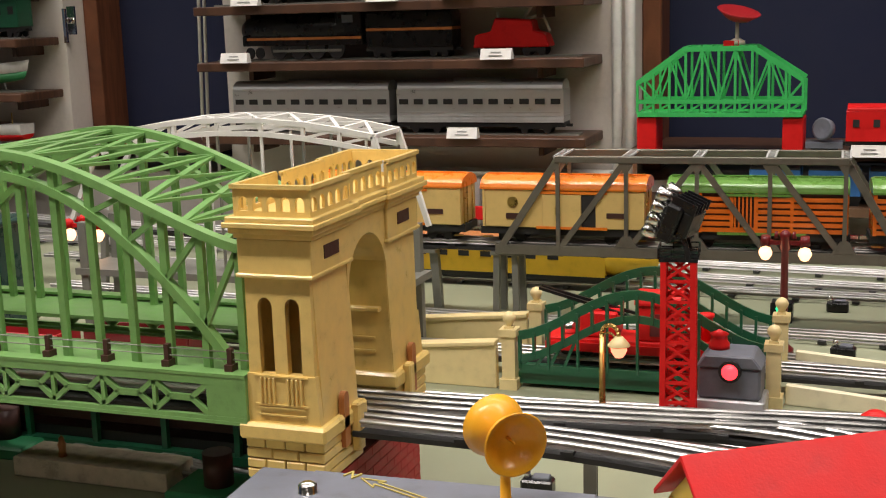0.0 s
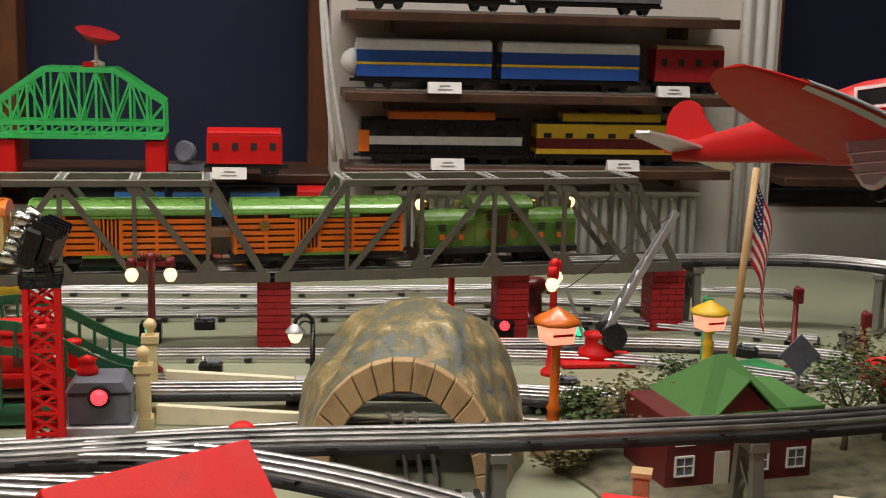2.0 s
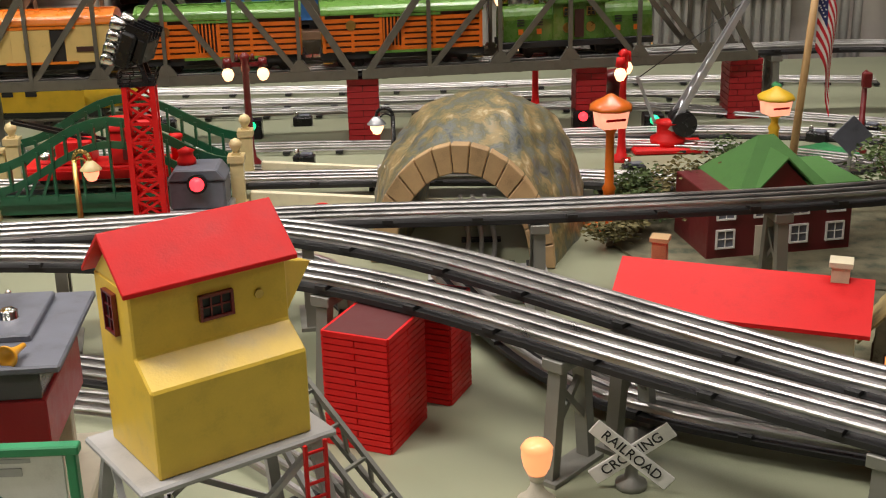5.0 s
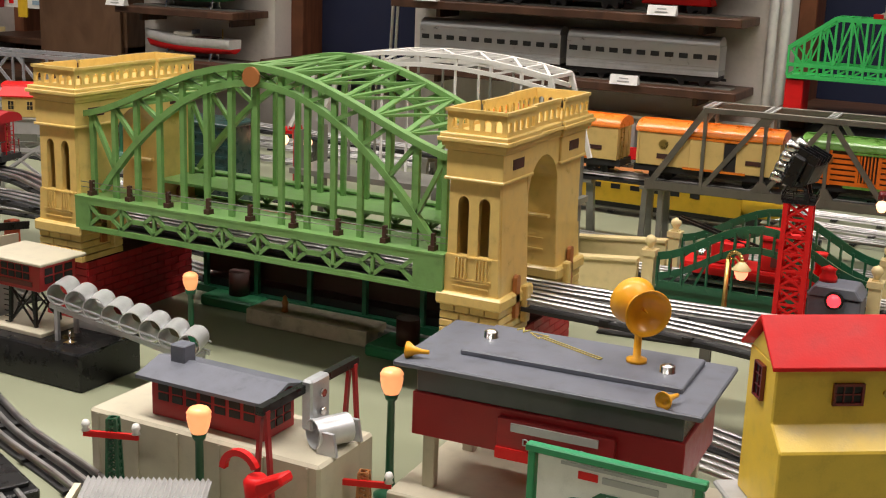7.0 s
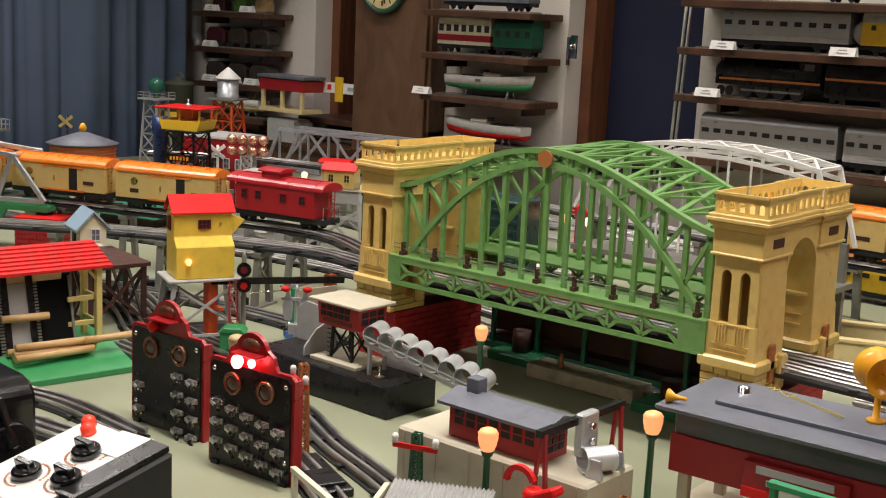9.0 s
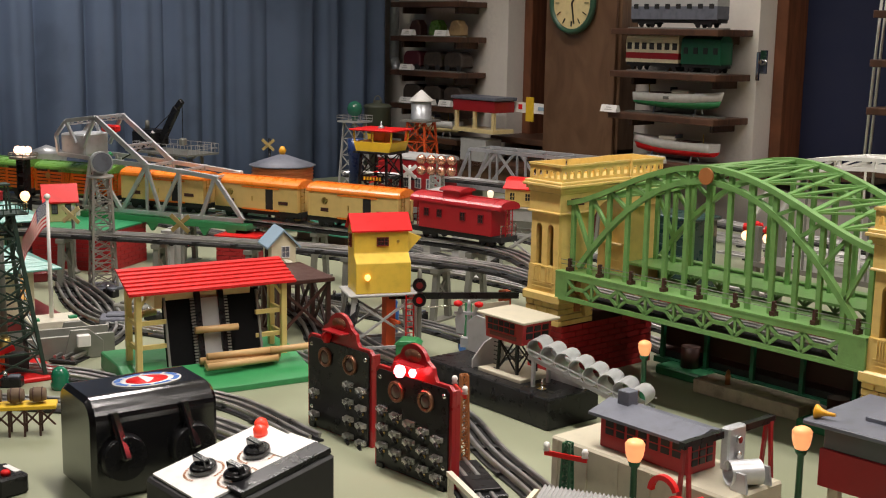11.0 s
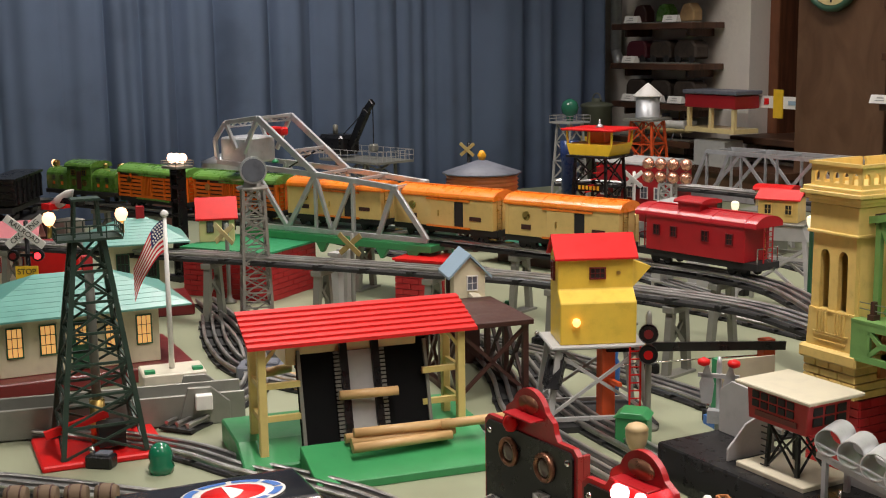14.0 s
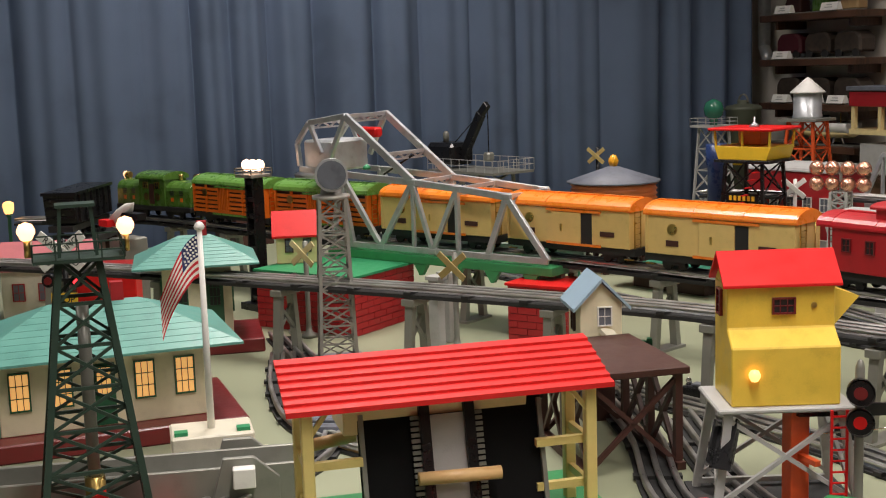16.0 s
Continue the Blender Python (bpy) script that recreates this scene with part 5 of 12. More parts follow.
def box_car(kind, at, size=1.0):
    x, y, z, rz = at
    if kind == "cattle":
        t = thing("cattle_car", "orange slatted tin cattle car with a green roof", "railway car", x, y, z, rz, group="freight train cars")
        side, roof, trim = ORANGE, ROOFGREEN, ROOFGREEN
    elif kind == "box":
        t = thing("box_car", "cream tin box car with an orange roof", "railway car", x, y, z, rz, group="freight train cars")
        side, roof, trim = BUFF, CARORANGE, CARORANGE
    else:
        t = thing("caboose", "red tin caboose with platform railings", "railway car", x, y, z, rz, group="freight train cars")
        side, roof, trim = CABRED, CABRED, MAROON
    t.scale = (size, size, size)
    boxpart("frame", (0, 0, 0.021), (CL, CW * 0.86, 0.012), MATTBLACK, t, "black underframe")
    zb = 0.027
    body = CL - 0.012 if kind != "caboose" else CL - 0.05
    if kind == "cattle":
        boxpart("inner_wall", (0, 0, zb + CH / 2), (body - 0.004, CW - 0.006, CH), BROWN, t)
        for s in (-1, 1):
            for zone, (a, b) in enumerate(((-0.5, -0.2), (-0.2, 0.0), (0.0, 0.14), (0.14, 0.5))):
                x0, x1 = a * body, b * body
                if zone == 2:
                    continue
                for k in range(6):
                    bm = B()
                    box(bm, ((x0 + x1) / 2, s * (CW / 2 - 0.001), zb + 0.004 + k * 0.0095), (x1 - x0 - 0.002, 0.003, 0.0062))
                    part("slat", bm, side, t)
            for u in (-0.5, -0.2, 0.0, 0.14, 0.32, 0.5):
                boxpart("side_post", (u * body, s * (CW / 2 - 0.0005), zb + CH / 2), (0.005, 0.004, CH), side, t)
            dr = boxpart("door", (0.07 * body, s * (CW / 2 - 0.001), zb + 0.004), (0.13 * body, 0.003, 0.008), side, t)
            for k in range(6):
                bm = B()
                box(bm, ((0.008 + 0.0225 * k) * body, s * (CW / 2 - 0.0005), zb + CH / 2), (0.0026, 0.003, CH - 0.008))
                part("door_bar", bm, side, dr)
            boxpart("door_track", (-0.03 * body, s * (CW / 2 + 0.002), zb + CH - 0.003), (0.42 * body, 0.003, 0.004), trim, t, "green door rail")
            boxpart("door_track", (-0.03 * body, s * (CW / 2 + 0.002), zb - 0.001), (0.50 * body, 0.003, 0.004), trim, t, "green door rail")
            bm = B()
            cyl(bm, (0.33 * body, s * (CW / 2 + 0.001), zb + CH * 0.72), (0.33 * body, s * (CW / 2 + 0.0025), zb + CH * 0.72), 0.0085, n=16)
            part("herald", bm, BRASS, t, "oval brass plate")
        for s in (-1, 1):
            boxpart("end_wall", (s * body / 2, 0, zb + CH / 2), (0.003, CW, CH), side, t)
    else:
        boxpart("body", (0, 0, zb + CH / 2), (body, CW, CH), side, t, "", 0.0012)
        for s in (-1, 1):
            if kind == "box":
                dr = boxpart("door", (0.0, s * (CW / 2 + 0.0012), zb + CH * 0.46), (body * 0.24, 0.003, CH * 0.86), side, t, "", 0.0006)
                boxpart("door_handle", (0.035 * body, s * (CW / 2 + 0.0035), zb + CH * 0.46), (0.003, 0.002, 0.012), BRASS, dr, "brass door handle")
                # Black plate on the solid body paints the shade of a half-open door.
                boxpart("doorway", (-0.165 * body, s * (CW / 2 + 0.0004), zb + CH * 0.46), (body * 0.085, 0.0012, CH * 0.84), MATTBLACK, t, "black plate painting the shade of an open doorway")
                for u in (-0.495, 0.495):
                    boxpart("corner_strip", (u * body, s * (CW / 2 + 0.0008), zb + CH / 2), (0.004, 0.002, CH * 0.98), side, t)
                boxpart("door_track", (-0.06 * body, s * (CW / 2 + 0.002), zb + CH - 0.004), (0.44 * body, 0.003, 0.004), trim, t, "orange door rail")
                boxpart("door_track", (-0.06 * body, s * (CW / 2 + 0.002), zb + 0.001), (0.44 * body, 0.003, 0.004), trim, t, "orange door rail")
                boxpart("number_plate", (-0.33 * body, s * (CW / 2 + 0.001), zb + CH * 0.36), (0.028, 0.002, 0.008), BROWN, t, "dark plate")
                boxpart("name_plate", (0.31 * body, s * (CW / 2 + 0.001), zb + CH * 0.30), (0.022, 0.002, 0.009), BROWN, t, "dark plate")
                bm = B()
                cyl(bm, (0.31 * body, s * CW / 2, zb + CH * 0.66), (0.31 * body, s * (CW / 2 + 0.0015), zb + CH * 0.66), 0.009, n=16)
                part("herald", bm, BRASS, t, "oval brass plate")
            else:
                for u in (-0.36, -0.12, 0.2, 0.38):
                    window_part(t, u * body, s * CW / 2, zb + CH * 0.62, 0.014, 0.018, MAROON, MATTBLACK, sg=s)
        if kind == "caboose":
            boxpart("cupola", (0.02, 0, zb + CH + 0.020), (0.05, CW * 0.7, 0.020), CABRED, t, "red cupola", 0.001)
            bm = B()
            arched(bm, CW * 0.72, zb + CH + 0.029, 0.006, -0.012, 0.052)
            part("cupola_roof", bm, CABRED, t)
            for s in (-1, 1):
                bm = B()
                for yy_ in (-0.028, 0.0, 0.028):
                    strut(bm, (s * CL * 0.49, yy_, zb), (s * CL * 0.49, yy_, zb + 0.026), 0.002)
                strut(bm, (s * CL * 0.49, -0.028, zb + 0.026), (s * CL * 0.49, 0.028, zb + 0.026), 0.002)
                part("railing", bm, CHROME, t, "nickel end railing")
                bm = B()
                for yy_ in (-0.012, 0.012):
                    strut(bm, (s * CL * 0.492, yy_, zb), (s * CL * 0.492, yy_, zb + CH + 0.004), 0.0018)
                for k in range(6):
                    strut(bm, (s * CL * 0.492, -0.012, zb + 0.008 + 0.009 * k), (s * CL * 0.492, 0.012, zb + 0.008 + 0.009 * k), 0.0014)
                part("ladder", bm, CABRED, t)
    bm = B()
    arched(bm, CW, zb + CH, 0.017, -body / 2 - 0.004 if kind != "caboose" else -CL / 2, body / 2 + 0.004 if kind != "caboose" else CL / 2)
    part("roof", bm, roof, t, "", 0.0)
    bm = B()
    box(bm, (0, 0, zb + CH + 0.0205), (body, 0.008, 0.0025))
    part("roof_walk", bm, roof, t)
    for u in (-0.5, -0.17, 0.17, 0.5):
        bm = B()
        arched(bm, CW + 0.001, zb + CH + 0.0004, 0.0176, u * body - 0.0015, u * body + 0.0015)
        part("roof_seam", bm, roof, t)
    if kind != "caboose":
        for s in (-1, 1):
            bm = B()
            for yy_ in (0.008, 0.024):
                strut(bm, (s * (body / 2 + 0.003), yy_, zb), (s * (body / 2 + 0.003), yy_, zb + CH), 0.0016)
            for k in range(6):
                strut(bm, (s * (body / 2 + 0.003), 0.008, zb + 0.006 + 0.009 * k), (s * (body / 2 + 0.003), 0.024, zb + 0.006 + 0.009 * k), 0.0013)
            part("end_ladder", bm, BRASS, t, "brass end ladder")
            for sy in (-1, 1):
                boxpart("step", (s * CL * 0.46, sy * CW * 0.42, 0.010), (0.016, 0.006, 0.002), BRASS, t, "brass step")
    for s in (-1, 1):
        bogie(t, s * CL * 0.32, 0.042, 0.0085)
        bm = B()
        strut(bm, (s * CL * 0.5, 0, 0.018), (s * (CL * 0.5 + 0.012), 0, 0.018), 0.005)
        part("coupler", bm, CHROME, t, "nickel coupler")
        bm = B()
        cyl(bm, (s * (body / 2 + 0.002), -0.02, zb), (s * (body / 2 + 0.002), -0.02, zb + CH), 0.001, n=6)
        part("brake_rod", bm, BRASS, t)
    return t


def electric_loco(at, size=1.0):
    x, y, z, rz = at
    t = thing("electric_locomotive", "olive green tin electric locomotive with lit headlamps", "locomotive", x, y, z, rz)
    Ln = 0.262
    t.scale = (size, size, 1.1 * size)
    boxpart("frame", (0, 0, 0.022), (Ln, CW * 0.95, 0.010), MATTBLACK, t, "black frame", 0.001)
    for s in (-1, 1):
        bm = B()
        w = CW * 0.88
        pts = [(-w / 2, 0.027), (w / 2, 0.027)] + [(w / 2 * math.cos(math.pi * i / 10), 0.060 + 0.020 * math.sin(math.pi * i / 10)) for i in range(11)]
        prism(bm, pts, "x", s * Ln * 0.17, s * Ln * 0.49)
        hd = part("hood", bm, OLIVE, t, "", 0.0008)
        for sy in (-1, 1):
            for k in (0.26, 0.38):
                for zz in (0.052, 0.056, 0.060):
                    boxpart("louvre", (s * Ln * k, sy * (w / 2 + 0.0006), zz), (0.012, 0.0016, 0.002), MATTBLACK, hd)
                boxpart("vent", (s * Ln * k, sy * (w / 2 + 0.0006), 0.042), (0.008, 0.0016, 0.008), ORANGE, hd, "orange vent")
        bm = B()
        cyl(bm, (s * Ln * 0.44, 0, 0.086), (s * Ln * 0.49, 0, 0.086), 0.0075, n=14)
        part("headlamp", bm, BRASS, t, "brass headlamp")
        bulb(t, s * Ln * 0.495, 0, 0.087, 0.0075)
        boxpart("front_door", (s * (Ln * 0.49 + 0.0008), 0, 0.048), (0.002, 0.014, 0.034), BRASS, t, "brass door")
        bogie(t, s * Ln * 0.24, 0.062, 0.0085)
        bm = B()
        cyl(bm, (s * Ln * 0.25, 0, 0.08), (s * Ln * 0.25, 0, 0.092), 0.004, 0.006, 10)
        part("whistle", bm, BRASS, t)
        bm = B()
        for sy in (-0.024, 0.0, 0.024):
            strut(bm, (s * Ln * 0.5, sy, 0.012), (s * Ln * 0.5, sy, 0.028), 0.002)
        part("pilot_rail", bm, CHROME, t)
    bm = B()
    arched(bm, CW * 0.98, 0.082, 0.013, -Ln * 0.19, Ln * 0.19, 0.004)
    part("cab_roof", bm, OLIVE, t)
    boxpart("cab", (0, 0, 0.055), (Ln * 0.345, CW * 0.94, 0.057), OLIVE, t, "", 0.0012)
    for sy in (-1, 1):
        boxpart("cab_door", (0, sy * (CW * 0.47 + 0.0008), 0.052), (0.016, 0.002, 0.042), BROWN, t, "brown door")
        for sx in (-1, 1):
            window_part(t, sx * 0.020, sy * CW * 0.47, 0.070, 0.014, 0.012, BRASS, MATTBLACK, sg=sy)
            bm = B()
            cyl(bm, (sx * 0.020, sy * CW * 0.47, 0.046), (sx * 0.020, sy * (CW * 0.47 + 0.0015), 0.046), 0.008, n=16)
            part("herald", bm, BRASS, t, "round brass plate")
    return t


# the freight train left of the arch bridge, its caboose on the bridge
s0 = along(E1, -0.50) + 6 * 0.272
for k, kind in enumerate(("loco", "cattle", "cattle", "box", "box", "box", "caboose")):
    at = put_on(E1, s0 - k * 0.272)
    if kind == "loco":
        electric_loco(at, 0.92)
    else:
        box_car(kind, at, 0.92)
# cars on the raised line over the truss bridges
s1 = along(T1, 1.572)
for k, kind in enumerate(("loco", "cattle", "cattle", "box", "box")):
    at = put_on(T1, s1 + k * 0.296)
    if kind == "loco":
        electric_loco(at)
    else:
        box_car(kind, at)

# yellow streamlined train beside the wall
t = thing("streamliner", "yellow streamlined tin train with brown roof", "train", 0.41, 1.18, 0.014, -1)
bm = B()
w = 0.056
pts = [(-w / 2, 0.012), (w / 2, 0.012)] + [(w / 2 * math.cos(math.pi * i / 10), 0.052 + 0.024 * math.sin(math.pi * i / 10)) for i in range(11)]
prism(bm, pts, "x", -0.16, 0.30)
part("car_body", bm, CHROMEY, t, "yellow car body", 0.001)
bm = B()
lathe(bm, [(w / 2, 0.0), (w / 2 * 0.97, 0.03), (w / 2 * 0.8, 0.065), (w / 2 * 0.45, 0.085), (0.0, 0.092)], (0, 0, 0), 18, m=pose(0.30, 0, 0.042, 0, 90, 0) @ Matrix.Diagonal((1.15, 1, 1, 1)))
part("nose", bm, CHROMEY, t, "rounded yellow nose")
bm = B()
arched(bm, w * 0.6, 0.073, 0.005, -0.16, 0.28)
part("roof_strip", bm, TERRA, t, "brown roof strip")
boxpart("skirt", (0.09, 0, 0.008), (0.48, w * 0.95, 0.012), MATTBLACK, t)
for k in range(9):
    for sy in (-1, 1):
        boxpart("window", (-0.13 + k * 0.042, sy * (w / 2 + 0.0004), 0.046), (0.020, 0.0014, 0.010), MATTBLACK, t)
for sx in (-0.1, 0.2):
    bogie(t, sx, 0.05, 0.0085)


# ---------------- street lamps ----------------
def globe_lamp(x, y, h, material, globe=ORGLOW, r=0.010, group="globe lamps", label="green lamp post with a frosted orange globe"):
    t = thing("lamp_post", label, "lamp post", x, y, 0, 0, group=group)
    bm = B()
    lathe(bm, [(0.016, 0), (0.016, 0.004), (0.010, 0.008), (0.0055, 0.016), (0.0042, 0.03), (0.0038, h - 0.032), (0.006, h - 0.030), (0.0075, h - 0.024)], n=16)
    part("post", bm, material, t)
    bm = B()
    lathe(bm, [(r * 0.62, 0.0), (r * 0.85, r * 0.5), (r, r * 1.3), (r * 0.97, r * 1.7), (r * 1.03, r * 1.75), (r * 0.8, r * 2.1), (r * 0.35, r * 2.3), (0.0, r * 2.32)], (0, 0, h - 0.024), 18)
    part("globe", bm, globe, t, "glowing frosted globe")
    return t


globe_lamp(0.276, -0.005, 0.112, DGREEN)
globe_lamp(0.716, -0.245, 0.135, DGREEN, r=0.0115)
globe_lamp(0.590, -0.385, 0.115, DGREEN, r=0.0115)
globe_lamp(1.372, -0.205, 0.052, OFFWHITE, r=0.0125, label="short lamp post with an orange globe and chrome cap")
for x, y, h in ((-1.36, 0.32, 0.17), (-1.20, 0.50, 0.165), (-1.03, 0.86, 0.14), (-0.78, 1.05, 0.17), (-1.60, 0.55, 0.16), (-0.98, 0.62, 0.13), (-0.58, 0.78, 0.17), (-0.48, 0.52, 0.20)):
    globe_lamp(x, y, h, DGREEN, globe=PALEGLOW if False else glow("pale_warm_globe", (1.0, 0.85, 0.6), 1.0), r=0.009, group="pale globe lamps", label="dark green lamp post with a pale globe")
globe_lamp(-0.095, -0.165, 0.040, TANGLASS, globe=TANGLASS, r=0.014, group="unlit lamps", label="stubby tan lamp without light")

# ---------------- dispatch station ----------------
t = thing("dispatch_station", "dispatching station with slate roof and dark red signboards on beige base", "station", 0.872, -0.180, 0, 3)
W, D = 0.300, 0.150
boxpart("base", (0.0, 0.0, 0.010), (0.30, 0.165, 0.020), PEAGREY, t, "beige platform base", 0.002)
boxpart("step", (-0.02, -0.092, 0.006), (0.22, 0.02, 0.012), PEAGREY, t, "", 0.001)
for sx in (-1, 1):
    for sy in (-1, 1):
        boxpart("column", (sx * 0.118, sy * 0.05, 0.052), (0.013, 0.011, 0.066), PEAGREY, t, "beige column", 0.001)
boxpart("roof_slab", (0, 0, 0.150), (W, D, 0.006), SLATE, t, "slate grey flat roof", 0.0015)
boxpart("roof_step", (0.01, 0.018, 0.1555), (0.22, 0.092, 0.006), SLATE, t, "", 0.0012)
ARROWGOLD = mat("worn_gold_line_paint", (0.50, 0.40, 0.10), 0.5)
tip, end = Vector((-0.058, 0.054, 0.1591)), Vector((0.030, 0.012, 0.1591))
fw = (tip - end).normalized()
sd = Vector((-fw.y, fw.x, 0))
bm = B()
edge = [end + sd * 0.0022, tip - fw * 0.016 + sd * 0.0022, tip - fw * 0.020 + sd * 0.007, tip, tip - fw * 0.020 - sd * 0.007, tip - fw * 0.016 - sd * 0.0022, end - sd * 0.0022]
for a, b in zip(edge, edge[1:] + edge[:1]):
    strut(bm, a, b, 0.0011, 0.0008)
part("roof_arrow", bm, ARROWGOLD, t, "outlined gold arrow")
text_part("compass_letter", "N", 0.016, ARROWGOLD, t, Matrix.Translation(tip + fw * 0.010) @ Matrix.Rotation(radians(-25), 4, "Z"))
boxpart("glazing", (0, 0, 0.133), (0.262, 0.118, 0.026), mat("smoky_window_band", (0.10, 0.11, 0.11), 0.15), t, "smoky window band", 0.001)
boxpart("signboard", (0, 0, 0.098), (0.268, 0.124, 0.044), PLASTRED, t, "dark red signboard wall", 0.001)
boxpart("front_sign", (0.015, -0.0655, 0.094), (0.115, 0.008, 0.040), PLASTRED, t, "", 0.001)
boxpart("sign_strip", (0.015, -0.0705, 0.0795), (0.115, 0.002, 0.011), RED, t, "bright red strip")
for words, z, s in (("DISPATCHING", 0.0945, 0.0095), ("STATION", 0.081, 0.0105)):
    text_part("lettering", words, s, WHITE if words == "STATION" else LGREY, t, pose(0.015, -0.0722, z, 90))
boxpart("name_bar", (0.015, -0.0708, 0.107), (0.085, 0.002, 0.008), LGREY, t, "pale lettering bar")
for dx, dy in ((-0.088, 0.022), (0.096, 0.010)):
    bm = B()
    lathe(bm, [(0.0085, 0), (0.0085, 0.005), (0.007, 0.006), (0.0072, 0.011), (0.004, 0.013), (0.0, 0.0135)], (dx, dy, 0.153), 16)
    part("roof_vent", bm, CHROME, t, "chrome roof vent")
for dx, dy, a in ((-0.128, -0.058, 190), (0.118, -0.058, 250)):
    bm = B()
    m = pose(dx, dy, 0.160, 0, 90, a)
    lathe(bm, [(0.002, -0.008), (0.0025, 0.0), (0.004, 0.006), (0.0085, 0.013), (0.0085, 0.0145), (0.003, 0.010), (0.0, 0.008)], (0, 0, 0), 16, m=m)
    part("horn", bm, GOLDY, t, "small yellow loudspeaker horn")
bm = B()
lathe(bm, [(0.010, 0), (0.010, 0.003), (0.004, 0.005), (0.0035, 0.030), (0.005, 0.036), (0.003, 0.04)], (0.062, 0.024, 0.1585), 14)
part("dish_stem", bm, GOLDY, t, "orange-yellow stem")
for aim, lb in ((Vector((0.62, -0.78, -0.06)), "orange-yellow open radar dish"), (Vector((-0.62, 0.78, 0.06)), "orange-yellow rear radar dish")):
    m = Matrix.Translation((0.062, 0.024, 0.213)) @ aim.to_track_quat("Z", "Y").to_matrix().to_4x4()
    bm = B()
    lathe(bm, [(0.005, 0.0), (0.012, 0.004), (0.019, 0.0105), (0.0235, 0.019), (0.0225, 0.0195), (0.018, 0.0125), (0.011, 0.0065), (0.0, 0.0045)], n=30, m=m)
    d_ = part("radar_dish", bm, GOLDY, t, lb)
    bm = B()
    cyl(bm, m @ Vector((0, 0, 0.004)), m @ Vector((0, 0, 0.017)), 0.0014, 0.0008, 8)
    part("feed_pin", bm, GOLDY, d_)

# billboard
t = thing("billboard", "green framed billboard with a picture of a dark green car", "billboard", 0.968, -0.303, 0, 0)
BW, BH, zb = 0.150, 0.062, 0.050
bm = B()
for sx in (-1, 1):
    box(bm, (sx * BW / 2, 0, 0.058), (0.007, 0.009, 0.116))
box(bm, (0, 0, 0.1165), (BW + 0.012, 0.010, 0.007))
box(bm, (0, 0, 0.0475), (BW, 0.0085, 0.006))
part("frame", bm, EGREEN, t, "", 0.001)
bm = B()
for k in range(4):
    box(bm, (0, -0.001, 0.012 + k * 0.0095), (BW - 0.008, 0.006, 0.0075))
part("louvre_panel", bm, EGREEN, t)
boxpart("poster", (0, -0.001, 0.082), (BW - 0.012, 0.003, BH), WHITE, t, "white printed poster")
bm = B()
car = [(-0.045, 0.066), (-0.045, 0.074), (-0.036, 0.079), (-0.020, 0.081), (-0.010, 0.089), (0.016, 0.089), (0.027, 0.080), (0.044, 0.077), (0.047, 0.067)]
prism(bm, car, "y", -0.0036, -0.0026)
part("printed_car", bm, DGREEN, t, "printed dark green sedan")
bm = B()
prism(bm, [(-0.008, 0.081), (-0.004, 0.087), (0.013, 0.087), (0.020, 0.081)], "y", -0.0040, -0.0036)
part("printed_window", bm, LBLUE, t)
for sx in (-0.028, 0.030):
    bm = B()
    cyl(bm, (sx, -0.0044, 0.067), (sx, -0.0030, 0.067), 0.0075, n=16)
    part("printed_wheel", bm, MATTBLACK, t)
boxpart("printed_bar", (-0.022, -0.0030, 0.1015), (0.018, 0.001, 0.007), RED, t, "red lettering bar")
boxpart("printed_bar", (0.016, -0.0030, 0.1010), (0.050, 0.001, 0.006), LGREY, t, "grey lettering bar")
boxpart("printed_bar", (0.0, -0.0030, 0.1095), (0.095, 0.001, 0.003), LGREY, t, "thin lettering line")
boxpart("printed_shadow", (0.0, -0.0028, 0.0605), (0.095, 0.001, 0.003), TERRA, t)

# ---------------- pipe loader: beige base, red house, gantry ----------------
t = thing("pipe_loader", "beige pipe loader base with a red brick house and grey gantry", "loader", 0.572, -0.315, 0, 0)
boxpart("base", (0, 0, 0.038), (0.275, 0.098, 0.076), PEAGREY, t, "ribbed beige base", 0.003)
for k in range(6):
    for sy in (-1, 1):
        boxpart("base_rib", (-0.125 + k * 0.05, sy * 0.0495, 0.037), (0.0022, 0.0022, 0.070), PEAGREY, t)
hx = -0.005
boxpart("house", (hx, -0.004, 0.097), (0.135, 0.052, 0.041), PLASTRED, t, "dark red brick house", 0.001)
bm = B()
for sy in (-1, 1):
    for k in range(7):
        for r in range(2):
            box(bm, (hx - 0.052 + k * 0.0172, -0.004 + sy * 0.0262, 0.098 + r * 0.0095), (0.0125, 0.0012, 0.0075))
for k in range(3):
    for r in range(3):
        box(bm, (hx + 0.0682, -0.018 + k * 0.0135, 0.090 + r * 0.0095), (0.0012, 0.0100, 0.0072))
part("window_pane", bm, MATTBLACK, t)["kind"] = "stuff"
bm = B()
for sy in (-1, 1):
    prism(bm, [(sy * 0.037, 0.116), (0, 0.127), (0, 0.1305), (sy * 0.037, 0.1195)], "x", hx - 0.078, hx + 0.078, m=pose(0, -0.004, 0))
part("roof", bm, SLATE, t, "slate grey roof")
boxpart("chimney", (hx - 0.05, -0.002, 0.136), (0.018, 0.018, 0.020), SLATE, t, "", 0.001)
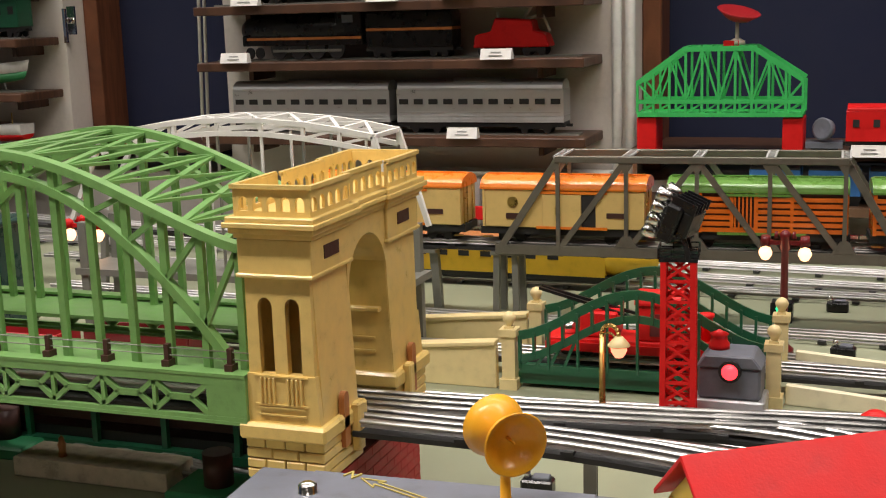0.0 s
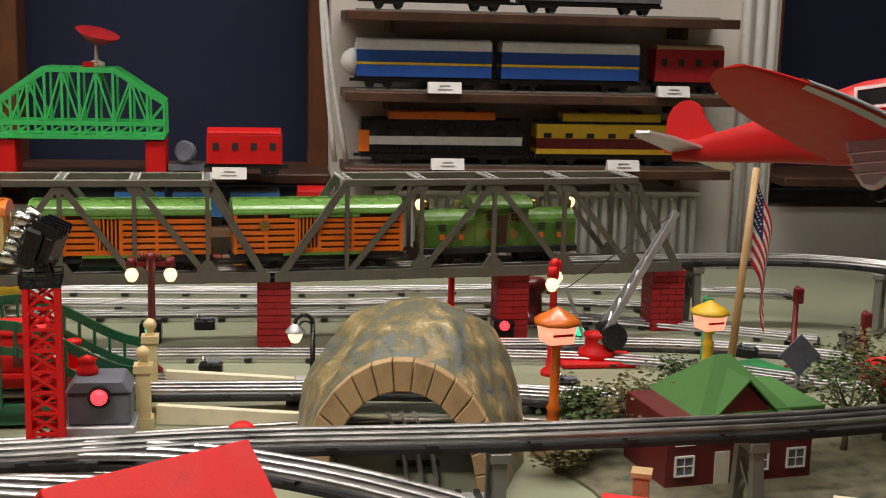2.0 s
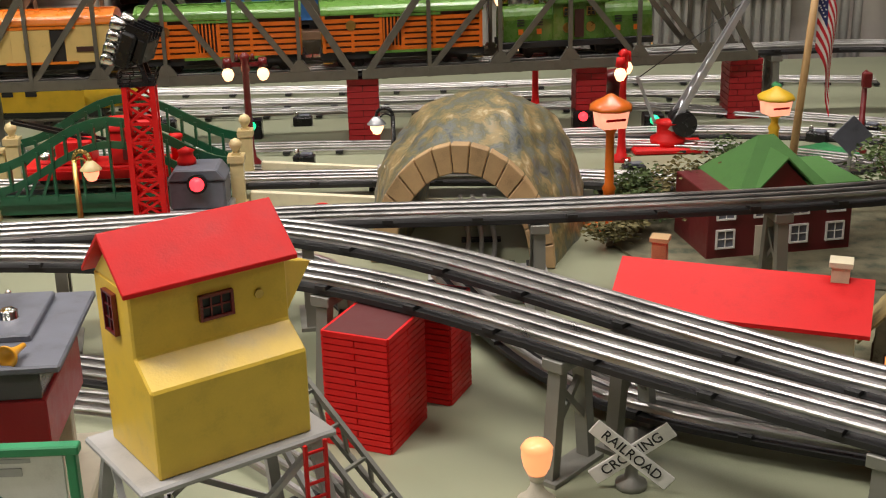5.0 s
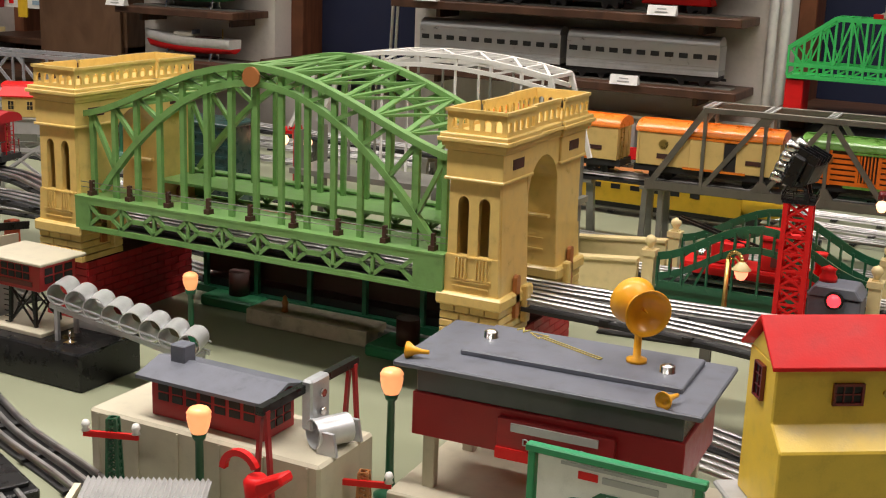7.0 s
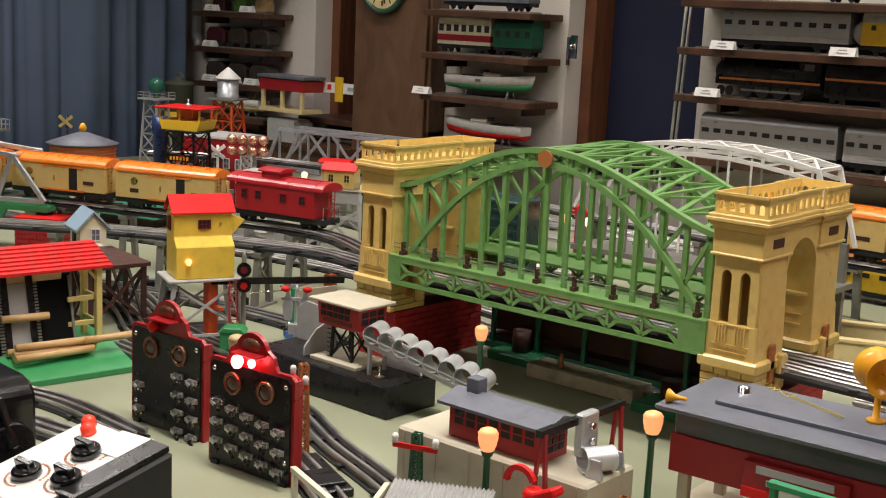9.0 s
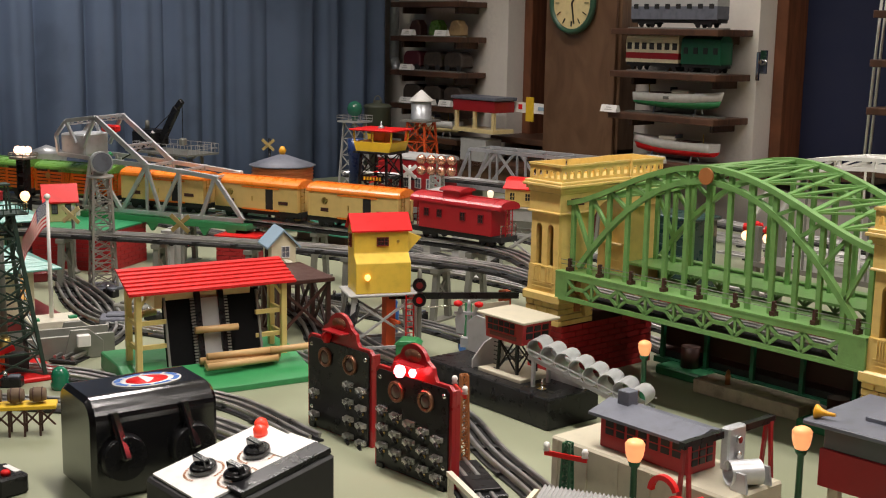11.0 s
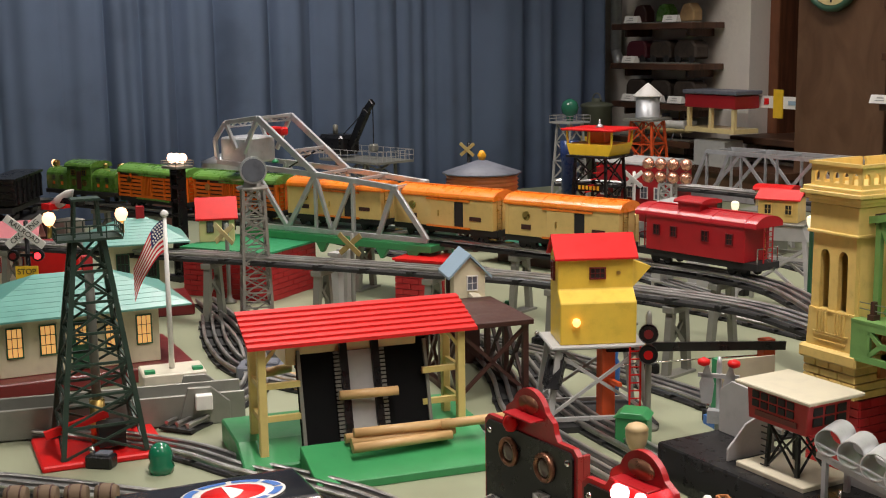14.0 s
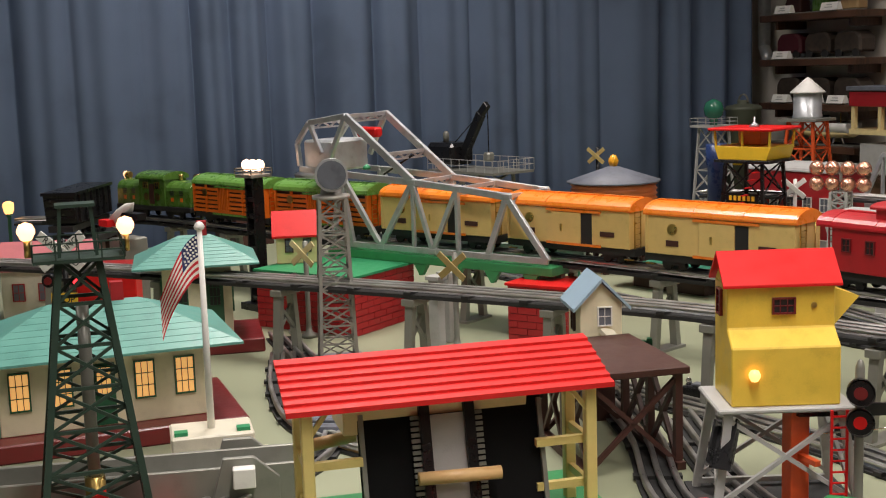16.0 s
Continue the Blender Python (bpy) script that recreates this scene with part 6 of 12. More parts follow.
for y0, lab in ((-0.075, "near"), (0.075, "far")):
    bm = B()
    for sx in (-1, 1):
        strut(bm, (0.095 + sx * 0.012, y0, 0.0), (0.095 + sx * 0.003, y0, 0.128), 0.0035, 0.005)
    strut(bm, (0.085, y0, 0.06), (0.105, y0, 0.06), 0.003)
    strut(bm, (0.090, y0, 0.128), (0.100, y0, 0.128), 0.006)
    part("gantry_leg", bm, PLASTRED, t, "red gantry leg")
boxpart("gantry_beam", (0.095, 0, 0.1325), (0.008, 0.165, 0.008), BLACK, t, "black gantry beam")
boxpart("crab", (0.100, 0.002, 0.116), (0.012, 0.032, 0.050), ALU, t, "grey travelling crab", 0.002)
for dz in (0.0, 0.018):
    bm = B()
    cyl(bm, (0.107, 0.002, 0.108 + dz), (0.110, 0.002, 0.108 + dz), 0.004, n=12)
    part("crab_wheel", bm, CHROME, t)
for sy in (-1, 1):
    bm = B()
    prism(bm, [(0.118, 0.076), (0.140, 0.076), (0.136, 0.098), (0.122, 0.098)], "y", sy * 0.022 - 0.002, sy * 0.022 + 0.002)
    part("bracket", bm, ALU, t)


def pipe(x, y, z, rz, r=0.0135, ln=0.038, tilt=0):
    g = thing("metal_pipe", "short shiny metal culvert pipe lying on its side", "pipe", x, y, z, rz, group="culvert pipes")
    bm = B()
    n = 24
    for ra, sgn in ((r, 1), (r * 0.93, -1)):
        cyl(bm, (-ln / 2, 0, 0), (ln / 2, 0, 0), ra, n=n, caps=False)
    for s in (-1, 1):
        a = [bm.verts.new((s * ln / 2, math.cos(2 * math.pi * i / n) * r, math.sin(2 * math.pi * i / n) * r)) for i in range(n)]
        b = [bm.verts.new((s * ln / 2, math.cos(2 * math.pi * i / n) * r * 0.93, math.sin(2 * math.pi * i / n) * r * 0.93)) for i in range(n)]
        for i in range(n):
            bm.faces.new((a[i], a[(i + 1) % n], b[(i + 1) % n], b[i]))
    part("tube", bm, PIPEM, g)
    return g


PIPEM = mat("bright_galvanised_pipe", (0.66, 0.67, 0.68), 0.34, metal=0.45, vary=0.08)
pipe(0.692, -0.318, 0.092, 62, 0.0145)
# sloping pipe rack between unloader and loader
rk = thing("pipe_rack", "grey sloping rack carrying a row of metal pipes", "rack", 0.292, -0.143, 0, 3)
bm = B()
for s in (-1, 1):
    strut(bm, (-0.105, s * 0.017, 0.092), (0.105, s * 0.017, 0.056), 0.004, 0.006)
    strut(bm, (-0.105, s * 0.021, 0.105), (0.105, s * 0.021, 0.069), 0.002)
for k in range(5):
    strut(bm, (-0.1 + k * 0.05, -0.017, 0.091 - k * 0.0086), (-0.1 + k * 0.05, 0.017, 0.091 - k * 0.0086), 0.004)
part("rack_frame", bm, ALU, rk)
for u in (-0.095, 0.095):
    bm = B()
    for s in (-1, 1):
        strut(bm, (u, s * 0.017, 0.0), (u, s * 0.017, 0.075 - u * 0.17), 0.005)
    part("rack_leg", bm, ALU, rk)
for k in range(8):
    u = -0.098 + k * 0.0275
    a = radians(3)
    pipe(0.292 + u * math.cos(a), -0.143 + u * math.sin(a), 0.1085 - (u + 0.105) * 0.171, 112, 0.0138, 0.040)

# ---------------- pipe unloader: black base, red cabin on legs ----------------
t = thing("pipe_unloader", "pipe unloader with black base and red cabin tower", "loader", 0.118, -0.140, 0, -1)
boxpart("base", (0, 0, 0.024), (0.29, 0.105, 0.048), BLACK, t, "glossy black base", 0.002)
boxpart("slab", (0.010, 0.005, 0.0505), (0.098, 0.072, 0.006), PEAGREY, t, "grey-beige slab", 0.001)
for sx in (-1, 1):
    for sy in (-1, 1):
        bm = B()
        strut(bm, (0.012 + sx * 0.022, 0.006 + sy * 0.020, 0.053), (0.012 + sx * 0.020, 0.006 + sy * 0.018, 0.105), 0.004)
        part("leg", bm, BLACK, t)
BRACES = [((u, 0.006 + sy * 0.020, 0.054), (v, 0.006 + sy * 0.019, 0.100), 0.002) for sy in (-1, 1) for u, v in ((-0.010, 0.033), (0.034, -0.009))]
BRACES += [((0.012 + sx * 0.022, u, 0.054), (0.012 + sx * 0.021, v, 0.100), 0.002) for sx in (-1, 1) for u, v in ((-0.014, 0.025), (0.026, -0.013))]
for a, b, w in BRACES:
    bm = B()
    strut(bm, a, b, w)
    part("leg_brace", bm, BLACK, t)
for k in range(7):
    bm = B()
    strut(bm, (-0.013, -0.020, 0.056 + k * 0.007), (-0.004, -0.020, 0.056 + k * 0.007), 0.0012)
    part("ladder_rung", bm, BLACK, t)
bm = B()
prism(bm, [(-0.029, 0.104), (0.053, 0.104), (0.056, 0.1385), (-0.032, 0.1385)], "y", -0.024, 0.036)
cb = part("cabin", bm, PLASTRED2 := mat("red_cabin_plastic", (0.46, 0.03, 0.03), 0.4), t, "red cabin", 0.001)
bm = B()
for r in range(2):
    for k in range(5):
        box(bm, (-0.018 + k * 0.0125, -0.0245, 0.122 + r * 0.0095), (0.0095, 0.0016, 0.0072))
    for k in range(3):
        box(bm, (0.0552, -0.010 + k * 0.0165, 0.118 + r * 0.011), (0.0016, 0.0125, 0.0085))
part("window_pane", bm, MATTBLACK, t)["kind"] = "stuff"
boxpart("sign_bar", (0.012, -0.0250, 0.1125), (0.060, 0.0012, 0.006), MAROON, t, "raised lettering strip")
boxpart("roof", (0.012, 0.006, 0.1415), (0.108, 0.078, 0.004), PEAGREY, t, "grey-beige flat roof", 0.001)
bm = B()
prism(bm, [(-0.140, 0.048), (-0.052, 0.048), (-0.052, 0.108), (-0.120, 0.112), (-0.140, 0.098)], "y", 0.034, 0.037)
part("back_plate", bm, LGREY, t, "light grey sheet plate", 0.0006)
bm = B()
prism(bm, [(-0.03, 0.048), (0.034, 0.048), (0.034, 0.100), (-0.005, 0.086), (-0.03, 0.062)], "x", -0.055, -0.052)
part("side_plate", bm, LGREY, t, "light grey sheet plate", 0.0006)
bm = B()
prism(bm, [(0.058, 0.048), (0.135, 0.048), (0.110, 0.085), (0.066, 0.094)], "y", 0.028, 0.032)
part("chute_plate", bm, LGREY, t)
bm = B()
box(bm, (0.105, -0.028, 0.0495), (0.012, 0.012, 0.004))
cyl(bm, (0.105, -0.028, 0.05), (0.105, -0.028, 0.066), 0.0015, n=8)
part("binding_post", bm, CHROME, t)


# ---------------- relay switch panels ----------------
STEEL = mat("dull_plated_steel", (0.62, 0.61, 0.59), 0.3, metal=0.8, vary=0.1, bump=0.04)
RIMRED = mat("deep_red_rim_enamel", (0.36, 0.010, 0.014), 0.32, coat=0.2)
COPPER = mat("copper_brown_rim", (0.26, 0.12, 0.07), 0.3, metal=0.7)
METERGLASS = mat("smoked_meter_glass", (0.09, 0.05, 0.04), 0.08, coat=0.6, bump=0.0)


def relay_panel(x, y, rz, lit):
    t = thing("switchboard", "black switch panel with red rim, round meters" + (" and glowing bulb" if lit else ""), "switch panel", x, y, 0, rz)
    W, H = 0.145, 0.138
    crest = [(W * 0.30, H), (W * 0.27, H + 0.006), (W * 0.25, H + 0.016)] + arc(0, H + 0.014, 0.027, 20, 160, 12) + [(-W * 0.25, H + 0.016), (-W * 0.27, H + 0.006), (-W * 0.30, H)]
    bm = B()
    prism(bm, [(-W / 2, 0.0), (W / 2, 0.0), (W / 2, H - 0.006), (W / 2 - 0.006, H)] + crest + [(-W / 2 + 0.006, H), (-W / 2, H - 0.006)], "y", -0.003, 0.003)
    part("rim_plate", bm, RIMRED, t, "red rim plate", 0.0)
    for sx in (-1, 1):
        boxpart("side_flange", (sx * (W / 2 - 0.0015), 0.0075, H * 0.48), (0.003, 0.009, H * 0.96), RIMRED, t, "red bent side flange", 0.0008)
    bm = B()
    prism(bm, [(-W / 2 + 0.005, 0.002), (W / 2 - 0.005, 0.002), (W / 2 - 0.005, H - 0.009), (W / 2 - 0.010, H - 0.004), (-W / 2 + 0.010, H - 0.004), (-W / 2 + 0.005, H - 0.009)], "y", -0.0055, -0.0028)
    part("panel", bm, BLACK, t, "black slate panel")
    for sx in (-1, 1):
        bm = B()
        lathe(bm, [(0.0145, 0), (0.0145, 0.003), (0.0130, 0.0045), (0.0108, 0.0045), (0.0104, 0.0024)], (0, 0, 0), 28, m=pose(sx * 0.028, -0.0052, H * 0.80, 90))
        ring = part("meter", bm, COPPER, t, "copper-rimmed round meter")
        bm = B()
        lathe(bm, [(0.0106, 0.0022), (0.007, 0.0032), (0.0, 0.0036)], (0, 0, 0), 24, m=pose(sx * 0.028, -0.0052, H * 0.80, 90))
        part("meter_glass", bm, METERGLASS, ring)
    spots = [(-0.052 + k * 0.026, H * 0.60 - r * 0.025 - 0.004 * k) for r in range(3) for k in range(5)] if lit else [(0.028, H * 0.60 - r * 0.025) for r in range(4)] + [(0.056, H * 0.58 - r * 0.025) for r in range(4)] + [(-0.050, H * 0.40), (-0.050, H * 0.16)]
    for sx, zz in spots:
        sw = boxpart("switch", (sx, -0.0075, zz), (0.017, 0.004, 0.007), STEEL, t, "knife switch", 0.0006)
        for u in (-0.0065, 0.0065):
            boxpart("clip", (sx + u, -0.0115, zz), (0.0022, 0.006, 0.0055), STEEL, sw)
        bm = B()
        strut(bm, (sx - 0.008, -0.0125, zz), (sx + 0.006, -0.0175, zz - 0.003), 0.0022, 0.0042)
        part("switch_blade", bm, STEEL, sw)
        bm = B()
        cyl(bm, (sx + 0.005, -0.0172, zz - 0.003), (sx + 0.014, -0.0205, zz - 0.006), 0.0028, 0.0022, n=10)
        part("switch_handle", bm, BLACK, sw, "black handle")
        bm = B()
        lathe(bm, [(0.0022, 0), (0.0022, 0.001), (0.001, 0.0018), (0.0, 0.002)], (0, 0, 0), 8, m=pose(sx, -0.0055, zz - 0.0095, 90))
        part("terminal_screw", bm, BRASS, sw)
    for sx in (-1, 1):
        for zz in (H - 0.014, 0.03):
            bm = B()
            lathe(bm, [(0.0035, 0), (0.0035, 0.001), (0.002, 0.0022), (0.0, 0.0025)], (0, 0, 0), 10, m=pose(sx * (W / 2 - 0.012), -0.0054, zz, 90))
            part("bolt", bm, CHROME, t)
    bm = B()
    lathe(bm, [(0.015, 0.0), (0.015, 0.0012), (0.0, 0.0014)], (0, 0, 0), 22, m=pose(0, -0.003, H + 0.026, 90) @ Matrix.Diagonal((1.0, 0.55, 1, 1)))
    part("crest_plate", bm, COPPER, t, "dull oval maker plate")
    if lit:
        bulb(t, -0.011, -0.016, H + 0.006, 0.0080, HOTRED)
        bulb(t, 0.013, -0.016, H + 0.008, 0.0052, HOTRED)
    else:
        bulb(t, -0.020, -0.010, H + 0.004, 0.0078, RED)
    boxpart("lamp_hood", (0, -0.010, H + 0.0155), (0.044, 0.016, 0.0022), RIMRED, t, "", 0.0006)
    for sx in (-1, 1):
        boxpart("foot", (sx * W * 0.4, 0.010, 0.003), (0.012, 0.036, 0.006), BLACK, t)
    return t


relay_panel(0.092, -0.442, 3, False)
relay_panel(0.288, -0.466, 4, True)

# ---------------- power transformer and control box ----------------
t = thing("power_transformer", "glossy black bakelite power transformer with dial handles", "transformer", 0.075, -0.745, 0, -5)
W, D, H = 0.118, 0.165, 0.128
prof = [(-W / 2, 0.0), (W / 2, 0.0), (W / 2, H * 0.62)] + arc(W / 2 - 0.030, H - 0.030, 0.030, 0, 90, 8) + arc(-W / 2 + 0.022, H - 0.022, 0.022, 90, 180, 8)
bm = B()
prism(bm, prof, "y", -D / 2, D / 2)
body = part("case", bm, BAKELITE, t, "black bakelite case", 0.006)
bm = B()
m = pose(0.0, 0.012, H + 0.0003, 0, 0, 0)
lathe(bm, [(0.036, 0), (0.036, 0.0008), (0.0, 0.0008)], (0.0, 0.0, 0.0), 40, m=m @ Matrix.Diagonal((0.80, 1.25, 1, 1)))
part("badge", bm, WHITE, t, "white oval badge")
bm = B()
for i in range(48):
    a0, a1 = 2 * math.pi * i / 48, 2 * math.pi * (i + 1) / 48
    if i % 6 != 5:
        v = [bm.verts.new(m @ Vector((math.cos(a) * r * 0.80, math.sin(a) * r * 1.25, 0.0014))) for a, r in ((a0, 0.028), (a1, 0.028), (a1, 0.034), (a0, 0.034))]
        bm.faces.new(v)
part("badge_ring", bm, BLUE, t, "blue lettering ring")
bm = B()
lathe(bm, [(0.022, 0.0008), (0.022, 0.0014), (0.0, 0.0014)], (0, 0, 0), 32, m=m @ Matrix.Diagonal((0.80, 1.25, 1, 1)))
part("badge_disc", bm, RED, t, "red emblem disc")
bm = B()
prism(bm, [(-0.016, -0.006), (0.016, -0.006), (0.008, 0.004), (0.0, 0.009), (-0.010, 0.002)], "z", 0.0016, 0.0021, m=m)
part("badge_shape", bm, WHITE, t)
for yy_ in (-0.045, 0.045):
    bm = B()
    cyl(bm, (W / 2 - 0.001, yy_, 0.055), (W / 2 + 0.014, yy_, 0.055), 0.030, 0.027, 28)
    part("dial", bm, BLACK, t, "black dial")
    bm = B()
    strut(bm, (W / 2 + 0.018, yy_, 0.055), (W / 2 - 0.002, yy_ - 0.01, 0.112), 0.012, 0.008)
    part("handle", bm, BAKELITE, t, "black lever handle", 0.002)

t = thing("control_box", "white-faced control box with black knobs and red lamp", "control box", 0.305, -0.730, 0, 0)
bm = B()
prism(bm, [(-0.085, 0.0), (0.075, 0.0), (0.075, 0.098), (-0.085, 0.062)], "y", -0.075, 0.075, m=Matrix.Rotation(radians(90), 4, "Z"))
part("case", bm, MATTBLACK, t, "black case", 0.003)
tilt = math.degrees(math.atan2(0.036, 0.160))
fm = pose(0, -0.005, 0.0820, tilt)
bm = B()
box(bm, (-0.012, 0, 0.0), (0.115, 0.150, 0.003))
fc = part("face_plate", bm, WHITE, t, "white printed face plate")
fc.matrix_basis = fm
bm = B()
box(bm, (0.055, 0.02, 0.002), (0.030, 0.12, 0.006))
part("side_block", bm, BLACK, t, "black side block").matrix_basis = fm
for kx, ky in ((0.0, 0.025), (-0.02, -0.035), (0.03, -0.02)):
    bm = B()
    lathe(bm, [(0.016, 0.0), (0.016, 0.007), (0.013, 0.010), (0.0, 0.010)], (kx, ky, 0.002), 20)
    box(bm, (kx, ky, 0.014), (0.028, 0.008, 0.012))
    part("knob", bm, BAKELITE, t, "black pointer knob", 0.001).matrix_basis = fm
    bm = B()
    for i in range(30):
        a0, a1 = 2 * math.pi * i / 36, 2 * math.pi * (i + 0.6) / 36
        bm.faces.new([bm.verts.new((kx + math.cos(a) * r, ky + math.sin(a) * r, 0.0022)) for a, r in ((a0, 0.021), (a1, 0.021), (a1, 0.024), (a0, 0.024))])
    part("dial_scale", bm, TERRA, t, "red dial scale").matrix_basis = fm
for kx, ky, nm in ((-0.040, 0.055, "lamp"), (-0.055, 0.066, "button")):
    bm = B()
    lathe(bm, [(0.0085, 0.0), (0.0085, 0.004), (0.0075, 0.009), (0.004, 0.012), (0.0, 0.0125)], (kx, ky, 0.002), 18)
    part(nm, bm, glow("red_jewel", (0.8, 0.06, 0.03), 0.4), t, "red jewel").matrix_basis = fm
boxpart("card", (0, 0, 0), (0.05, 0.045, 0.001), WHITE, t, "white paper card").matrix_basis = fm @ pose(0.018, 0.058, 0.0025, 0, 0, 6)
# low switch boxes on the table edge
for x, y, a in ((0.015, -0.90, 8), (0.04, -0.985, 4), (0.215, -0.63, 20)):
    g = thing("track_switch_box", "black track controller with red buttons", "controller", x, y, 0, a, group="track controllers")
    boxpart("case", (0, 0, 0.013), (0.055, 0.04, 0.026), BLACK, g, "", 0.003)
    for k in (-1, 1):
        bm = B()
        lathe(bm, [(0.006, 0), (0.006, 0.004), (0.004, 0.006), (0, 0.0062)], (k * 0.014, -0.004, 0.026), 12)
        part("button", bm, RED, g, "red button")
    boxpart("label_plate", (0.0, 0.012, 0.0265), (0.03, 0.008, 0.001), WHITE, g)


# ---------------- crossing gate, signals and poles by the bin ----------------
t = thing("crossing_gate", "orange crossing gate frame with black and white arm", "crossing gate", -0.232, -0.048, 0, 84)
for u, h in ((-0.055, 0.125), (0.205, 0.085)):
    boxpart("post", (u, 0, h / 2), (0.020, 0.016, h), ORANGERED := mat("orange_red_paint", (0.66, 0.09, 0.02), 0.4), t, "orange-red post", 0.001)
boxpart("beam", (0.075, -0.010, 0.098), (0.29, 0.005, 0.012), BLACK, t, "black beam").matrix_basis = pose(0, 0, 0, 0, 6, 0)
bm = B()
cyl(bm, (-0.05, 0.006, 0.075), (0.205, 0.006, 0.06), 0.0012, n=6)
part("wire", bm, CHROME, t)
boxpart("cross_bar", (-0.055, -0.02, 0.06), (0.006, 0.03, 0.005), ORANGERED, t)


def signal_post(x, y, h, rz, material, heads=2, lit=REDGLOW, name="block_signal"):
    t = thing(name, "grey signal post with round black lamp heads", "signal", x, y, 0, rz, group="signal posts")
    bm = B()
    lathe(bm, [(0.014, 0), (0.014, 0.005), (0.006, 0.009), (0.0042, 0.02), (0.0042, h), (0.0025, h + 0.006), (0, h + 0.008)], n=12)
    part("post", bm, material, t)
    for k in range(heads):
        z = h - 0.02 - k * 0.027
        bm = B()
        cyl(bm, (0, -0.016, z), (0, -0.004, z), 0.0115, 0.0115, 18)
        cyl(bm, (0, -0.020, z + 0.001), (0, -0.016, z), 0.0125, 0.0115, 18, caps=False)
        hd = part("lamp_head", bm, BLACK, t, "black lamp head")
        bm = B()
        cyl(bm, (0, -0.0168, z), (0, -0.0160, z), 0.006, n=14)
        part("lens", bm, lit if k == 1 else MAROON, hd)
    return t


signal_post(-0.185, -0.075, 0.150, 50, GREYST, 2, RED)
t = thing("relay_cabinet", "green railway relay cabinet with a hinged lid", "cabinet", -0.145, -0.130, 0, 40)
boxpart("body", (0, 0, 0.019), (0.040, 0.032, 0.038), KGREEN, t, "", 0.001)
bm = B()
prism(bm, [(-0.023, 0.038), (0.023, 0.038), (0.014, 0.046), (-0.014, 0.046)], "y", -0.018, 0.018)
part("lid", bm, KGREEN, t, "", 0.001)
t = thing("bell_signal", "silver banjo signal with two red discs and chain", "signal", -0.075, -0.055, 0, 40)
bm = B()
lathe(bm, [(0.012, 0), (0.012, 0.006), (0.005, 0.010), (0.0035, 0.05), (0.0035, 0.11), (0.002, 0.118)], n=12)
part("post", bm, ALU, t)
bm = B()
for s in (-1, 1):
    prism(bm, [(s * 0.014 - 0.006, 0.06), (s * 0.014 + 0.006, 0.06), (s * 0.014 + 0.009, 0.085), (s * 0.014 + 0.002, 0.108), (s * 0.014 - 0.002, 0.108), (s * 0.014 - 0.009, 0.085)], "y", -0.006, -0.003)
box(bm, (0, -0.004, 0.095), (0.05, 0.004, 0.005))
box(bm, (0, -0.006, 0.045), (0.024, 0.014, 0.016))
part("signal_arm", bm, ALU, t)
for s in (-1, 1):
    bm = B()
    lathe(bm, [(0.0, -0.006), (0.007, -0.003), (0.008, 0), (0.007, 0.003), (0, 0.006)], (s * 0.018, -0.006, 0.112), 14)
    part("red_disc", bm, RED, t, "red ball lamp")
t = thing("sheet_sign", "tan board in a dark green stand seen edge-on", "sign", -0.150, 0.010, 0, 78)
boxpart("stand", (0, 0, 0.045), (0.008, 0.012, 0.09), EGREEN, t)
boxpart("board", (0.045, 0.0, 0.052), (0.080, 0.003, 0.070), PEAGREY, t, "tan back of the board")
boxpart("foot", (0.0, 0, 0.006), (0.02, 0.03, 0.012), BLUE, t, "blue foot")


def telegraph_pole(x, y, h, rz, material, arm=RED):
    t = thing("telegraph_pole", "lattice telegraph pole with red arm and white insulators", "telegraph pole", x, y, 0, rz, group="telegraph poles")
    lattice_leg_tower(t, h, 0.013, 0.008, material, 12, 0.0018, cross=False)
    boxpart("crossarm", (0, -0.006, h * 0.83), (0.055, 0.003, 0.006), arm, t, "red crossarm")
    for s in (-1, 1):
        bm = B()
        lathe(bm, [(0.0045, 0), (0.003, 0.003), (0.0045, 0.006), (0.003, 0.010), (0.0, 0.011)], (s * 0.025, -0.006, h * 0.83 + 0.003), 12)
        part("insulator", bm, WHITE, t, "white insulator")
    boxpart("foot", (0, 0, 0.003), (0.024, 0.024, 0.006), material, t)
    return t


telegraph_pole(0.292, -0.385, 0.125, -25, TERRA)
telegraph_pole(0.497, -0.398, 0.090, 20, DGREEN)
telegraph_pole(0.725, -0.31, 0.055, 20, TERRA)
# red hand crane with a bucket at the table front
t = thing("water_crane", "bright red tinplate water crane with curved spout", "water crane", 0.677, -0.415, 0, 0)
bm = B()
lathe(bm, [(0.016, 0), (0.016, 0.004), (0.008, 0.010), (0.006, 0.05), (0.010, 0.055), (0.012, 0.075), (0.008, 0.08)], n=16)
part("column", bm, RED, t)
bm = B()
bent_bar(bm, [(a[0] - 0.018, 0, a[1]) for a in arc(0.0, 0.080, 0.018, 20, 180, 10)], 0.006, 0.006)
part("spout", bm, RED, t)
bm = B()
prism(bm, [(0.0, 0.075), (0.030, 0.090), (0.034, 0.082), (0.010, 0.062)], "y", -0.010, 0.010)
part("hood", bm, RED, t, "", 0.002)
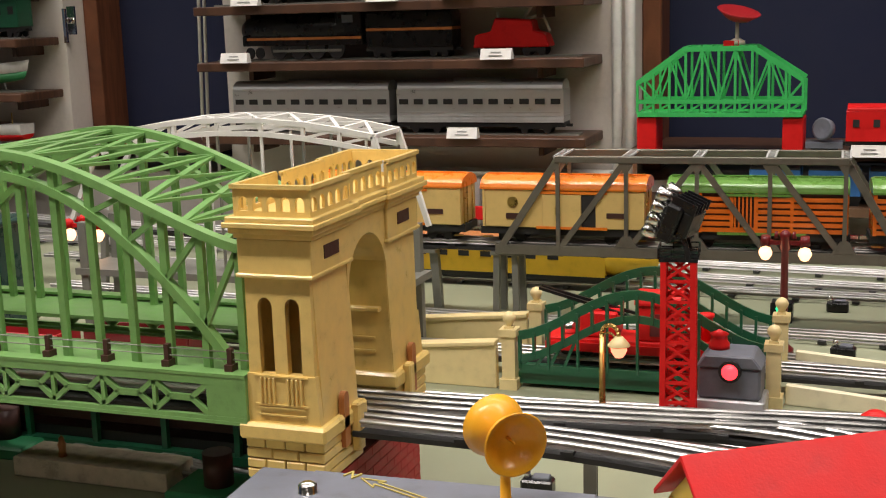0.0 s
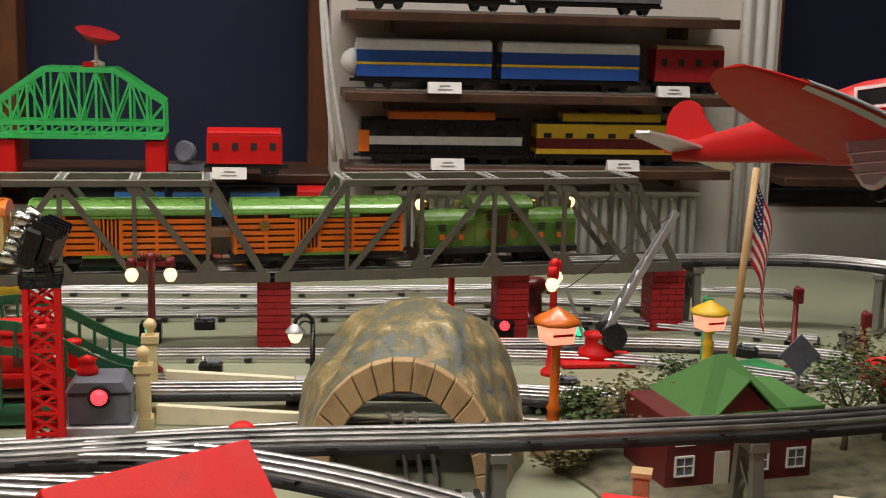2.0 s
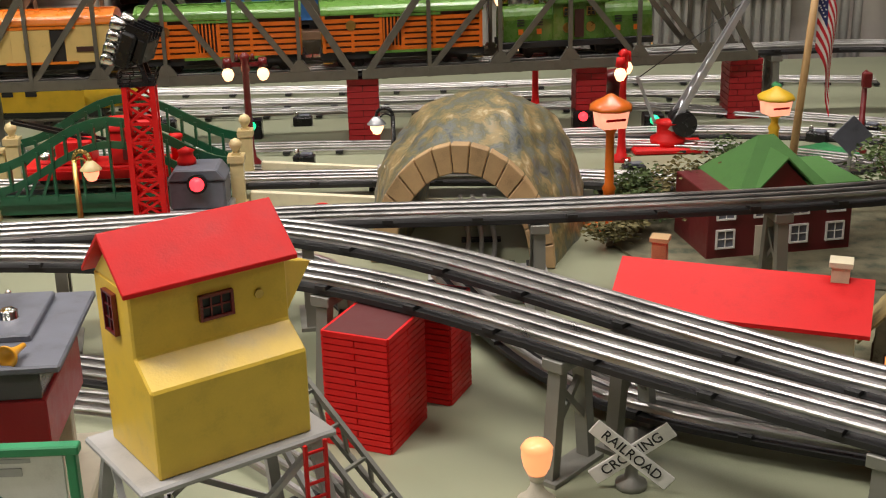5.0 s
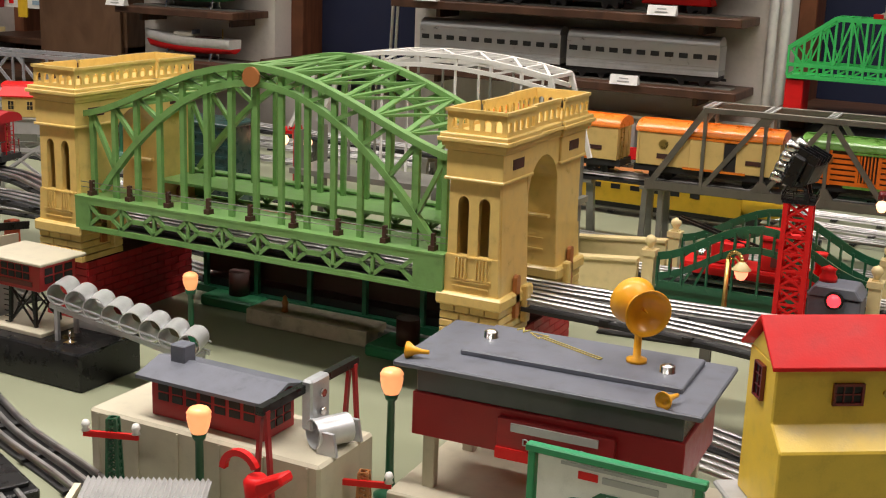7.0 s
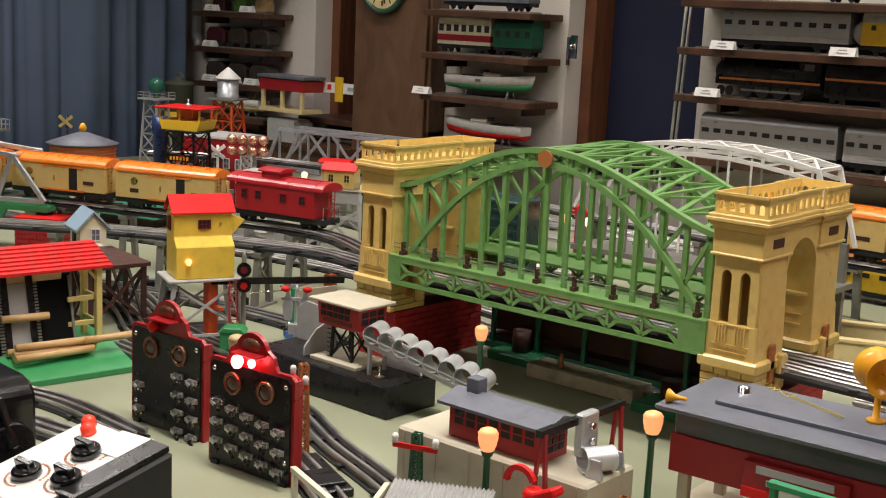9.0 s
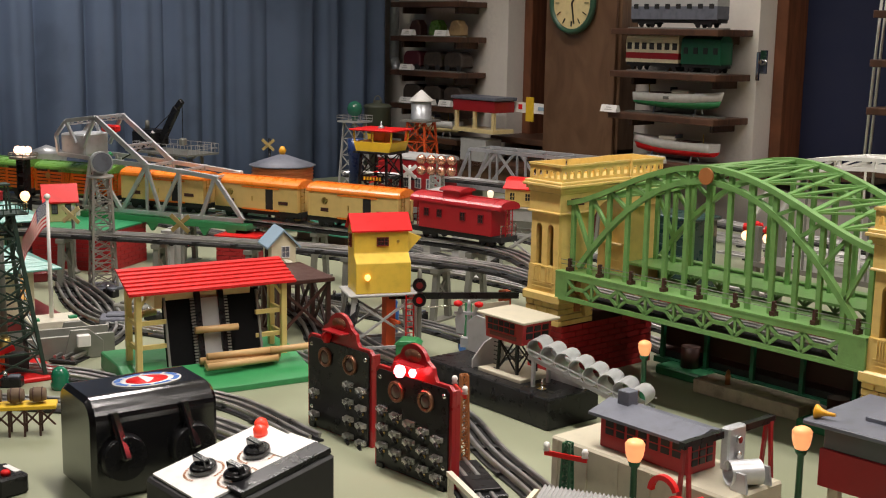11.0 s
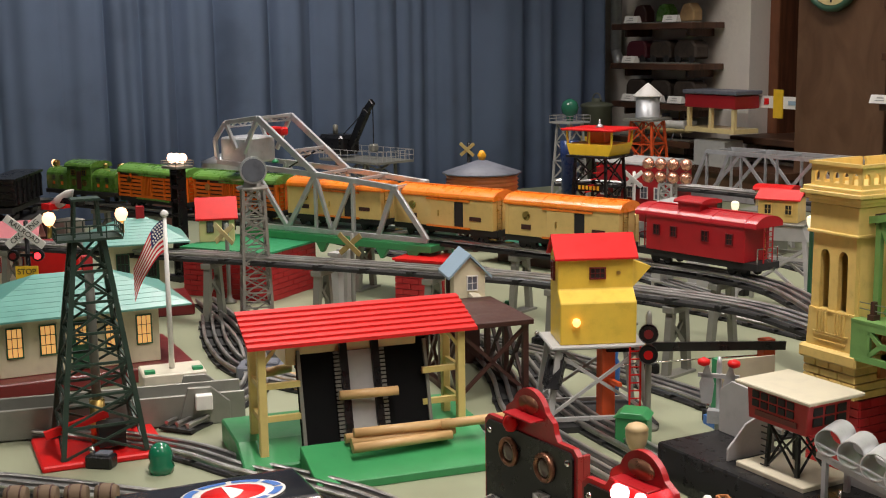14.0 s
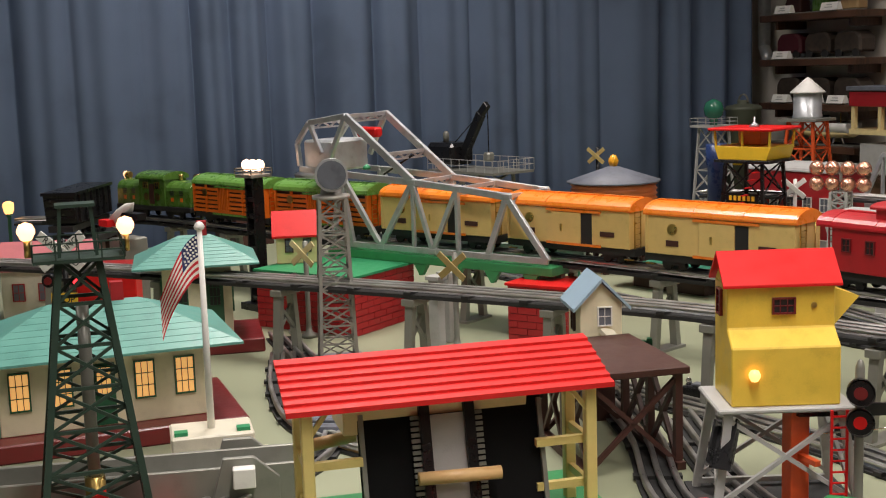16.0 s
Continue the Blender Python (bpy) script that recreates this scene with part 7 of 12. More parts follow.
# grey corrugated roofed shed and cream gate frame at the table front
t = thing("freight_shed", "low shed with light grey corrugated roof and cream frame", "shed", 0.585, -0.462, 0, 28)
bm = B()
wavy = [(-0.0575 + 0.00125 * k, 0.0018 * math.sin(k * math.pi / 2)) for k in range(93)]
rows = [[[bm.verts.new((x, y, z + w + th)) for x, w in wavy] for y, z in ((-0.037, 0.044), (0.037, 0.055))] for th in (0.0, 0.0015)]
for r0, r1 in ((rows[0][0], rows[0][1]), (rows[1][1], rows[1][0]), (rows[0][1], rows[1][1]), (rows[1][0], rows[0][0])):
    for a, b, c_, d_ in zip(r0, r0[1:], r1[1:], r1):
        bm.faces.new((a, b, c_, d_))
part("roof", bm, LGREY, t, "corrugated grey roof")
boxpart("wall", (0, 0, 0.021), (0.10, 0.06, 0.042), PEAGREY, t)
bm = B()
for s in (-1, 1):
    box(bm, (-0.065, s * 0.03, 0.024), (0.005, 0.005, 0.048))
box(bm, (-0.065, 0, 0.049), (0.006, 0.068, 0.005))
part("gate_frame", bm, PALE, t, "cream frame")


# ---------------- grey truss spans of the far raised line ----------------
TRUSSGREY = mat("grey_brown_truss_paint", (0.165, 0.155, 0.125), 0.42, metal=0.3, vary=0.1)


def truss_span(xa, ya, xb, yb, t0, t1):
    """A through-truss span from a to b; t0, t1 are the ends of the top chord along it."""
    ln = math.hypot(xb - xa, yb - ya)
    t = thing("truss_bridge", "grey-brown pressed steel through-truss toy bridge", "bridge", xa, ya, 0, math.degrees(math.atan2(yb - ya, xb - xa)), group="grey truss bridges")
    zb, zt, half = 0.117, 0.262, 0.046
    c0, c1 = t0 * ln, t1 * ln
    nodes = [c0 + (c1 - c0) * i / 4 for i in range(5)]
    for s in (-1, 1):
        y = s * half
        bm = B()
        box(bm, (ln / 2, y, zb), (ln, 0.006, 0.016))
        box(bm, (ln / 2, y - s * 0.006, zb - 0.008), (ln, 0.012, 0.002))
        side = part("bottom_chord", bm, TRUSSGREY, t, "", 0.0006)
        boxpart("top_chord", ((c0 + c1) / 2, y, zt), (c1 - c0 + 0.006, 0.012, 0.010), TRUSSGREY, t, "", 0.0006)
        for a, b in (((0.008, y, zb), (c0, y, zt)), ((ln - 0.008, y, zb), (c1, y, zt))):
            bm = B()
            strut(bm, a, b, 0.007, 0.011)
            part("end_post", bm, TRUSSGREY, t)
        for x in nodes:
            bm = B()
            strut(bm, (x, y, zb), (x, y, zt), 0.006, 0.008)
            part("vertical", bm, TRUSSGREY, t)
        for i in range(4):
            a, b = (nodes[i], nodes[i + 1])
            bm = B()
            if i < 2:
                strut(bm, (a, y, zb), (b, y, zt), 0.005, 0.009)
            else:
                strut(bm, (a, y, zt), (b, y, zb), 0.005, 0.009)
            part("diagonal", bm, TRUSSGREY, t)
        for x in nodes[1:]:
            for pts in ([(x - 0.018, zb + 0.008), (x + 0.018, zb + 0.008), (x + 0.006, zb + 0.026), (x - 0.006, zb + 0.026)],
                        [(x - 0.012, zt - 0.005), (x + 0.012, zt - 0.005), (x + 0.004, zt - 0.018), (x - 0.004, zt - 0.018)]):
                bm = B()
                prism(bm, pts, "y", y - 0.0035, y + 0.0035)
                part("gusset_plate", bm, TRUSSGREY, side)
    for x in nodes:
        bm = B()
        for o in (-0.006, 0.006):
            strut(bm, (x + o, -half, zt + 0.004), (x + o, half, zt + 0.004), 0.003)
        for k in range(5):
            strut(bm, (x - 0.006, -half + 0.018 * k, zt + 0.004), (x + 0.006, -half + 0.018 * (k + 1), zt + 0.004), 0.002)
        part("top_brace", bm, LGREY, t, "light grey laced brace")
    for k in range(9):
        boxpart("floor_beam", (ln * (k + 0.5) / 9, 0, zb - 0.009), (0.010, 2 * half - 0.008, 0.003), TRUSSGREY, t)


truss_span(0.578, 0.975, 1.204, 1.003, 0.165, 0.85)
truss_span(1.208, 1.003, 1.882, 1.075, 0.165, 0.865)
t = thing("steel_trestle", "grey steel trestle legs under the truss bridge end", "trestle", 0.59, 0.972, 0, 3)
for sx in (-1, 1):
    for sy in (-1, 1):
        bm = B()
        strut(bm, (sx * 0.017, sy * 0.026, 0), (sx * 0.015, sy * 0.022, 0.106), 0.010)
        part("leg", bm, GREYST, t)
boxpart("cap", (0, 0, 0.106), (0.05, 0.06, 0.006), GREYST, t)
t = thing("steel_trestle", "grey steel trestle legs under the raised track", "trestle", 0.445, 0.965, 0, 3)
for sx in (-1, 1):
    bm = B()
    strut(bm, (sx * 0.022, 0, 0), (sx * 0.016, 0, 0.106), 0.014)
    part("leg", bm, GREYST, t)
boxpart("cap", (0, 0, 0.105), (0.05, 0.05, 0.005), GREYST, t)

# ---------------- white arch truss bridge behind the green arch ----------------
t = thing("white_arch_bridge", "white painted arch truss bridge on grey supports", "bridge", -0.035, 0.65, 0, 0)
top = [(0.052, 0.205), (0.115, 0.326), (0.175, 0.341), (0.24, 0.350), (0.31, 0.354), (0.38, 0.354), (0.445, 0.349), (0.50, 0.342), (0.55, 0.333), (0.592, 0.195)]
low = [(x, z - 0.018 - 0.010 * abs(x - 0.33)) for x, z in top[1:-1]]
for s in (-1, 1):
    y = s * 0.045
    for (a, b), name in [((p, q), "top_chord") for p, q in zip(top, top[1:])] + [((p, q), "lower_chord") for p, q in zip(low, low[1:])]:
        bm = B()
        strut(bm, (a[0], y, a[1]), (b[0], y, b[1]), 0.007)
        part(name, bm, WHITE, t)
    for k, (p, q) in enumerate(zip(top[1:-1], low)):
        bm = B()
        strut(bm, (p[0], y, p[1]), (q[0], y, q[1]), 0.005)
        part("vertical", bm, WHITE, t)
        if k < 7:
            bm = B()
            strut(bm, (q[0], y, q[1]), (top[k + 2][0], y, top[k + 2][1]), 0.004)
            part("diagonal", bm, WHITE, t)
        if 0 < k < 7:
            bm = B()
            strut(bm, (q[0], y, q[1]), (q[0], y, 0.13), 0.0035)
            part("hanger", bm, GREYST if k % 2 else WHITE, t)
for k, p in enumerate(top[1:-1]):
    bm = B()
    strut(bm, (p[0], -0.045, p[1]), (p[0], 0.045, p[1]), 0.006)
    if k < 7:
        strut(bm, (p[0], -0.045, p[1]), (top[k + 2][0], 0.045, top[k + 2][1]), 0.005)
        strut(bm, (p[0], 0.045, p[1]), (top[k + 2][0], -0.045, top[k + 2][1]), 0.005)
    part("top_brace", bm, WHITE, t)
boxpart("deck", (0.322, 0, 0.125), (0.54, 0.10, 0.010), GREYST, t, "grey deck")
for sx in (0.066, 0.575):
    for sy in (-1, 1):
        bm = B()
        strut(bm, (sx, sy * 0.04, 0), (sx, sy * 0.04, 0.20), 0.013)
        part("support_leg", bm, GREYST, t, "grey support leg")

# ---------------- dark green bridges with cream posts ----------------
def finial_post(parent, x, y, h=0.085):
    bm = B()
    for z0, z1, w in ((0.0, 0.014, 0.024), (0.014, h - 0.012, 0.018), (h - 0.012, h - 0.003, 0.023), (h - 0.003, h, 0.012)):
        box(bm, (x, y, (z0 + z1) / 2), (w, w, z1 - z0 + 0.0004))
    p = part("post", bm, CREAM, parent, "cream post")
    bm = B()
    lathe(bm, [(0.004, 0), (0.005, 0.003), (0.0085, 0.009), (0.009, 0.013), (0.006, 0.018), (0.0, 0.021)], (x, y, h), 14)
    part("ball", bm, CREAM, p)


def green_bridge(x, y, rz, ln=0.34, half=0.0725, rise=0.135):
    t = thing("lattice_arch_bridge", "dark green arched toy bridge with cream ball-topped posts", "bridge", x, y, 0, rz, group="dark green arched bridges")
    for sy in (-1, 1):
        for sx in (-1, 1):
            finial_post(t, sx * ln / 2, sy * half)
        yy_ = sy * half
        n = 16
        xs = [-ln / 2 + 0.014 + (ln - 0.028) * i / n for i in range(n + 1)]

        def zt(u):
            k = abs(u) / (ln / 2)
            return 0.072 + (rise - 0.072) * (math.cos(math.pi * min(1, k)) * 0.5 + 0.5)
        pn = new("side_panel")
        pn.parent = t
        for d, h in ((0.0, 0.012), (0.032, 0.010)):
            bm = B()
            bent_bar(bm, [(a, yy_, zt(a) - d) for a in xs], 0.004, h)
            part("arched_chord", bm, DGREEN, pn)
        boxpart("bottom_chord", (0, yy_, 0.028), (ln - 0.028, 0.003, 0.012), DGREEN, pn)
        for i in range(n + 1):
            bm = B()
            strut(bm, (xs[i], yy_, zt(xs[i])), (xs[i], yy_, zt(xs[i]) - 0.034), 0.0035, 0.009)
            part("arch_web", bm, DGREEN, pn)
            if i % 2 == 0:
                bm = B()
                strut(bm, (xs[i], yy_, 0.028), (xs[i], yy_, zt(xs[i]) - 0.03), 0.003, 0.007)
                part("upright", bm, DGREEN, pn)
            if i < n and (i < 4 or i > 11):
                bm = B()
                strut(bm, (xs[i], yy_, 0.030), (xs[i + 1], yy_, zt(xs[i + 1]) - 0.03), 0.002, 0.004)
                part("diagonal", bm, DGREEN, pn)
    boxpart("deck", (0, 0, 0.014), (ln - 0.02, 2 * half - 0.01, 0.016), DGREEN, t)
    return t


green_bridge(0.875, 0.665, 1.5)
green_bridge(2.225, -0.09, -3, ln=0.36, half=0.085, rise=0.12)
for sx, sy in ((0.60, 0.585), (0.60, 0.735)):
    t = thing("bridge_ramp", "pale cream approach ramp wall of the green bridge", "ramp", sx, sy, 0, 0)
    bm = B()
    prism(bm, [(-0.19, 0), (0.09, 0), (0.09, 0.060), (-0.19, 0.035)], "y", -0.006, 0.006)
    part("wall", bm, CREAM, t, "", 0.001)
    bm = B()
    prism(bm, [(-0.19, 0.035), (0.09, 0.060), (0.09, 0.066), (-0.19, 0.041)], "y", -0.010, 0.010)
    part("coping", bm, CREAM, t, "", 0.001)
for y0 in (0.588, 0.745):
    t = thing("bridge_ramp", "pale cream edging wall sloping from the green bridge", "ramp", 1.24, y0, 0, -7)
    bm = B()
    prism(bm, [(-0.18, 0), (0.20, 0), (0.20, 0.010), (-0.18, 0.026)], "y", -0.005, 0.005)
    part("wall", bm, PALE, t, "", 0.001)

# red wrecking crane car on the green bridge
t = thing("crane_car", "bright red tin wrecking crane car on black wheels", "railway car", 0.86, 0.66, 0.035, 0)
boxpart("deck", (0, 0, 0.022), (0.23, 0.06, 0.010), RED, t, "", 0.001)
boxpart("step_rail", (0, -0.031, 0.016), (0.23, 0.004, 0.012), RED, t)
boxpart("cab", (0.035, 0, 0.052), (0.055, 0.050, 0.050), RED, t, "", 0.002)
bm = B()
arched(bm, 0.050, 0.076, 0.012, 0.005, 0.065)
part("cab_roof", bm, RED, t)
boxpart("tool_box", (-0.045, 0, 0.045), (0.05, 0.044, 0.034), RED, t, "", 0.002)
boxpart("side_door", (0.035, -0.026, 0.050), (0.02, 0.002, 0.03), MAROON, t)
for s in (-1, 1):
    bm = B()
    strut(bm, (0.02, s * 0.012, 0.05), (-0.13, s * 0.006, 0.088), 0.004)
    part("boom_arm", bm, BLACK, t, "black boom arm")
    bogie(t, s * 0.075, 0.045, 0.0085)
bm = B()
lathe(bm, [(0.012, 0), (0.012, 0.012), (0.006, 0.016), (0.0, 0.018)], (-0.09, 0, 0.027), 14)
part("winch_drum", bm, CHROME, t, "nickel winch")
bm = B()
lathe(bm, [(0.008, 0), (0.008, 0.030), (0.010, 0.032), (0.010, 0.036), (0, 0.037)], (0.095, 0, 0.027), 14)
part("boiler", bm, RED, t)

# red lattice floodlight tower
t = thing("floodlight_tower", "bright red lattice tower with black head of chrome floodlamps", "floodlight tower", 0.945, 0.50, 0, 6)
boxpart("base_plate", (0, 0, 0.004), (0.06, 0.06, 0.008), RED, t, "", 0.001)
lattice_leg_tower(t, 0.197, 0.036, 0.034, RED, 8, 0.0045, z0=0.008)
boxpart("platform", (0, 0, 0.207), (0.045, 0.042, 0.006), BLACK, t, "black platform")
railing(t, 0.046, 0.043, 0.208, 0.012, BLACK, n=3)
bm = B()
for sy in (-1, 1):
    strut(bm, (0.012, sy * 0.020, 0.210), (0.004, sy * 0.020, 0.240), 0.006)
part("bracket", bm, BLACK, t)
tilt_m = pose(-0.006, 0.0, 0.252, 0, 22, -18)
bm = B()
box(bm, (0.004, 0, 0.0), (0.020, 0.058, 0.046))
box(bm, (0.020, 0, 0.004), (0.014, 0.046, 0.034))
hd = part("lamp_head", bm, BLACK, t, "black tilted lamp head", 0.003)
hd.matrix_basis = tilt_m
for k in range(5):
    boxpart("cooling_fin", (0.012, -0.022 + 0.011 * k, 0.026), (0.030, 0.002, 0.012), BLACK, hd)
for i in range(4):
    for j in range(2):
        bm = B()
        cx, cy, cz = -0.006, -0.0145 + j * 0.029, -0.022 + i * 0.0155
        lathe(bm, [(0.003, 0.0), (0.0065, 0.004), (0.0085, 0.012), (0.0100, 0.018), (0.0092, 0.018), (0.0070, 0.011), (0.0, 0.006)], n=16, m=pose(cx, cy, cz, 0, -90, 0))
        part("reflector", bm, CHROME, hd, "chrome reflector")

# dark grey signal house with a red lamp
t = thing("signal_house", "dark grey toy signal house with a glowing red lamp", "signal house", 1.0, 0.56, 0, 0)
boxpart("base", (0, 0, 0.012), (0.085, 0.06, 0.024), ALU, t, "silver base", 0.002)
boxpart("body", (0, 0, 0.044), (0.075, 0.052, 0.040), SLATE, t, "", 0.003)
bm = B()
prism(bm, [(-0.040, 0.064), (0.040, 0.064), (0.028, 0.080), (-0.028, 0.080)], "y", -0.029, 0.029)
part("roof", bm, SLATE, t, "", 0.002)
bm = B()
lathe(bm, [(0.013, 0), (0.013, 0.006), (0.010, 0.010), (0.010, 0.016), (0.012, 0.018), (0.0, 0.024)], (-0.016, 0.006, 0.080), 16)
part("chimney", bm, RED, t, "red round cap")
bm = B()
cyl(bm, (0.002, -0.030, 0.062), (0.002, -0.036, 0.062), 0.0135, n=18)
part("lamp_ring", bm, BLACK, t)
bm = B()
lathe(bm, [(0.010, 0), (0.009, 0.004), (0.005, 0.007), (0.0, 0.008)], n=16, m=pose(0.002, -0.0355, 0.062, 90, 0, 0))
part("lamp", bm, REDGLOW, t, "glowing red lamp")


# ---------------- ornate lamps of the right-hand side ----------------
def lantern_post(x, y, h, post, lit, label):
    t = thing("lantern_post", label, "lamp post", x, y, 0, 12, group="lantern posts")
    boxpart("base", (0, 0, 0.004), (0.056, 0.046, 0.008), post, t, "", 0.002)
    bm = B()
    lathe(bm, [(0.012, 0.008), (0.012, 0.016), (0.008, 0.020), (0.0075, 0.05), (0.0095, 0.054), (0.006, 0.06), (0.0055, h - 0.045), (0.009, h - 0.04), (0.012, h - 0.036)], n=14)
    part("post", bm, post, t)
    bm = B()
    lathe(bm, [(0.022, h - 0.036), (0.026, h - 0.012)], n=4, m=Matrix.Rotation(radians(45), 4, "Z"))
    part("sign_glass", bm, lit, t, "glowing pink lettered glass")
    for s in (-1, 1):
        boxpart("lettering_bar", (0, s * 0.0188, h - 0.024), (0.026, 0.001, 0.003), RED, t)
    bm = B()
    lathe(bm, [(0.029, h - 0.013), (0.029, h - 0.009), (0.022, h - 0.004), (0.010, h + 0.002), (0.004, h + 0.006), (0, h + 0.007)], n=8)
    part("cap", bm, post, t)


PINKLIT = glow("pink_lit_glass", (1.0, 0.42, 0.26), 1.1)
lantern_post(1.541, 0.475, 0.172, ORANGE, PINKLIT, "orange lantern post with glowing pink sign glass")
lantern_post(1.842, 0.765, 0.112, CHROMEY, PINKLIT, "yellow lantern post with glowing pink sign glass")


def gooseneck(x, y, h, material, shade, lit, rz, label, r=0.011):
    t = thing("gooseneck_lamp", label, "lamp post", x, y, 0, rz, group="gooseneck lamps")
    bm = B()
    lathe(bm, [(0.014, 0), (0.014, 0.006), (0.007, 0.010), (0.004, 0.02), (0.0032, h * 0.86)], n=12)
    for a, b in zip(arc(0.012, h * 0.86, 0.012, 180, 0, 8), arc(0.012, h * 0.86, 0.012, 180, 0, 8)[1:]):
        cyl(bm, (a[0], 0, a[1]), (b[0], 0, b[1]), 0.0028, n=8)
    part("post", bm, material, t)
    bm = B()
    lathe(bm, [(0.004, 0.012), (0.008, 0.008), (0.014, 0.001), (0.014, 0.0)], (0.024, 0, h * 0.86 - 0.012), 16)
    part("shade", bm, shade, t)
    bulb(t, 0.024, 0, h * 0.86 - 0.016, r, lit)
    bm = B()
    for a, b in zip(arc(0.010, h * 0.80, 0.010, 200, -60, 9), arc(0.010, h * 0.80, 0.010, 200, -60, 9)[1:]):
        cyl(bm, (a[0], 0, a[1]), (b[0], 0, b[1]), 0.0014, n=6)
    part("scroll", bm, material, t)
    return t


SALMON = glow("salmon_bulb", (1.0, 0.30, 0.16), 2.0)
gooseneck(0.852, 0.50, 0.125, BRASS, CREAM, SALMON, 180 + 160, "cream gooseneck lamp with a salmon bulb", 0.010)
gooseneck(1.262, 0.73, 0.115, BLACK, ALU, BULB, 180, "black gooseneck lamp with a bright bulb", 0.010)
gooseneck(1.972, 0.0, 0.135, DGREEN, DGREEN, BULB, 0, "dark green gooseneck lamp with a bright round bulb", 0.012)
t = thing("transformer_hut", "small light grey box under the black lamp", "equipment box", 1.262, 0.70, 0, 0)
boxpart("body", (0, 0, 0.018), (0.05, 0.034, 0.024), LGREY, t, "", 0.002)
boxpart("foot", (0, 0, 0.003), (0.075, 0.05, 0.006), BLACK, t, "black foot")


def double_lamp(x, y, h, material, rz, label):
    t = thing("street_lamp", label, "street lamp", x, y, 0, rz, group="double street lamps")
    bm = B()
    lathe(bm, [(0.015, 0), (0.015, 0.006), (0.008, 0.012), (0.006, 0.03), (0.005, h - 0.03), (0.007, h - 0.028), (0.007, h - 0.01), (0.009, h - 0.006), (0.003, h)], n=14)
    part("post", bm, material, t)
    bm = B()
    box(bm, (0, 0, h - 0.018), (0.058, 0.006, 0.006))
    for s in (-1, 1):
        cyl(bm, (s * 0.027, 0, h - 0.022), (s * 0.027, 0, h - 0.008), 0.008, 0.006, 12)
        cyl(bm, (s * 0.012, 0, h - 0.012), (s * 0.012, 0, h - 0.002), 0.004, 0.002, 8)
    part("crossarm", bm, material, t)
    for s in (-1, 1):
        bulb(t, s * 0.027, 0, h - 0.033, 0.0095)


double_lamp(1.037, 0.844, 0.178, MAROON, 0, "maroon double street lamp with two warm bulbs")
double_lamp(1.615, 0.80, 0.175, RED, 70, "red and maroon double street lamp with warm bulbs")
double_lamp(1.52, 1.16, 0.155, RED, 0, "red double lamp beside the radiator with two bulbs")
t = thing("post_lamp", "bronze lamp post with a white flame-shaped bulb", "lamp post", 1.965, 0.278, 0, 0)
bm = B()
lathe(bm, [(0.020, 0), (0.020, 0.008), (0.013, 0.014), (0.009, 0.06), (0.010, 0.066), (0.0075, 0.07), (0.007, 0.20), (0.010, 0.206), (0.008, 0.21)], n=14)
part("post", bm, mat("bronze_paint", (0.20, 0.14, 0.06), 0.4, metal=0.4), t)
bulb(t, 0, 0, 0.226, 0.014, glow("white_flame_bulb", (1.0, 0.74, 0.50), 2.6))
for x, y, m_, nm in ((1.02, 1.02, GREENGLOW, "green"), (1.585, 1.02, REDGLOW, "red"), (1.70, 0.98, GREENGLOW, "green")):
    t = thing("ground_signal", f"small dark ground signal with a {nm} light", "signal", x, y, 0, 0, group="ground signals")
    boxpart("case", (0, 0, 0.016), (0.034, 0.03, 0.032), BLACK, t, "", 0.002)
    bm = B()
    lathe(bm, [(0.008, 0), (0.008, 0.004), (0.004, 0.008), (0, 0.009)], n=14, m=pose(0, -0.015, 0.024, 90, 0, 0))
    part("lens", bm, m_, t)
t = thing("bumper_post", "maroon mushroom-topped post beside the tracks", "post", 1.66, 1.13, 0, 0)
bm = B()
lathe(bm, [(0.03, 0), (0.03, 0.008), (0.016, 0.014), (0.014, 0.05), (0.020, 0.054), (0.024, 0.066), (0.018, 0.076), (0, 0.08)], n=18)
part("post", bm, MAROON, t)

# ---------------- rock tunnel ----------------
t = thing("rock_tunnel", "painted papier-mache rock tunnel with a stone arch portal", "tunnel", 1.343, 0.352, 0, -11)
rnd = random.Random(5)
n, m_ = 72, 28
DEEP = 0.24
outer = []
for j in range(m_ + 1):
    k = j / m_
    grow = 0.108 + 0.030 * math.sin(math.pi * min(1.0, k * 1.15) * 0.5) - 0.02 * max(0, k - 0.7)
    ring = []
    for i in range(n + 1):
        a = math.pi * i / n
        lump = 1 + (0.016 * math.sin(4 * a + 5 * k) + 0.012 * math.sin(9 * a - 6 * k) + 0.008 * math.sin(19 * a + 17 * k) + 0.006 * math.sin(31 * a - 23 * k) + rnd.uniform(-0.004, 0.004)) * min(1, 4 * k)
        ring.append((grow * 1.02 * lump * math.cos(a), DEEP * k, grow * 1.27 * lump * math.sin(a) ** 0.9))
    outer.append(ring)
inner = [(0.082 * math.cos(math.pi * i / n), 0.116 * math.sin(math.pi * i / n)) for i in range(n + 1)]
bm = B()
vo = [[bm.verts.new(p) for p in r] for r in outer]
vi = [[bm.verts.new((x, y, z)) for x, z in inner] for y in (0.0, DEEP)]
for r, q in zip(vo, vo[1:]):
    for i in range(n):
        f = bm.faces.new((r[i], r[i + 1], q[i + 1], q[i]))
        f.smooth = True
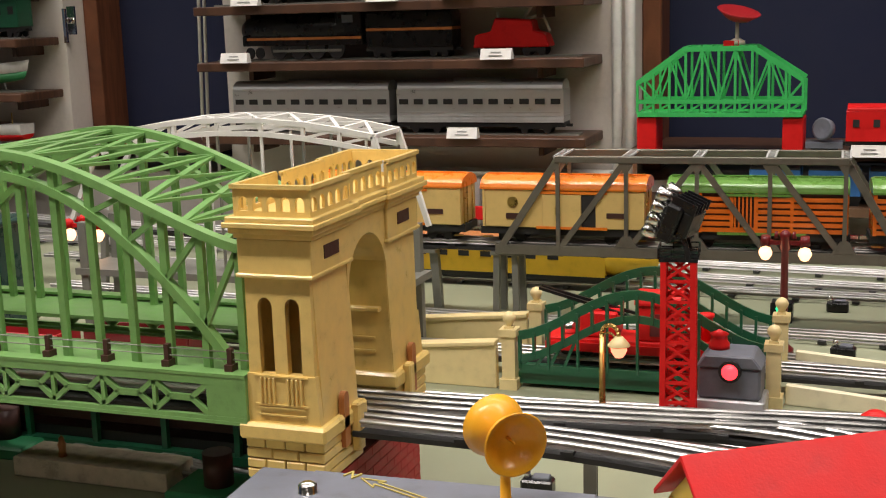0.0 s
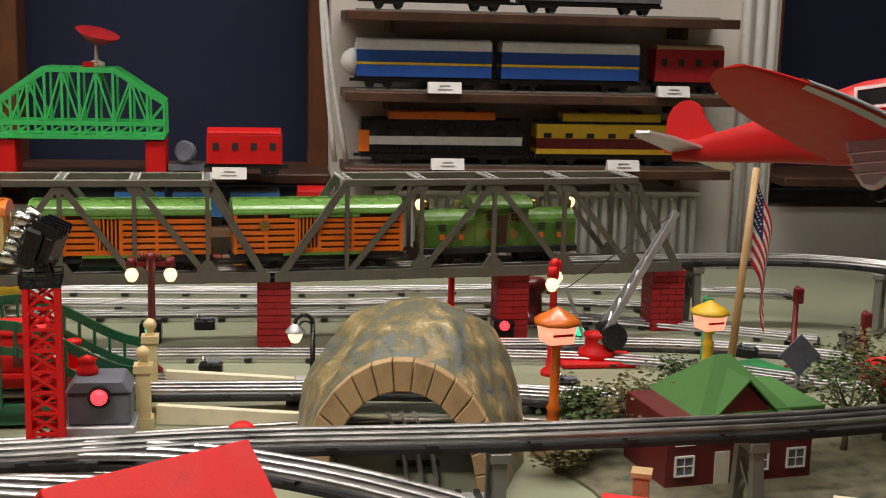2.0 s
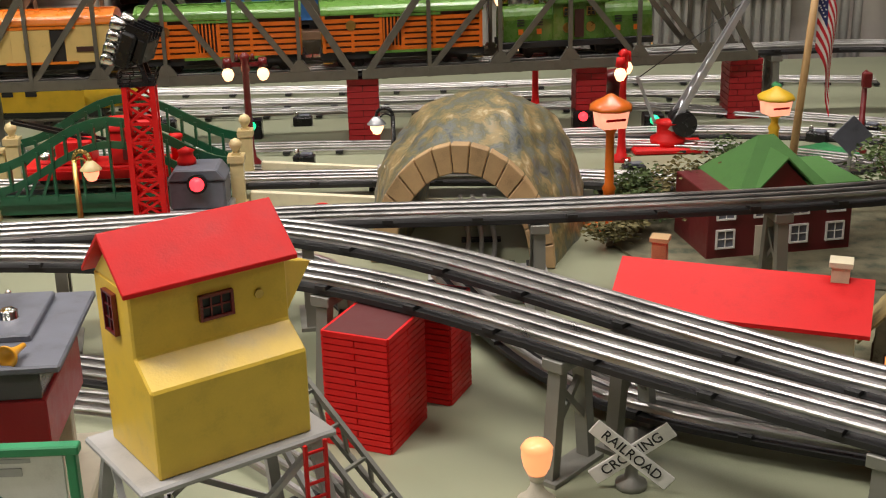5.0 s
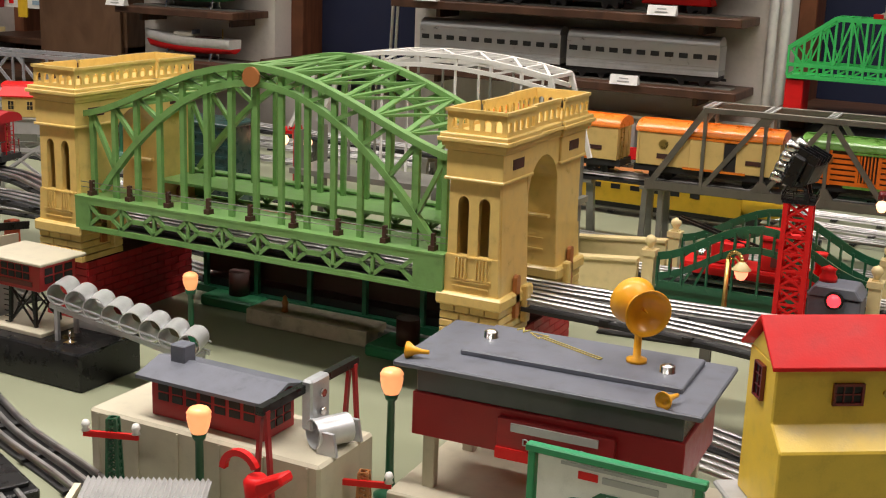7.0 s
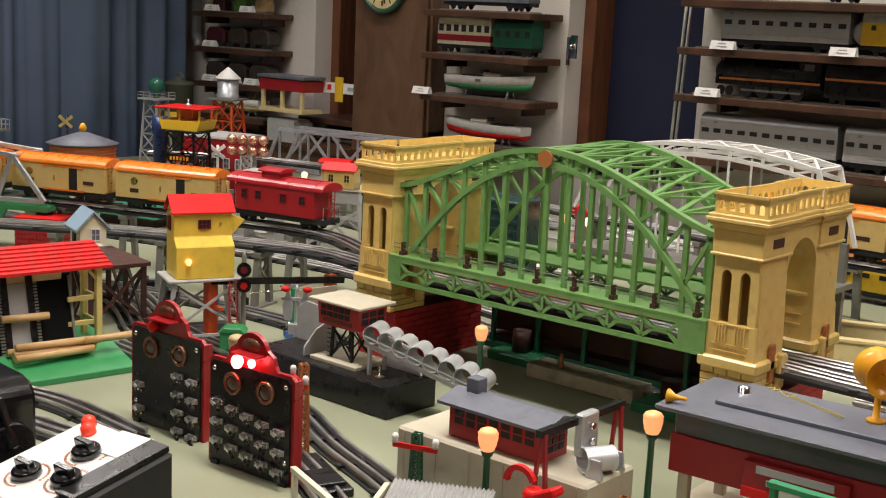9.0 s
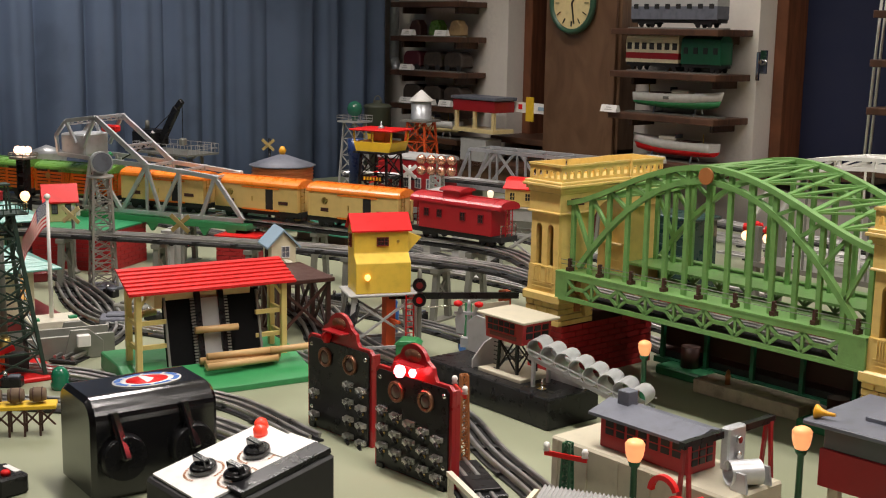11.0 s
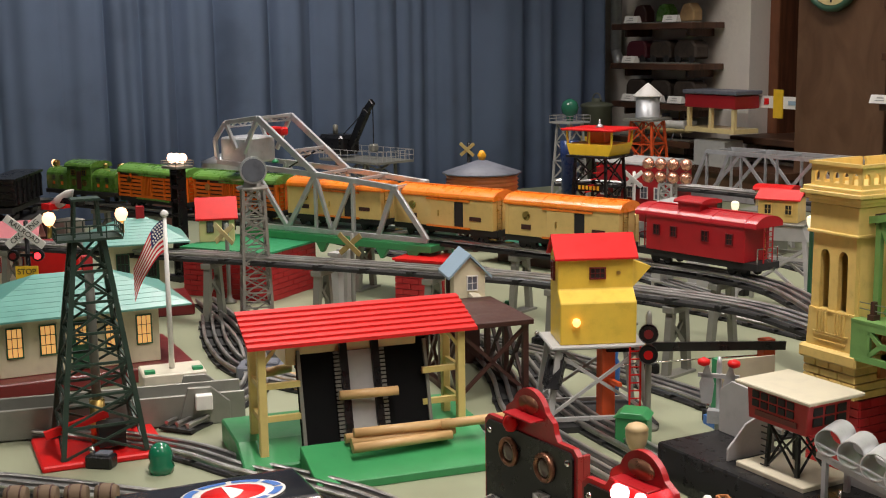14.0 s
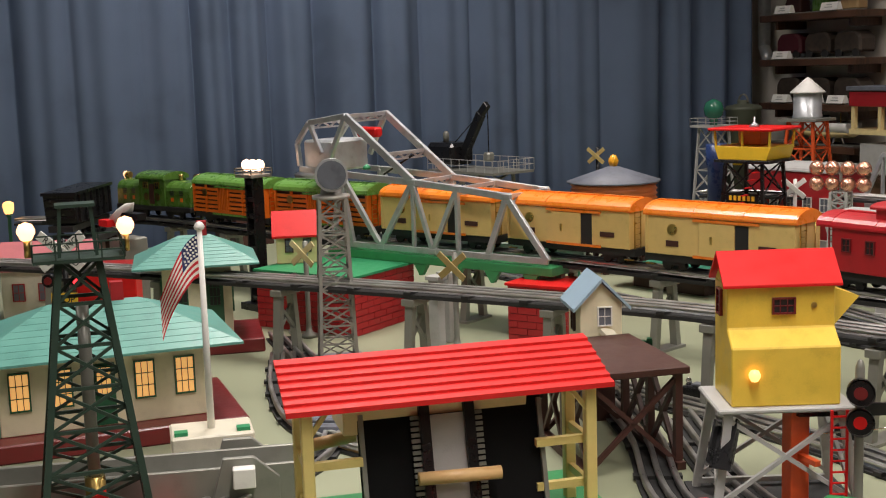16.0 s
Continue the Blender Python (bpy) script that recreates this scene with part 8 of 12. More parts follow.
for i in range(n):
    bm.faces.new((vi[0][i], vi[0][i + 1], vo[0][i + 1], vo[0][i]))
    bm.faces.new((vi[1][i], vi[1][i + 1], vi[0][i + 1], vi[0][i]))
    bm.faces.new((vo[-1][i], vo[-1][i + 1], vi[1][i + 1], vi[1][i]))
part("rock_shell", bm, ROCK, t)
for k in range(15):
    a0, a1 = math.pi * (k + 0.03) / 15, math.pi * (k + 0.97) / 15
    bm = B()
    prism(bm, [(0.083 * math.cos(a0), 0.117 * math.sin(a0)), (0.113 * math.cos(a0), 0.152 * math.sin(a0)), (0.113 * math.cos(a1), 0.152 * math.sin(a1)), (0.083 * math.cos(a1), 0.117 * math.sin(a1))], "y", -0.005, 0.012)
    part("voussoir", bm, STONEBAND, t, "", 0.0012)

# ---------------- derrick crane, poles and flags ----------------
t = thing("derrick_crane", "red based toy derrick crane with silver boom", "crane", 1.70, 0.86, 0, 0)
boxpart("base", (0, 0, 0.005), (0.12, 0.07, 0.010), RED, t, "red base", 0.003)
bm = B()
lathe(bm, [(0.028, 0.010), (0.028, 0.02), (0.018, 0.026), (0.018, 0.042), (0.024, 0.046), (0.0, 0.05)], n=18)
part("turntable", bm, RED, t)
bm = B()
cyl(bm, (0.022, -0.022, 0.045), (0.022, 0.022, 0.045), 0.020, n=16)
part("winch_drum", bm, BLACK, t, "black winch drum")
for s in (-1, 1):
    bm = B()
    strut(bm, (0.0, s * 0.016, 0.035), (0.115, s * 0.004, 0.235), 0.005, 0.009)
    part("boom_rail", bm, ALU, t, "silver boom rail")
bm = B()
for k in range(9):
    u = k / 9
    strut(bm, (0.115 * u, -0.016 + 0.012 * u, 0.035 + 0.2 * u), (0.115 * (u + 0.11), 0.016 - 0.012 * u, 0.035 + 0.2 * (u + 0.11)), 0.003)
part("boom_lacing", bm, ALU, t)
bm = B()
strut(bm, (-0.02, 0.0, 0.04), (-0.052, 0.0, 0.12), 0.005)
part("mast", bm, ALU, t)
bm = B()
cyl(bm, (-0.05, 0, 0.118), (0.112, 0, 0.232), 0.0008, n=6)
part("cable", bm, BLACK, t)

t = thing("flagpole", "pale wooden flagpole with a drooping striped flag", "flagpole", 1.878, 0.726, 0, 20)
bm = B()
cyl(bm, (-0.022, 0, 0.0), (0.004, 0, 0.318), 0.0062, 0.0050, 12)
part("pole", bm, DOWEL, t, "pale wooden pole")
boxpart("foot", (-0.022, 0, 0.004), (0.04, 0.04, 0.008), BROWN, t)
flag(t, 0.006, 0.300, 0.075, 0.12, 1.15, facing=1)
t = thing("flagpole", "white flagpole with a large hanging striped flag", "flagpole", 2.041, 0.366, 0, 8)
bm = B()
cyl(bm, (0, 0, 0.0), (0, 0, 0.350), 0.0058, 0.0045, 12)
part("pole", bm, WHITE, t, "white pole")
bm = B()
lathe(bm, [(0.018, 0), (0.018, 0.006), (0.009, 0.014), (0.008, 0.03), (0.0, 0.031)], n=14)
part("foot", bm, BLACK, t, "black foot")
flag(t, -0.004, 0.340, 0.165, 0.100, 0.04, facing=-1)


# ---------------- toy houses ----------------
def chimney(t, x, y, z, w, h, material, cap=None):
    p = boxpart("chimney", (x, y, z + h / 2), (w, w, h), material, t)
    boxpart("cap", (x, y, z + h), (w * 1.3, w * 1.3, w * 0.3), cap or material, p)


# red house with a green roof
t = thing("toy_house", "maroon red tin house with a green hipped roof", "house", 1.72, 0.40, 0, 8, group="tin houses")
boxpart("wall", (0, 0, 0.042), (0.185, 0.11, 0.084), mat("maroon_house_tin", (0.13, 0.014, 0.016), 0.4), t, "maroon wall", 0.001)
for k in range(4):
    for zz in (0.028, 0.064):
        if k == 1 and zz < 0.05:
            dr = boxpart("door", (-0.023, -0.0558, 0.022), (0.018, 0.0024, 0.04), OFFWHITE, t, "white door")
            continue
        window_part(t, -0.07 + k * 0.047, -0.055, zz, 0.022, 0.022, WHITE, SLATE, cols=2, rows=2)
bm = B()
hip_roof(bm, 0.12, 0.13, 0.084, 0.055, 0.02)
part("roof", bm, BGREEN_R := mat("grass_green_roof", (0.08, 0.20, 0.055), 0.65, spec=0.2), t, "green roof")
boxpart("side_roof", (0.065, 0, 0.087), (0.075, 0.12, 0.006), BGREEN_R, t, "green flat side roof", 0.001)
bm = B()
prism(bm, [(-0.035, 0.084), (0.035, 0.084), (0, 0.120)], "y", -0.060, -0.010)
gb = part("gable_wall", bm, MAROON, t)
bm = B()
prism(bm, [(-0.044, 0.082), (0, 0.127), (0.044, 0.082), (0.042, 0.082), (0, 0.1245), (-0.042, 0.082)], "y", -0.066, 0.0)
part("gable_roof", bm, BGREEN_R, t)

# long low house with a red roof
t = thing("toy_house", "long cream house with a bright red roof and chimneys", "house", 1.59, 0.01, 0, -22, group="tin houses")
boxpart("wall", (0, 0, 0.042), (0.205, 0.105, 0.084), PALE, t, "", 0.001)
bm = B()
gable_roof(bm, 0.215, 0.115, 0.084, 0.024, 0.008, 0.004)
part("roof", bm, RED, t, "bright red roof")
chimney(t, 0.085, 0.0, 0.095, 0.016, 0.032, PALE)
chimney(t, -0.085, 0.03, 0.088, 0.014, 0.036, STONEBAND)
for k in range(4):
    window_part(t, -0.075 + k * 0.05, -0.0525, 0.045, 0.022, 0.026, WHITE, SLATE)

# shingled cottage with lit windows
t = thing("shingle_cottage", "weathered shingle cottage with glowing orange windows", "house", 1.755, 0.0, 0, 62)
boxpart("wall", (0, 0, 0.030), (0.085, 0.066, 0.060), mat("grey_stone_wall", (0.20, 0.17, 0.12), 0.8, vary=0.4, bump=0.6), t, "", 0.001)
bm = B()
prism(bm, [(-0.033, 0.060), (0.033, 0.060), (0, 0.105)], "x", -0.042, 0.042)
part("gable_wall", bm, MATS["grey_stone_wall"], t)
for s in (-1, 1):
    for r in range(6):
        for c in range(8):
            bm = B()
            u = r / 6
            m_ = pose(-0.046 + 0.0115 * (c + 0.5 * (r % 2)) + 0.004, s * (0.043 - 0.041 * u), 0.0505 + 0.0545 * u, -s * 51, 0, 0)
            box(bm, (0, 0, 0), (0.0112, 0.013, 0.002), 0, m_)
            part("shingle", bm, SHINGLE, t)
chimney(t, 0.025, 0.022, 0.08, 0.012, 0.045, BRICKRED)
window_part(t, -0.042, -0.014, 0.026, 0.013, 0.02, BROWN, WINGLOW, face="x", sg=-1)
window_part(t, -0.042, 0.016, 0.026, 0.013, 0.02, BROWN, WINGLOW, face="x", sg=-1)
window_part(t, -0.042, 0.0, 0.068, 0.010, 0.012, BROWN, WINGLOW, face="x", sg=-1)
window_part(t, -0.022, 0.033, 0.03, 0.014, 0.02, BROWN, WINGLOW, sg=1)
window_part(t, -0.022, -0.033, 0.03, 0.014, 0.02, BROWN, WINGLOW, sg=-1)

# brick villa with a green roof
t = thing("toy_villa", "brick-printed tin villa with a green hipped roof", "house", 2.0, 0.11, 0, 14)
boxpart("lawn", (0, -0.02, 0.006), (0.23, 0.19, 0.006), mat("dull_lawn_green", (0.05, 0.10, 0.04), 0.7, vary=0.2), t, "dull green base", 0.001)
boxpart("wall", (0.02, 0, 0.034), (0.150, 0.10, 0.062), HOUSEBRICK, t, "", 0.001)
boxpart("wing", (-0.080, 0.0, 0.024), (0.06, 0.075, 0.042), HOUSEBRICK, t, "low brick wing", 0.001)
boxpart("wing_roof", (-0.082, 0, 0.046), (0.07, 0.085, 0.005), DGREEN, t, "dark green flat roof", 0.001)
bm = B()
hip_roof(bm, 0.178, 0.128, 0.066, 0.062, 0.06)
for v in bm.verts:
    v.co.x += 0.02
part("roof", bm, mat("sage_green_roof", (0.085, 0.14, 0.055), 0.55, spec=0.3, vary=0.12, scale=30), t, "sage green hipped roof")
boxpart("dormer_wall", (0.050, -0.034, 0.086), (0.044, 0.030, 0.022), HOUSEBRICK, t, "brick dormer wall", 0.0006)
bm = B()
gable_roof(bm, 0.046, 0.056, 0.0, 0.020, 0.006, 0.003)
dm = part("dormer_roof", bm, MATS["sage_green_roof"], t, "sage green dormer roof")
dm.matrix_basis = pose(0.050, -0.026, 0.096, 0, 0, 90)
for u in (0.040, 0.060):
    window_part(t, u, -0.049, 0.087, 0.012, 0.012, OFFWHITE, SLATE)
chimney(t, -0.032, -0.02, 0.085, 0.014, 0.050, BRICKRED)
for u in (-0.038, -0.014, 0.012, 0.078):
    window_part(t, u, -0.05, 0.022, 0.016, 0.020, OFFWHITE, SLATE)
for u in (-0.038, -0.014, 0.012, 0.046, 0.078):
    window_part(t, u, -0.05, 0.052, 0.014, 0.016, OFFWHITE, SLATE)
for u in (-0.024, 0.0, 0.024):
    window_part(t, -0.11, u, 0.026, 0.013, 0.020, OFFWHITE, SLATE, face="x")
for u in (-0.094, -0.070):
    window_part(t, u, -0.0375, 0.026, 0.014, 0.020, OFFWHITE, SLATE)
boxpart("door", (0.046, -0.0512, 0.020), (0.016, 0.003, 0.034), OFFWHITE, t, "white front door")
boxpart("porch_roof", (0.046, -0.062, 0.0405), (0.034, 0.026, 0.004), OFFWHITE, t)
boxpart("hedge", (0.0, -0.10, 0.010), (0.2, 0.012, 0.010), LEAF, t, "dark hedge")

# grey-violet tapered pylon and small stations at the right end
PYL = mat("grey_violet_board", (0.34, 0.34, 0.38), 0.5, vary=0.06)
t = thing("pylon", "tall grey-violet tapered tower board with screw heads", "tower", 2.378, 0.275, 0, 12)
bm = B()
prism(bm, [(-0.185, 0.0), (0.185, 0.0), (0.075, 0.62), (-0.075, 0.62)], "y", -0.01, 0.01)
part("board", bm, PYL, t, "", 0.001)
bm = B()
for zz in (0.06, 0.19, 0.32, 0.45):
    for s in (-1, 1):
        cyl(bm, (s * (0.16 - zz * 0.18), -0.010, zz), (s * (0.16 - zz * 0.18), -0.012, zz), 0.003, n=10)
part("screw_row", bm, CHROME, t)
bm = B()
box(bm, (0.0, -0.0102, 0.30), (0.0015, 0.0008, 0.60))
part("joint", bm, SLATE, t)
t = thing("platform_shelter", "small white waiting shelter with a grey roof", "station", 2.27, 0.03, 0, -5)
boxpart("wall", (0, 0, 0.050), (0.11, 0.05, 0.09), WHITE, t, "", 0.001)
boxpart("base", (0, 0, 0.004), (0.14, 0.09, 0.008), RED, t, "red base")
boxpart("awning", (0, 0, 0.098), (0.13, 0.09, 0.028), mat("pale_blue_grey_tin", (0.30, 0.34, 0.40), 0.4), t, "blue-grey roof", 0.002)
window_part(t, -0.02, -0.025, 0.05, 0.02, 0.03, RED, DIMGLOW)

# large lit station at the far right
t = thing("passenger_station", "large cream and terracotta tin station with glowing arched windows", "station", 2.47, 0.66, 0, -28)
W_, D_, H_ = 0.40, 0.20, 0.185
boxpart("wall", (0, 0, H_ / 2), (W_, D_, H_), mat("terracotta_tin_wall", (0.42, 0.14, 0.06), 0.4), t, "", 0.001)
boxpart("base_band", (0, 0, 0.016), (W_ + 0.012, D_ + 0.012, 0.032), CREAM, t, "cream base band", 0.001)
boxpart("cornice", (0, 0, H_ + 0.002), (W_ + 0.03, D_ + 0.03, 0.018), CREAM, t, "cream cornice", 0.002)
boxpart("parapet", (0, 0, H_ + 0.024), (W_ + 0.004, D_ + 0.004, 0.028), CREAM, t, "cream parapet", 0.001)
boxpart("roof", (0, 0, H_ + 0.042), (W_ - 0.03, D_ - 0.03, 0.010), TERRA, t, "brown roof", 0.001)
for k in range(4):
    u = -0.135 + 0.09 * k
    bm = B()
    prism(bm, [(u - 0.030, 0.03), (u + 0.030, 0.03)] + arc(u, 0.105, 0.030, 0, 180, 12), "y", -D_ / 2 - 0.002, -D_ / 2 + 0.002)
    p = part("arched_window", bm, WINGLOW, t, "glowing arched window")
    bm = B()
    for q in (-0.012, 0.012):
        box(bm, (u + q, -D_ / 2 - 0.003, 0.075), (0.002, 0.003, 0.09))
    for zz in (0.06, 0.09, 0.105):
        box(bm, (u, -D_ / 2 - 0.003, zz), (0.06, 0.0028, 0.002))
    part("glazing_bar", bm, TERRA, p)
    bm = B()
    for a, b in zip(arc(u, 0.105, 0.034, 0, 180, 12), arc(u, 0.105, 0.034, 0, 180, 12)[1:]):
        strut(bm, (a[0], -D_ / 2 - 0.003, a[1]), (b[0], -D_ / 2 - 0.003, b[1]), 0.006)
    part("arch_moulding", bm, CREAM, p)
for k in range(2):
    u = -0.05 + 0.10 * k
    bm = B()
    prism(bm, [(u - 0.022, 0.05), (u + 0.022, 0.05)] + arc(u, 0.11, 0.022, 0, 180, 12), "x", -W_ / 2 - 0.003, -W_ / 2 + 0.002)
    part("side_window", bm, MAROON, t, "dark red arched window")
for s in (-1, 1):
    bm = B()
    cyl(bm, (s * 0.18, -D_ / 2 - 0.02, 0.10), (s * 0.18, -D_ / 2, 0.10), 0.004, n=8)
    part("bracket", bm, BRASS, t)
    bulb(t, s * 0.18, -D_ / 2 - 0.024, 0.104, 0.014)
t = thing("roof_lamp", "red twin lamp on the station roof with two bulbs", "lamp", 2.40, 0.66, 0.232, -20)
bm = B()
lathe(bm, [(0.016, 0), (0.014, 0.01), (0.005, 0.014), (0.004, 0.024), (0, 0.026)], n=14)
box(bm, (0, 0, 0.012), (0.06, 0.008, 0.006))
part("bracket", bm, RED, t)
for s in (-1, 1):
    bulb(t, s * 0.03, 0, 0.008, 0.007)
t = thing("passenger_car", "dark red tin passenger car with lit windows", "railway car", 2.40, 0.47, 0.0, -48)
boxpart("body", (0, 0, 0.045), (0.24, 0.06, 0.05), MAROON, t, "", 0.002)
bm = B()
arched(bm, 0.06, 0.07, 0.016, -0.125, 0.125)
part("roof", bm, MAROON, t)
for k in range(7):
    window_part(t, -0.096 + 0.032 * k, -0.03, 0.050, 0.020, 0.018, CREAM, REDGLOW if k == 2 else DIMGLOW, cols=1, rows=1)
for s in (-1, 1):
    bogie(t, s * 0.08, 0.045, 0.0085)

# ---------------- red airplane on its rod ----------------
tail = Vector((1.646, 0.395, 0.373))
t = new("toy_airplane")
t.empty_display_size = 0.02
t.matrix_basis = Matrix.Translation(tail) @ Matrix.Rotation(-0.942, 4, "Z") @ Matrix.Rotation(-0.174, 4, "Y") @ Matrix.Rotation(-0.291, 4, "X")
tagged(t, "red tin low-wing monoplane with silver cowling hung on a rod", "airplane")
st = [(0.0, 0.004, 0.010, 0.0), (0.03, 0.008, 0.013, 0.0), (0.08, 0.014, 0.019, 0.001), (0.14, 0.021, 0.027, 0.004), (0.19, 0.028, 0.036, 0.007), (0.23, 0.032, 0.042, 0.009), (0.265, 0.034, 0.044, 0.008),
      (0.287, 0.033, 0.041, 0.004), (0.305, 0.031, 0.034, -0.001), (0.325, 0.028, 0.029, -0.002), (0.35, 0.0265, 0.027, 0.0), (0.385, 0.0265, 0.0265, 0.0)]
bm = B()
rings = []
for x, hw, hh, cz in st:
    rings.append([bm.verts.new((x, hw * math.copysign(abs(math.cos(a)) ** 0.85, math.cos(a)), cz + hh * math.copysign(abs(math.sin(a)) ** 0.85, math.sin(a)))) for a in (2 * math.pi * i / 28 for i in range(28))])
for r, q in zip(rings, rings[1:]):
    for i in range(28):
        f = bm.faces.new((r[i], r[(i + 1) % 28], q[(i + 1) % 28], q[i]))
        f.smooth = True
bm.faces.new(rings[0][::-1])
bm.faces.new(rings[-1])
GLOSSRED = mat("glossy_red_tin", (0.56, 0.014, 0.014), 0.38, coat=0.08, spec=0.28, vary=0.04, bump=0.02)
PLANESILVER = mat("worn_silver_tin", (0.66, 0.66, 0.67), 0.34, metal=0.6, vary=0.05, scale=40, bump=0.02)
part("fuselage", bm, GLOSSRED, t, "glossy red fuselage")
bm = B()
lathe(bm, [(0.0272, 0.0), (0.0285, 0.003), (0.0285, 0.012), (0.026, 0.0175), (0.0215, 0.019), (0.020, 0.015), (0.012, 0.013), (0.007, 0.018), (0.0, 0.019)], n=28, m=pose(0.383, 0, 0, 0, 90, 0))
part("cowling", bm, CHROME, t, "polished silver cowling ring")
bm = B()
cyl(bm, (0.396, 0, 0), (0.424, 0, 0), 0.0045, 0.0035, 12)
hub = part("propeller", bm, CHROME, t, "silver propeller")
for s in (-1, 1):
    bm = B()
    m_ = Matrix.Translation((0.416, 0, 0)) @ Matrix.Rotation(radians(14), 4, "X")
    prism(bm, [(-0.003 * s, 0.0), (0.003 * s, 0.0), (0.0075 * s, s * 0.030), (0.0080 * s, s * 0.052), (0.005 * s, s * 0.068), (0.0, s * 0.074), (-0.005 * s, s * 0.064), (-0.006 * s, s * 0.03)], "x", -0.0009, 0.0009, m_)
    part("blade", bm, PLANESILVER, hub)
# each wing: a thick airfoil with a straight leading edge and a rounded tip
FOIL = [(0.0, 0.0), (0.04, 0.055), (0.14, 0.095), (0.32, 0.115), (0.58, 0.085), (0.82, 0.04), (1.0, 0.0), (0.7, -0.012), (0.35, -0.022), (0.1, -0.025)]


def wing_row(u, side, grow=0.0, upto=None):
    chord = 0.122 * math.sqrt(max(0.004, 1 - (0.985 * u) ** 2.6))
    front = 0.322 - 0.030 * u - 0.030 * u ** 4
    pts = FOIL if upto is None else [p for p in FOIL if p[0] <= upto]
    return [(front + grow - (chord + 2 * grow) * fx, side * (0.018 + 0.250 * u), -0.030 + 0.016 * u + (chord * fz) * (1 - 0.35 * u) + math.copysign(grow, fz + 0.001)) for fx, fz in pts]


for s in (-1, 1):
    bm = B()
    rows = [[bm.verts.new(p) for p in wing_row(1 - (1 - k / 18) ** 1.4, s)] for k in range(19)]
    for r, q in zip(rows, rows[1:]):
        for i in range(len(FOIL)):
            f = bm.faces.new((r[i], r[(i + 1) % len(FOIL)], q[(i + 1) % len(FOIL)], q[i]))
            f.smooth = i not in (5, 6)
    bm.faces.new(rows[0])
    bm.faces.new(rows[-1])
    w = part("wing", bm, GLOSSRED, t, "red rounded wing")
    bm = B()
    rows = []
    for k in range(11):
        pts = wing_row(0.02 + 0.075 * k, s, 0.0012, 0.15)
        rows.append([bm.verts.new(p) for p in (pts[3:] + pts[:3])])
    for r, q in zip(rows, rows[1:]):
        for i in range(len(r) - 1):
            f = bm.faces.new((r[i], r[i + 1], q[i + 1], q[i]))
            f.smooth = True
    part("leading_edge", bm, PLANESILVER, w, "silver worn leading edge")
    bm = B()
    prism(bm, [(0.0, 0.0), (0.045, 0.0), (0.038, s * 0.055), (0.028, s * 0.082), (0.014, s * 0.088), (0.004, s * 0.078)], "z", -0.0015, 0.0015)
    part("tailplane", bm, PLANESILVER, t, "silver tailplane")
    bm = B()
    prism(bm, [(0.242, -0.020), (0.306, -0.020), (0.300, -0.045), (0.292, -0.066), (0.280, -0.076), (0.266, -0.074), (0.256, -0.060), (0.248, -0.040)], "y", s * 0.062 - 0.010, s * 0.062 + 0.010)
    wp = part("wheel_pant", bm, PLANESILVER, t, "ribbed silver wheel fairing", 0.004)
    for k in range(3):
        boxpart("rib", (0.275, s * 0.062, -0.040 - 0.010 * k), (0.052 - 0.008 * k, 0.0215, 0.0022), PLANESILVER, wp, "", 0.0006)
    bm = B()
    cyl(bm, (0.279, s * 0.062 - 0.004, -0.076), (0.279, s * 0.062 + 0.004, -0.076), 0.009, n=14)
    part("wheel", bm, BLACK, wp)
    window_part(t, 0.165, s * 0.0262, 0.016, 0.030, 0.018, WHITE, BLACK, sg=s, cols=1, rows=1)
    window_part(t, 0.252, s * 0.0335, 0.024, 0.036, 0.020, WHITE, BLACK, sg=s, cols=1, rows=1)
bm = B()
prism(bm, [(-0.012, 0.0), (0.060, 0.008)] + arc(0.012, 0.034, 0.024, 10, 170, 8), "y", -0.002, 0.002)
part("tail_fin", bm, GLOSSRED, t, "rounded red tail fin")
t = thing("airplane_rod", "long grey metal rod holding the airplane", "rod", 0, 0, 0)
bm = B()
cyl(bm, (1.80, 0.20, 0.46), (2.42, 0.28, 0.70), 0.0060, n=12)
part("rod", bm, GREYST, t)


# ---------------- shrubs and dry trees ----------------
LEAF2 = mat("olive_foliage", (0.15, 0.13, 0.05), 0.85, vary=0.5, scale=120)


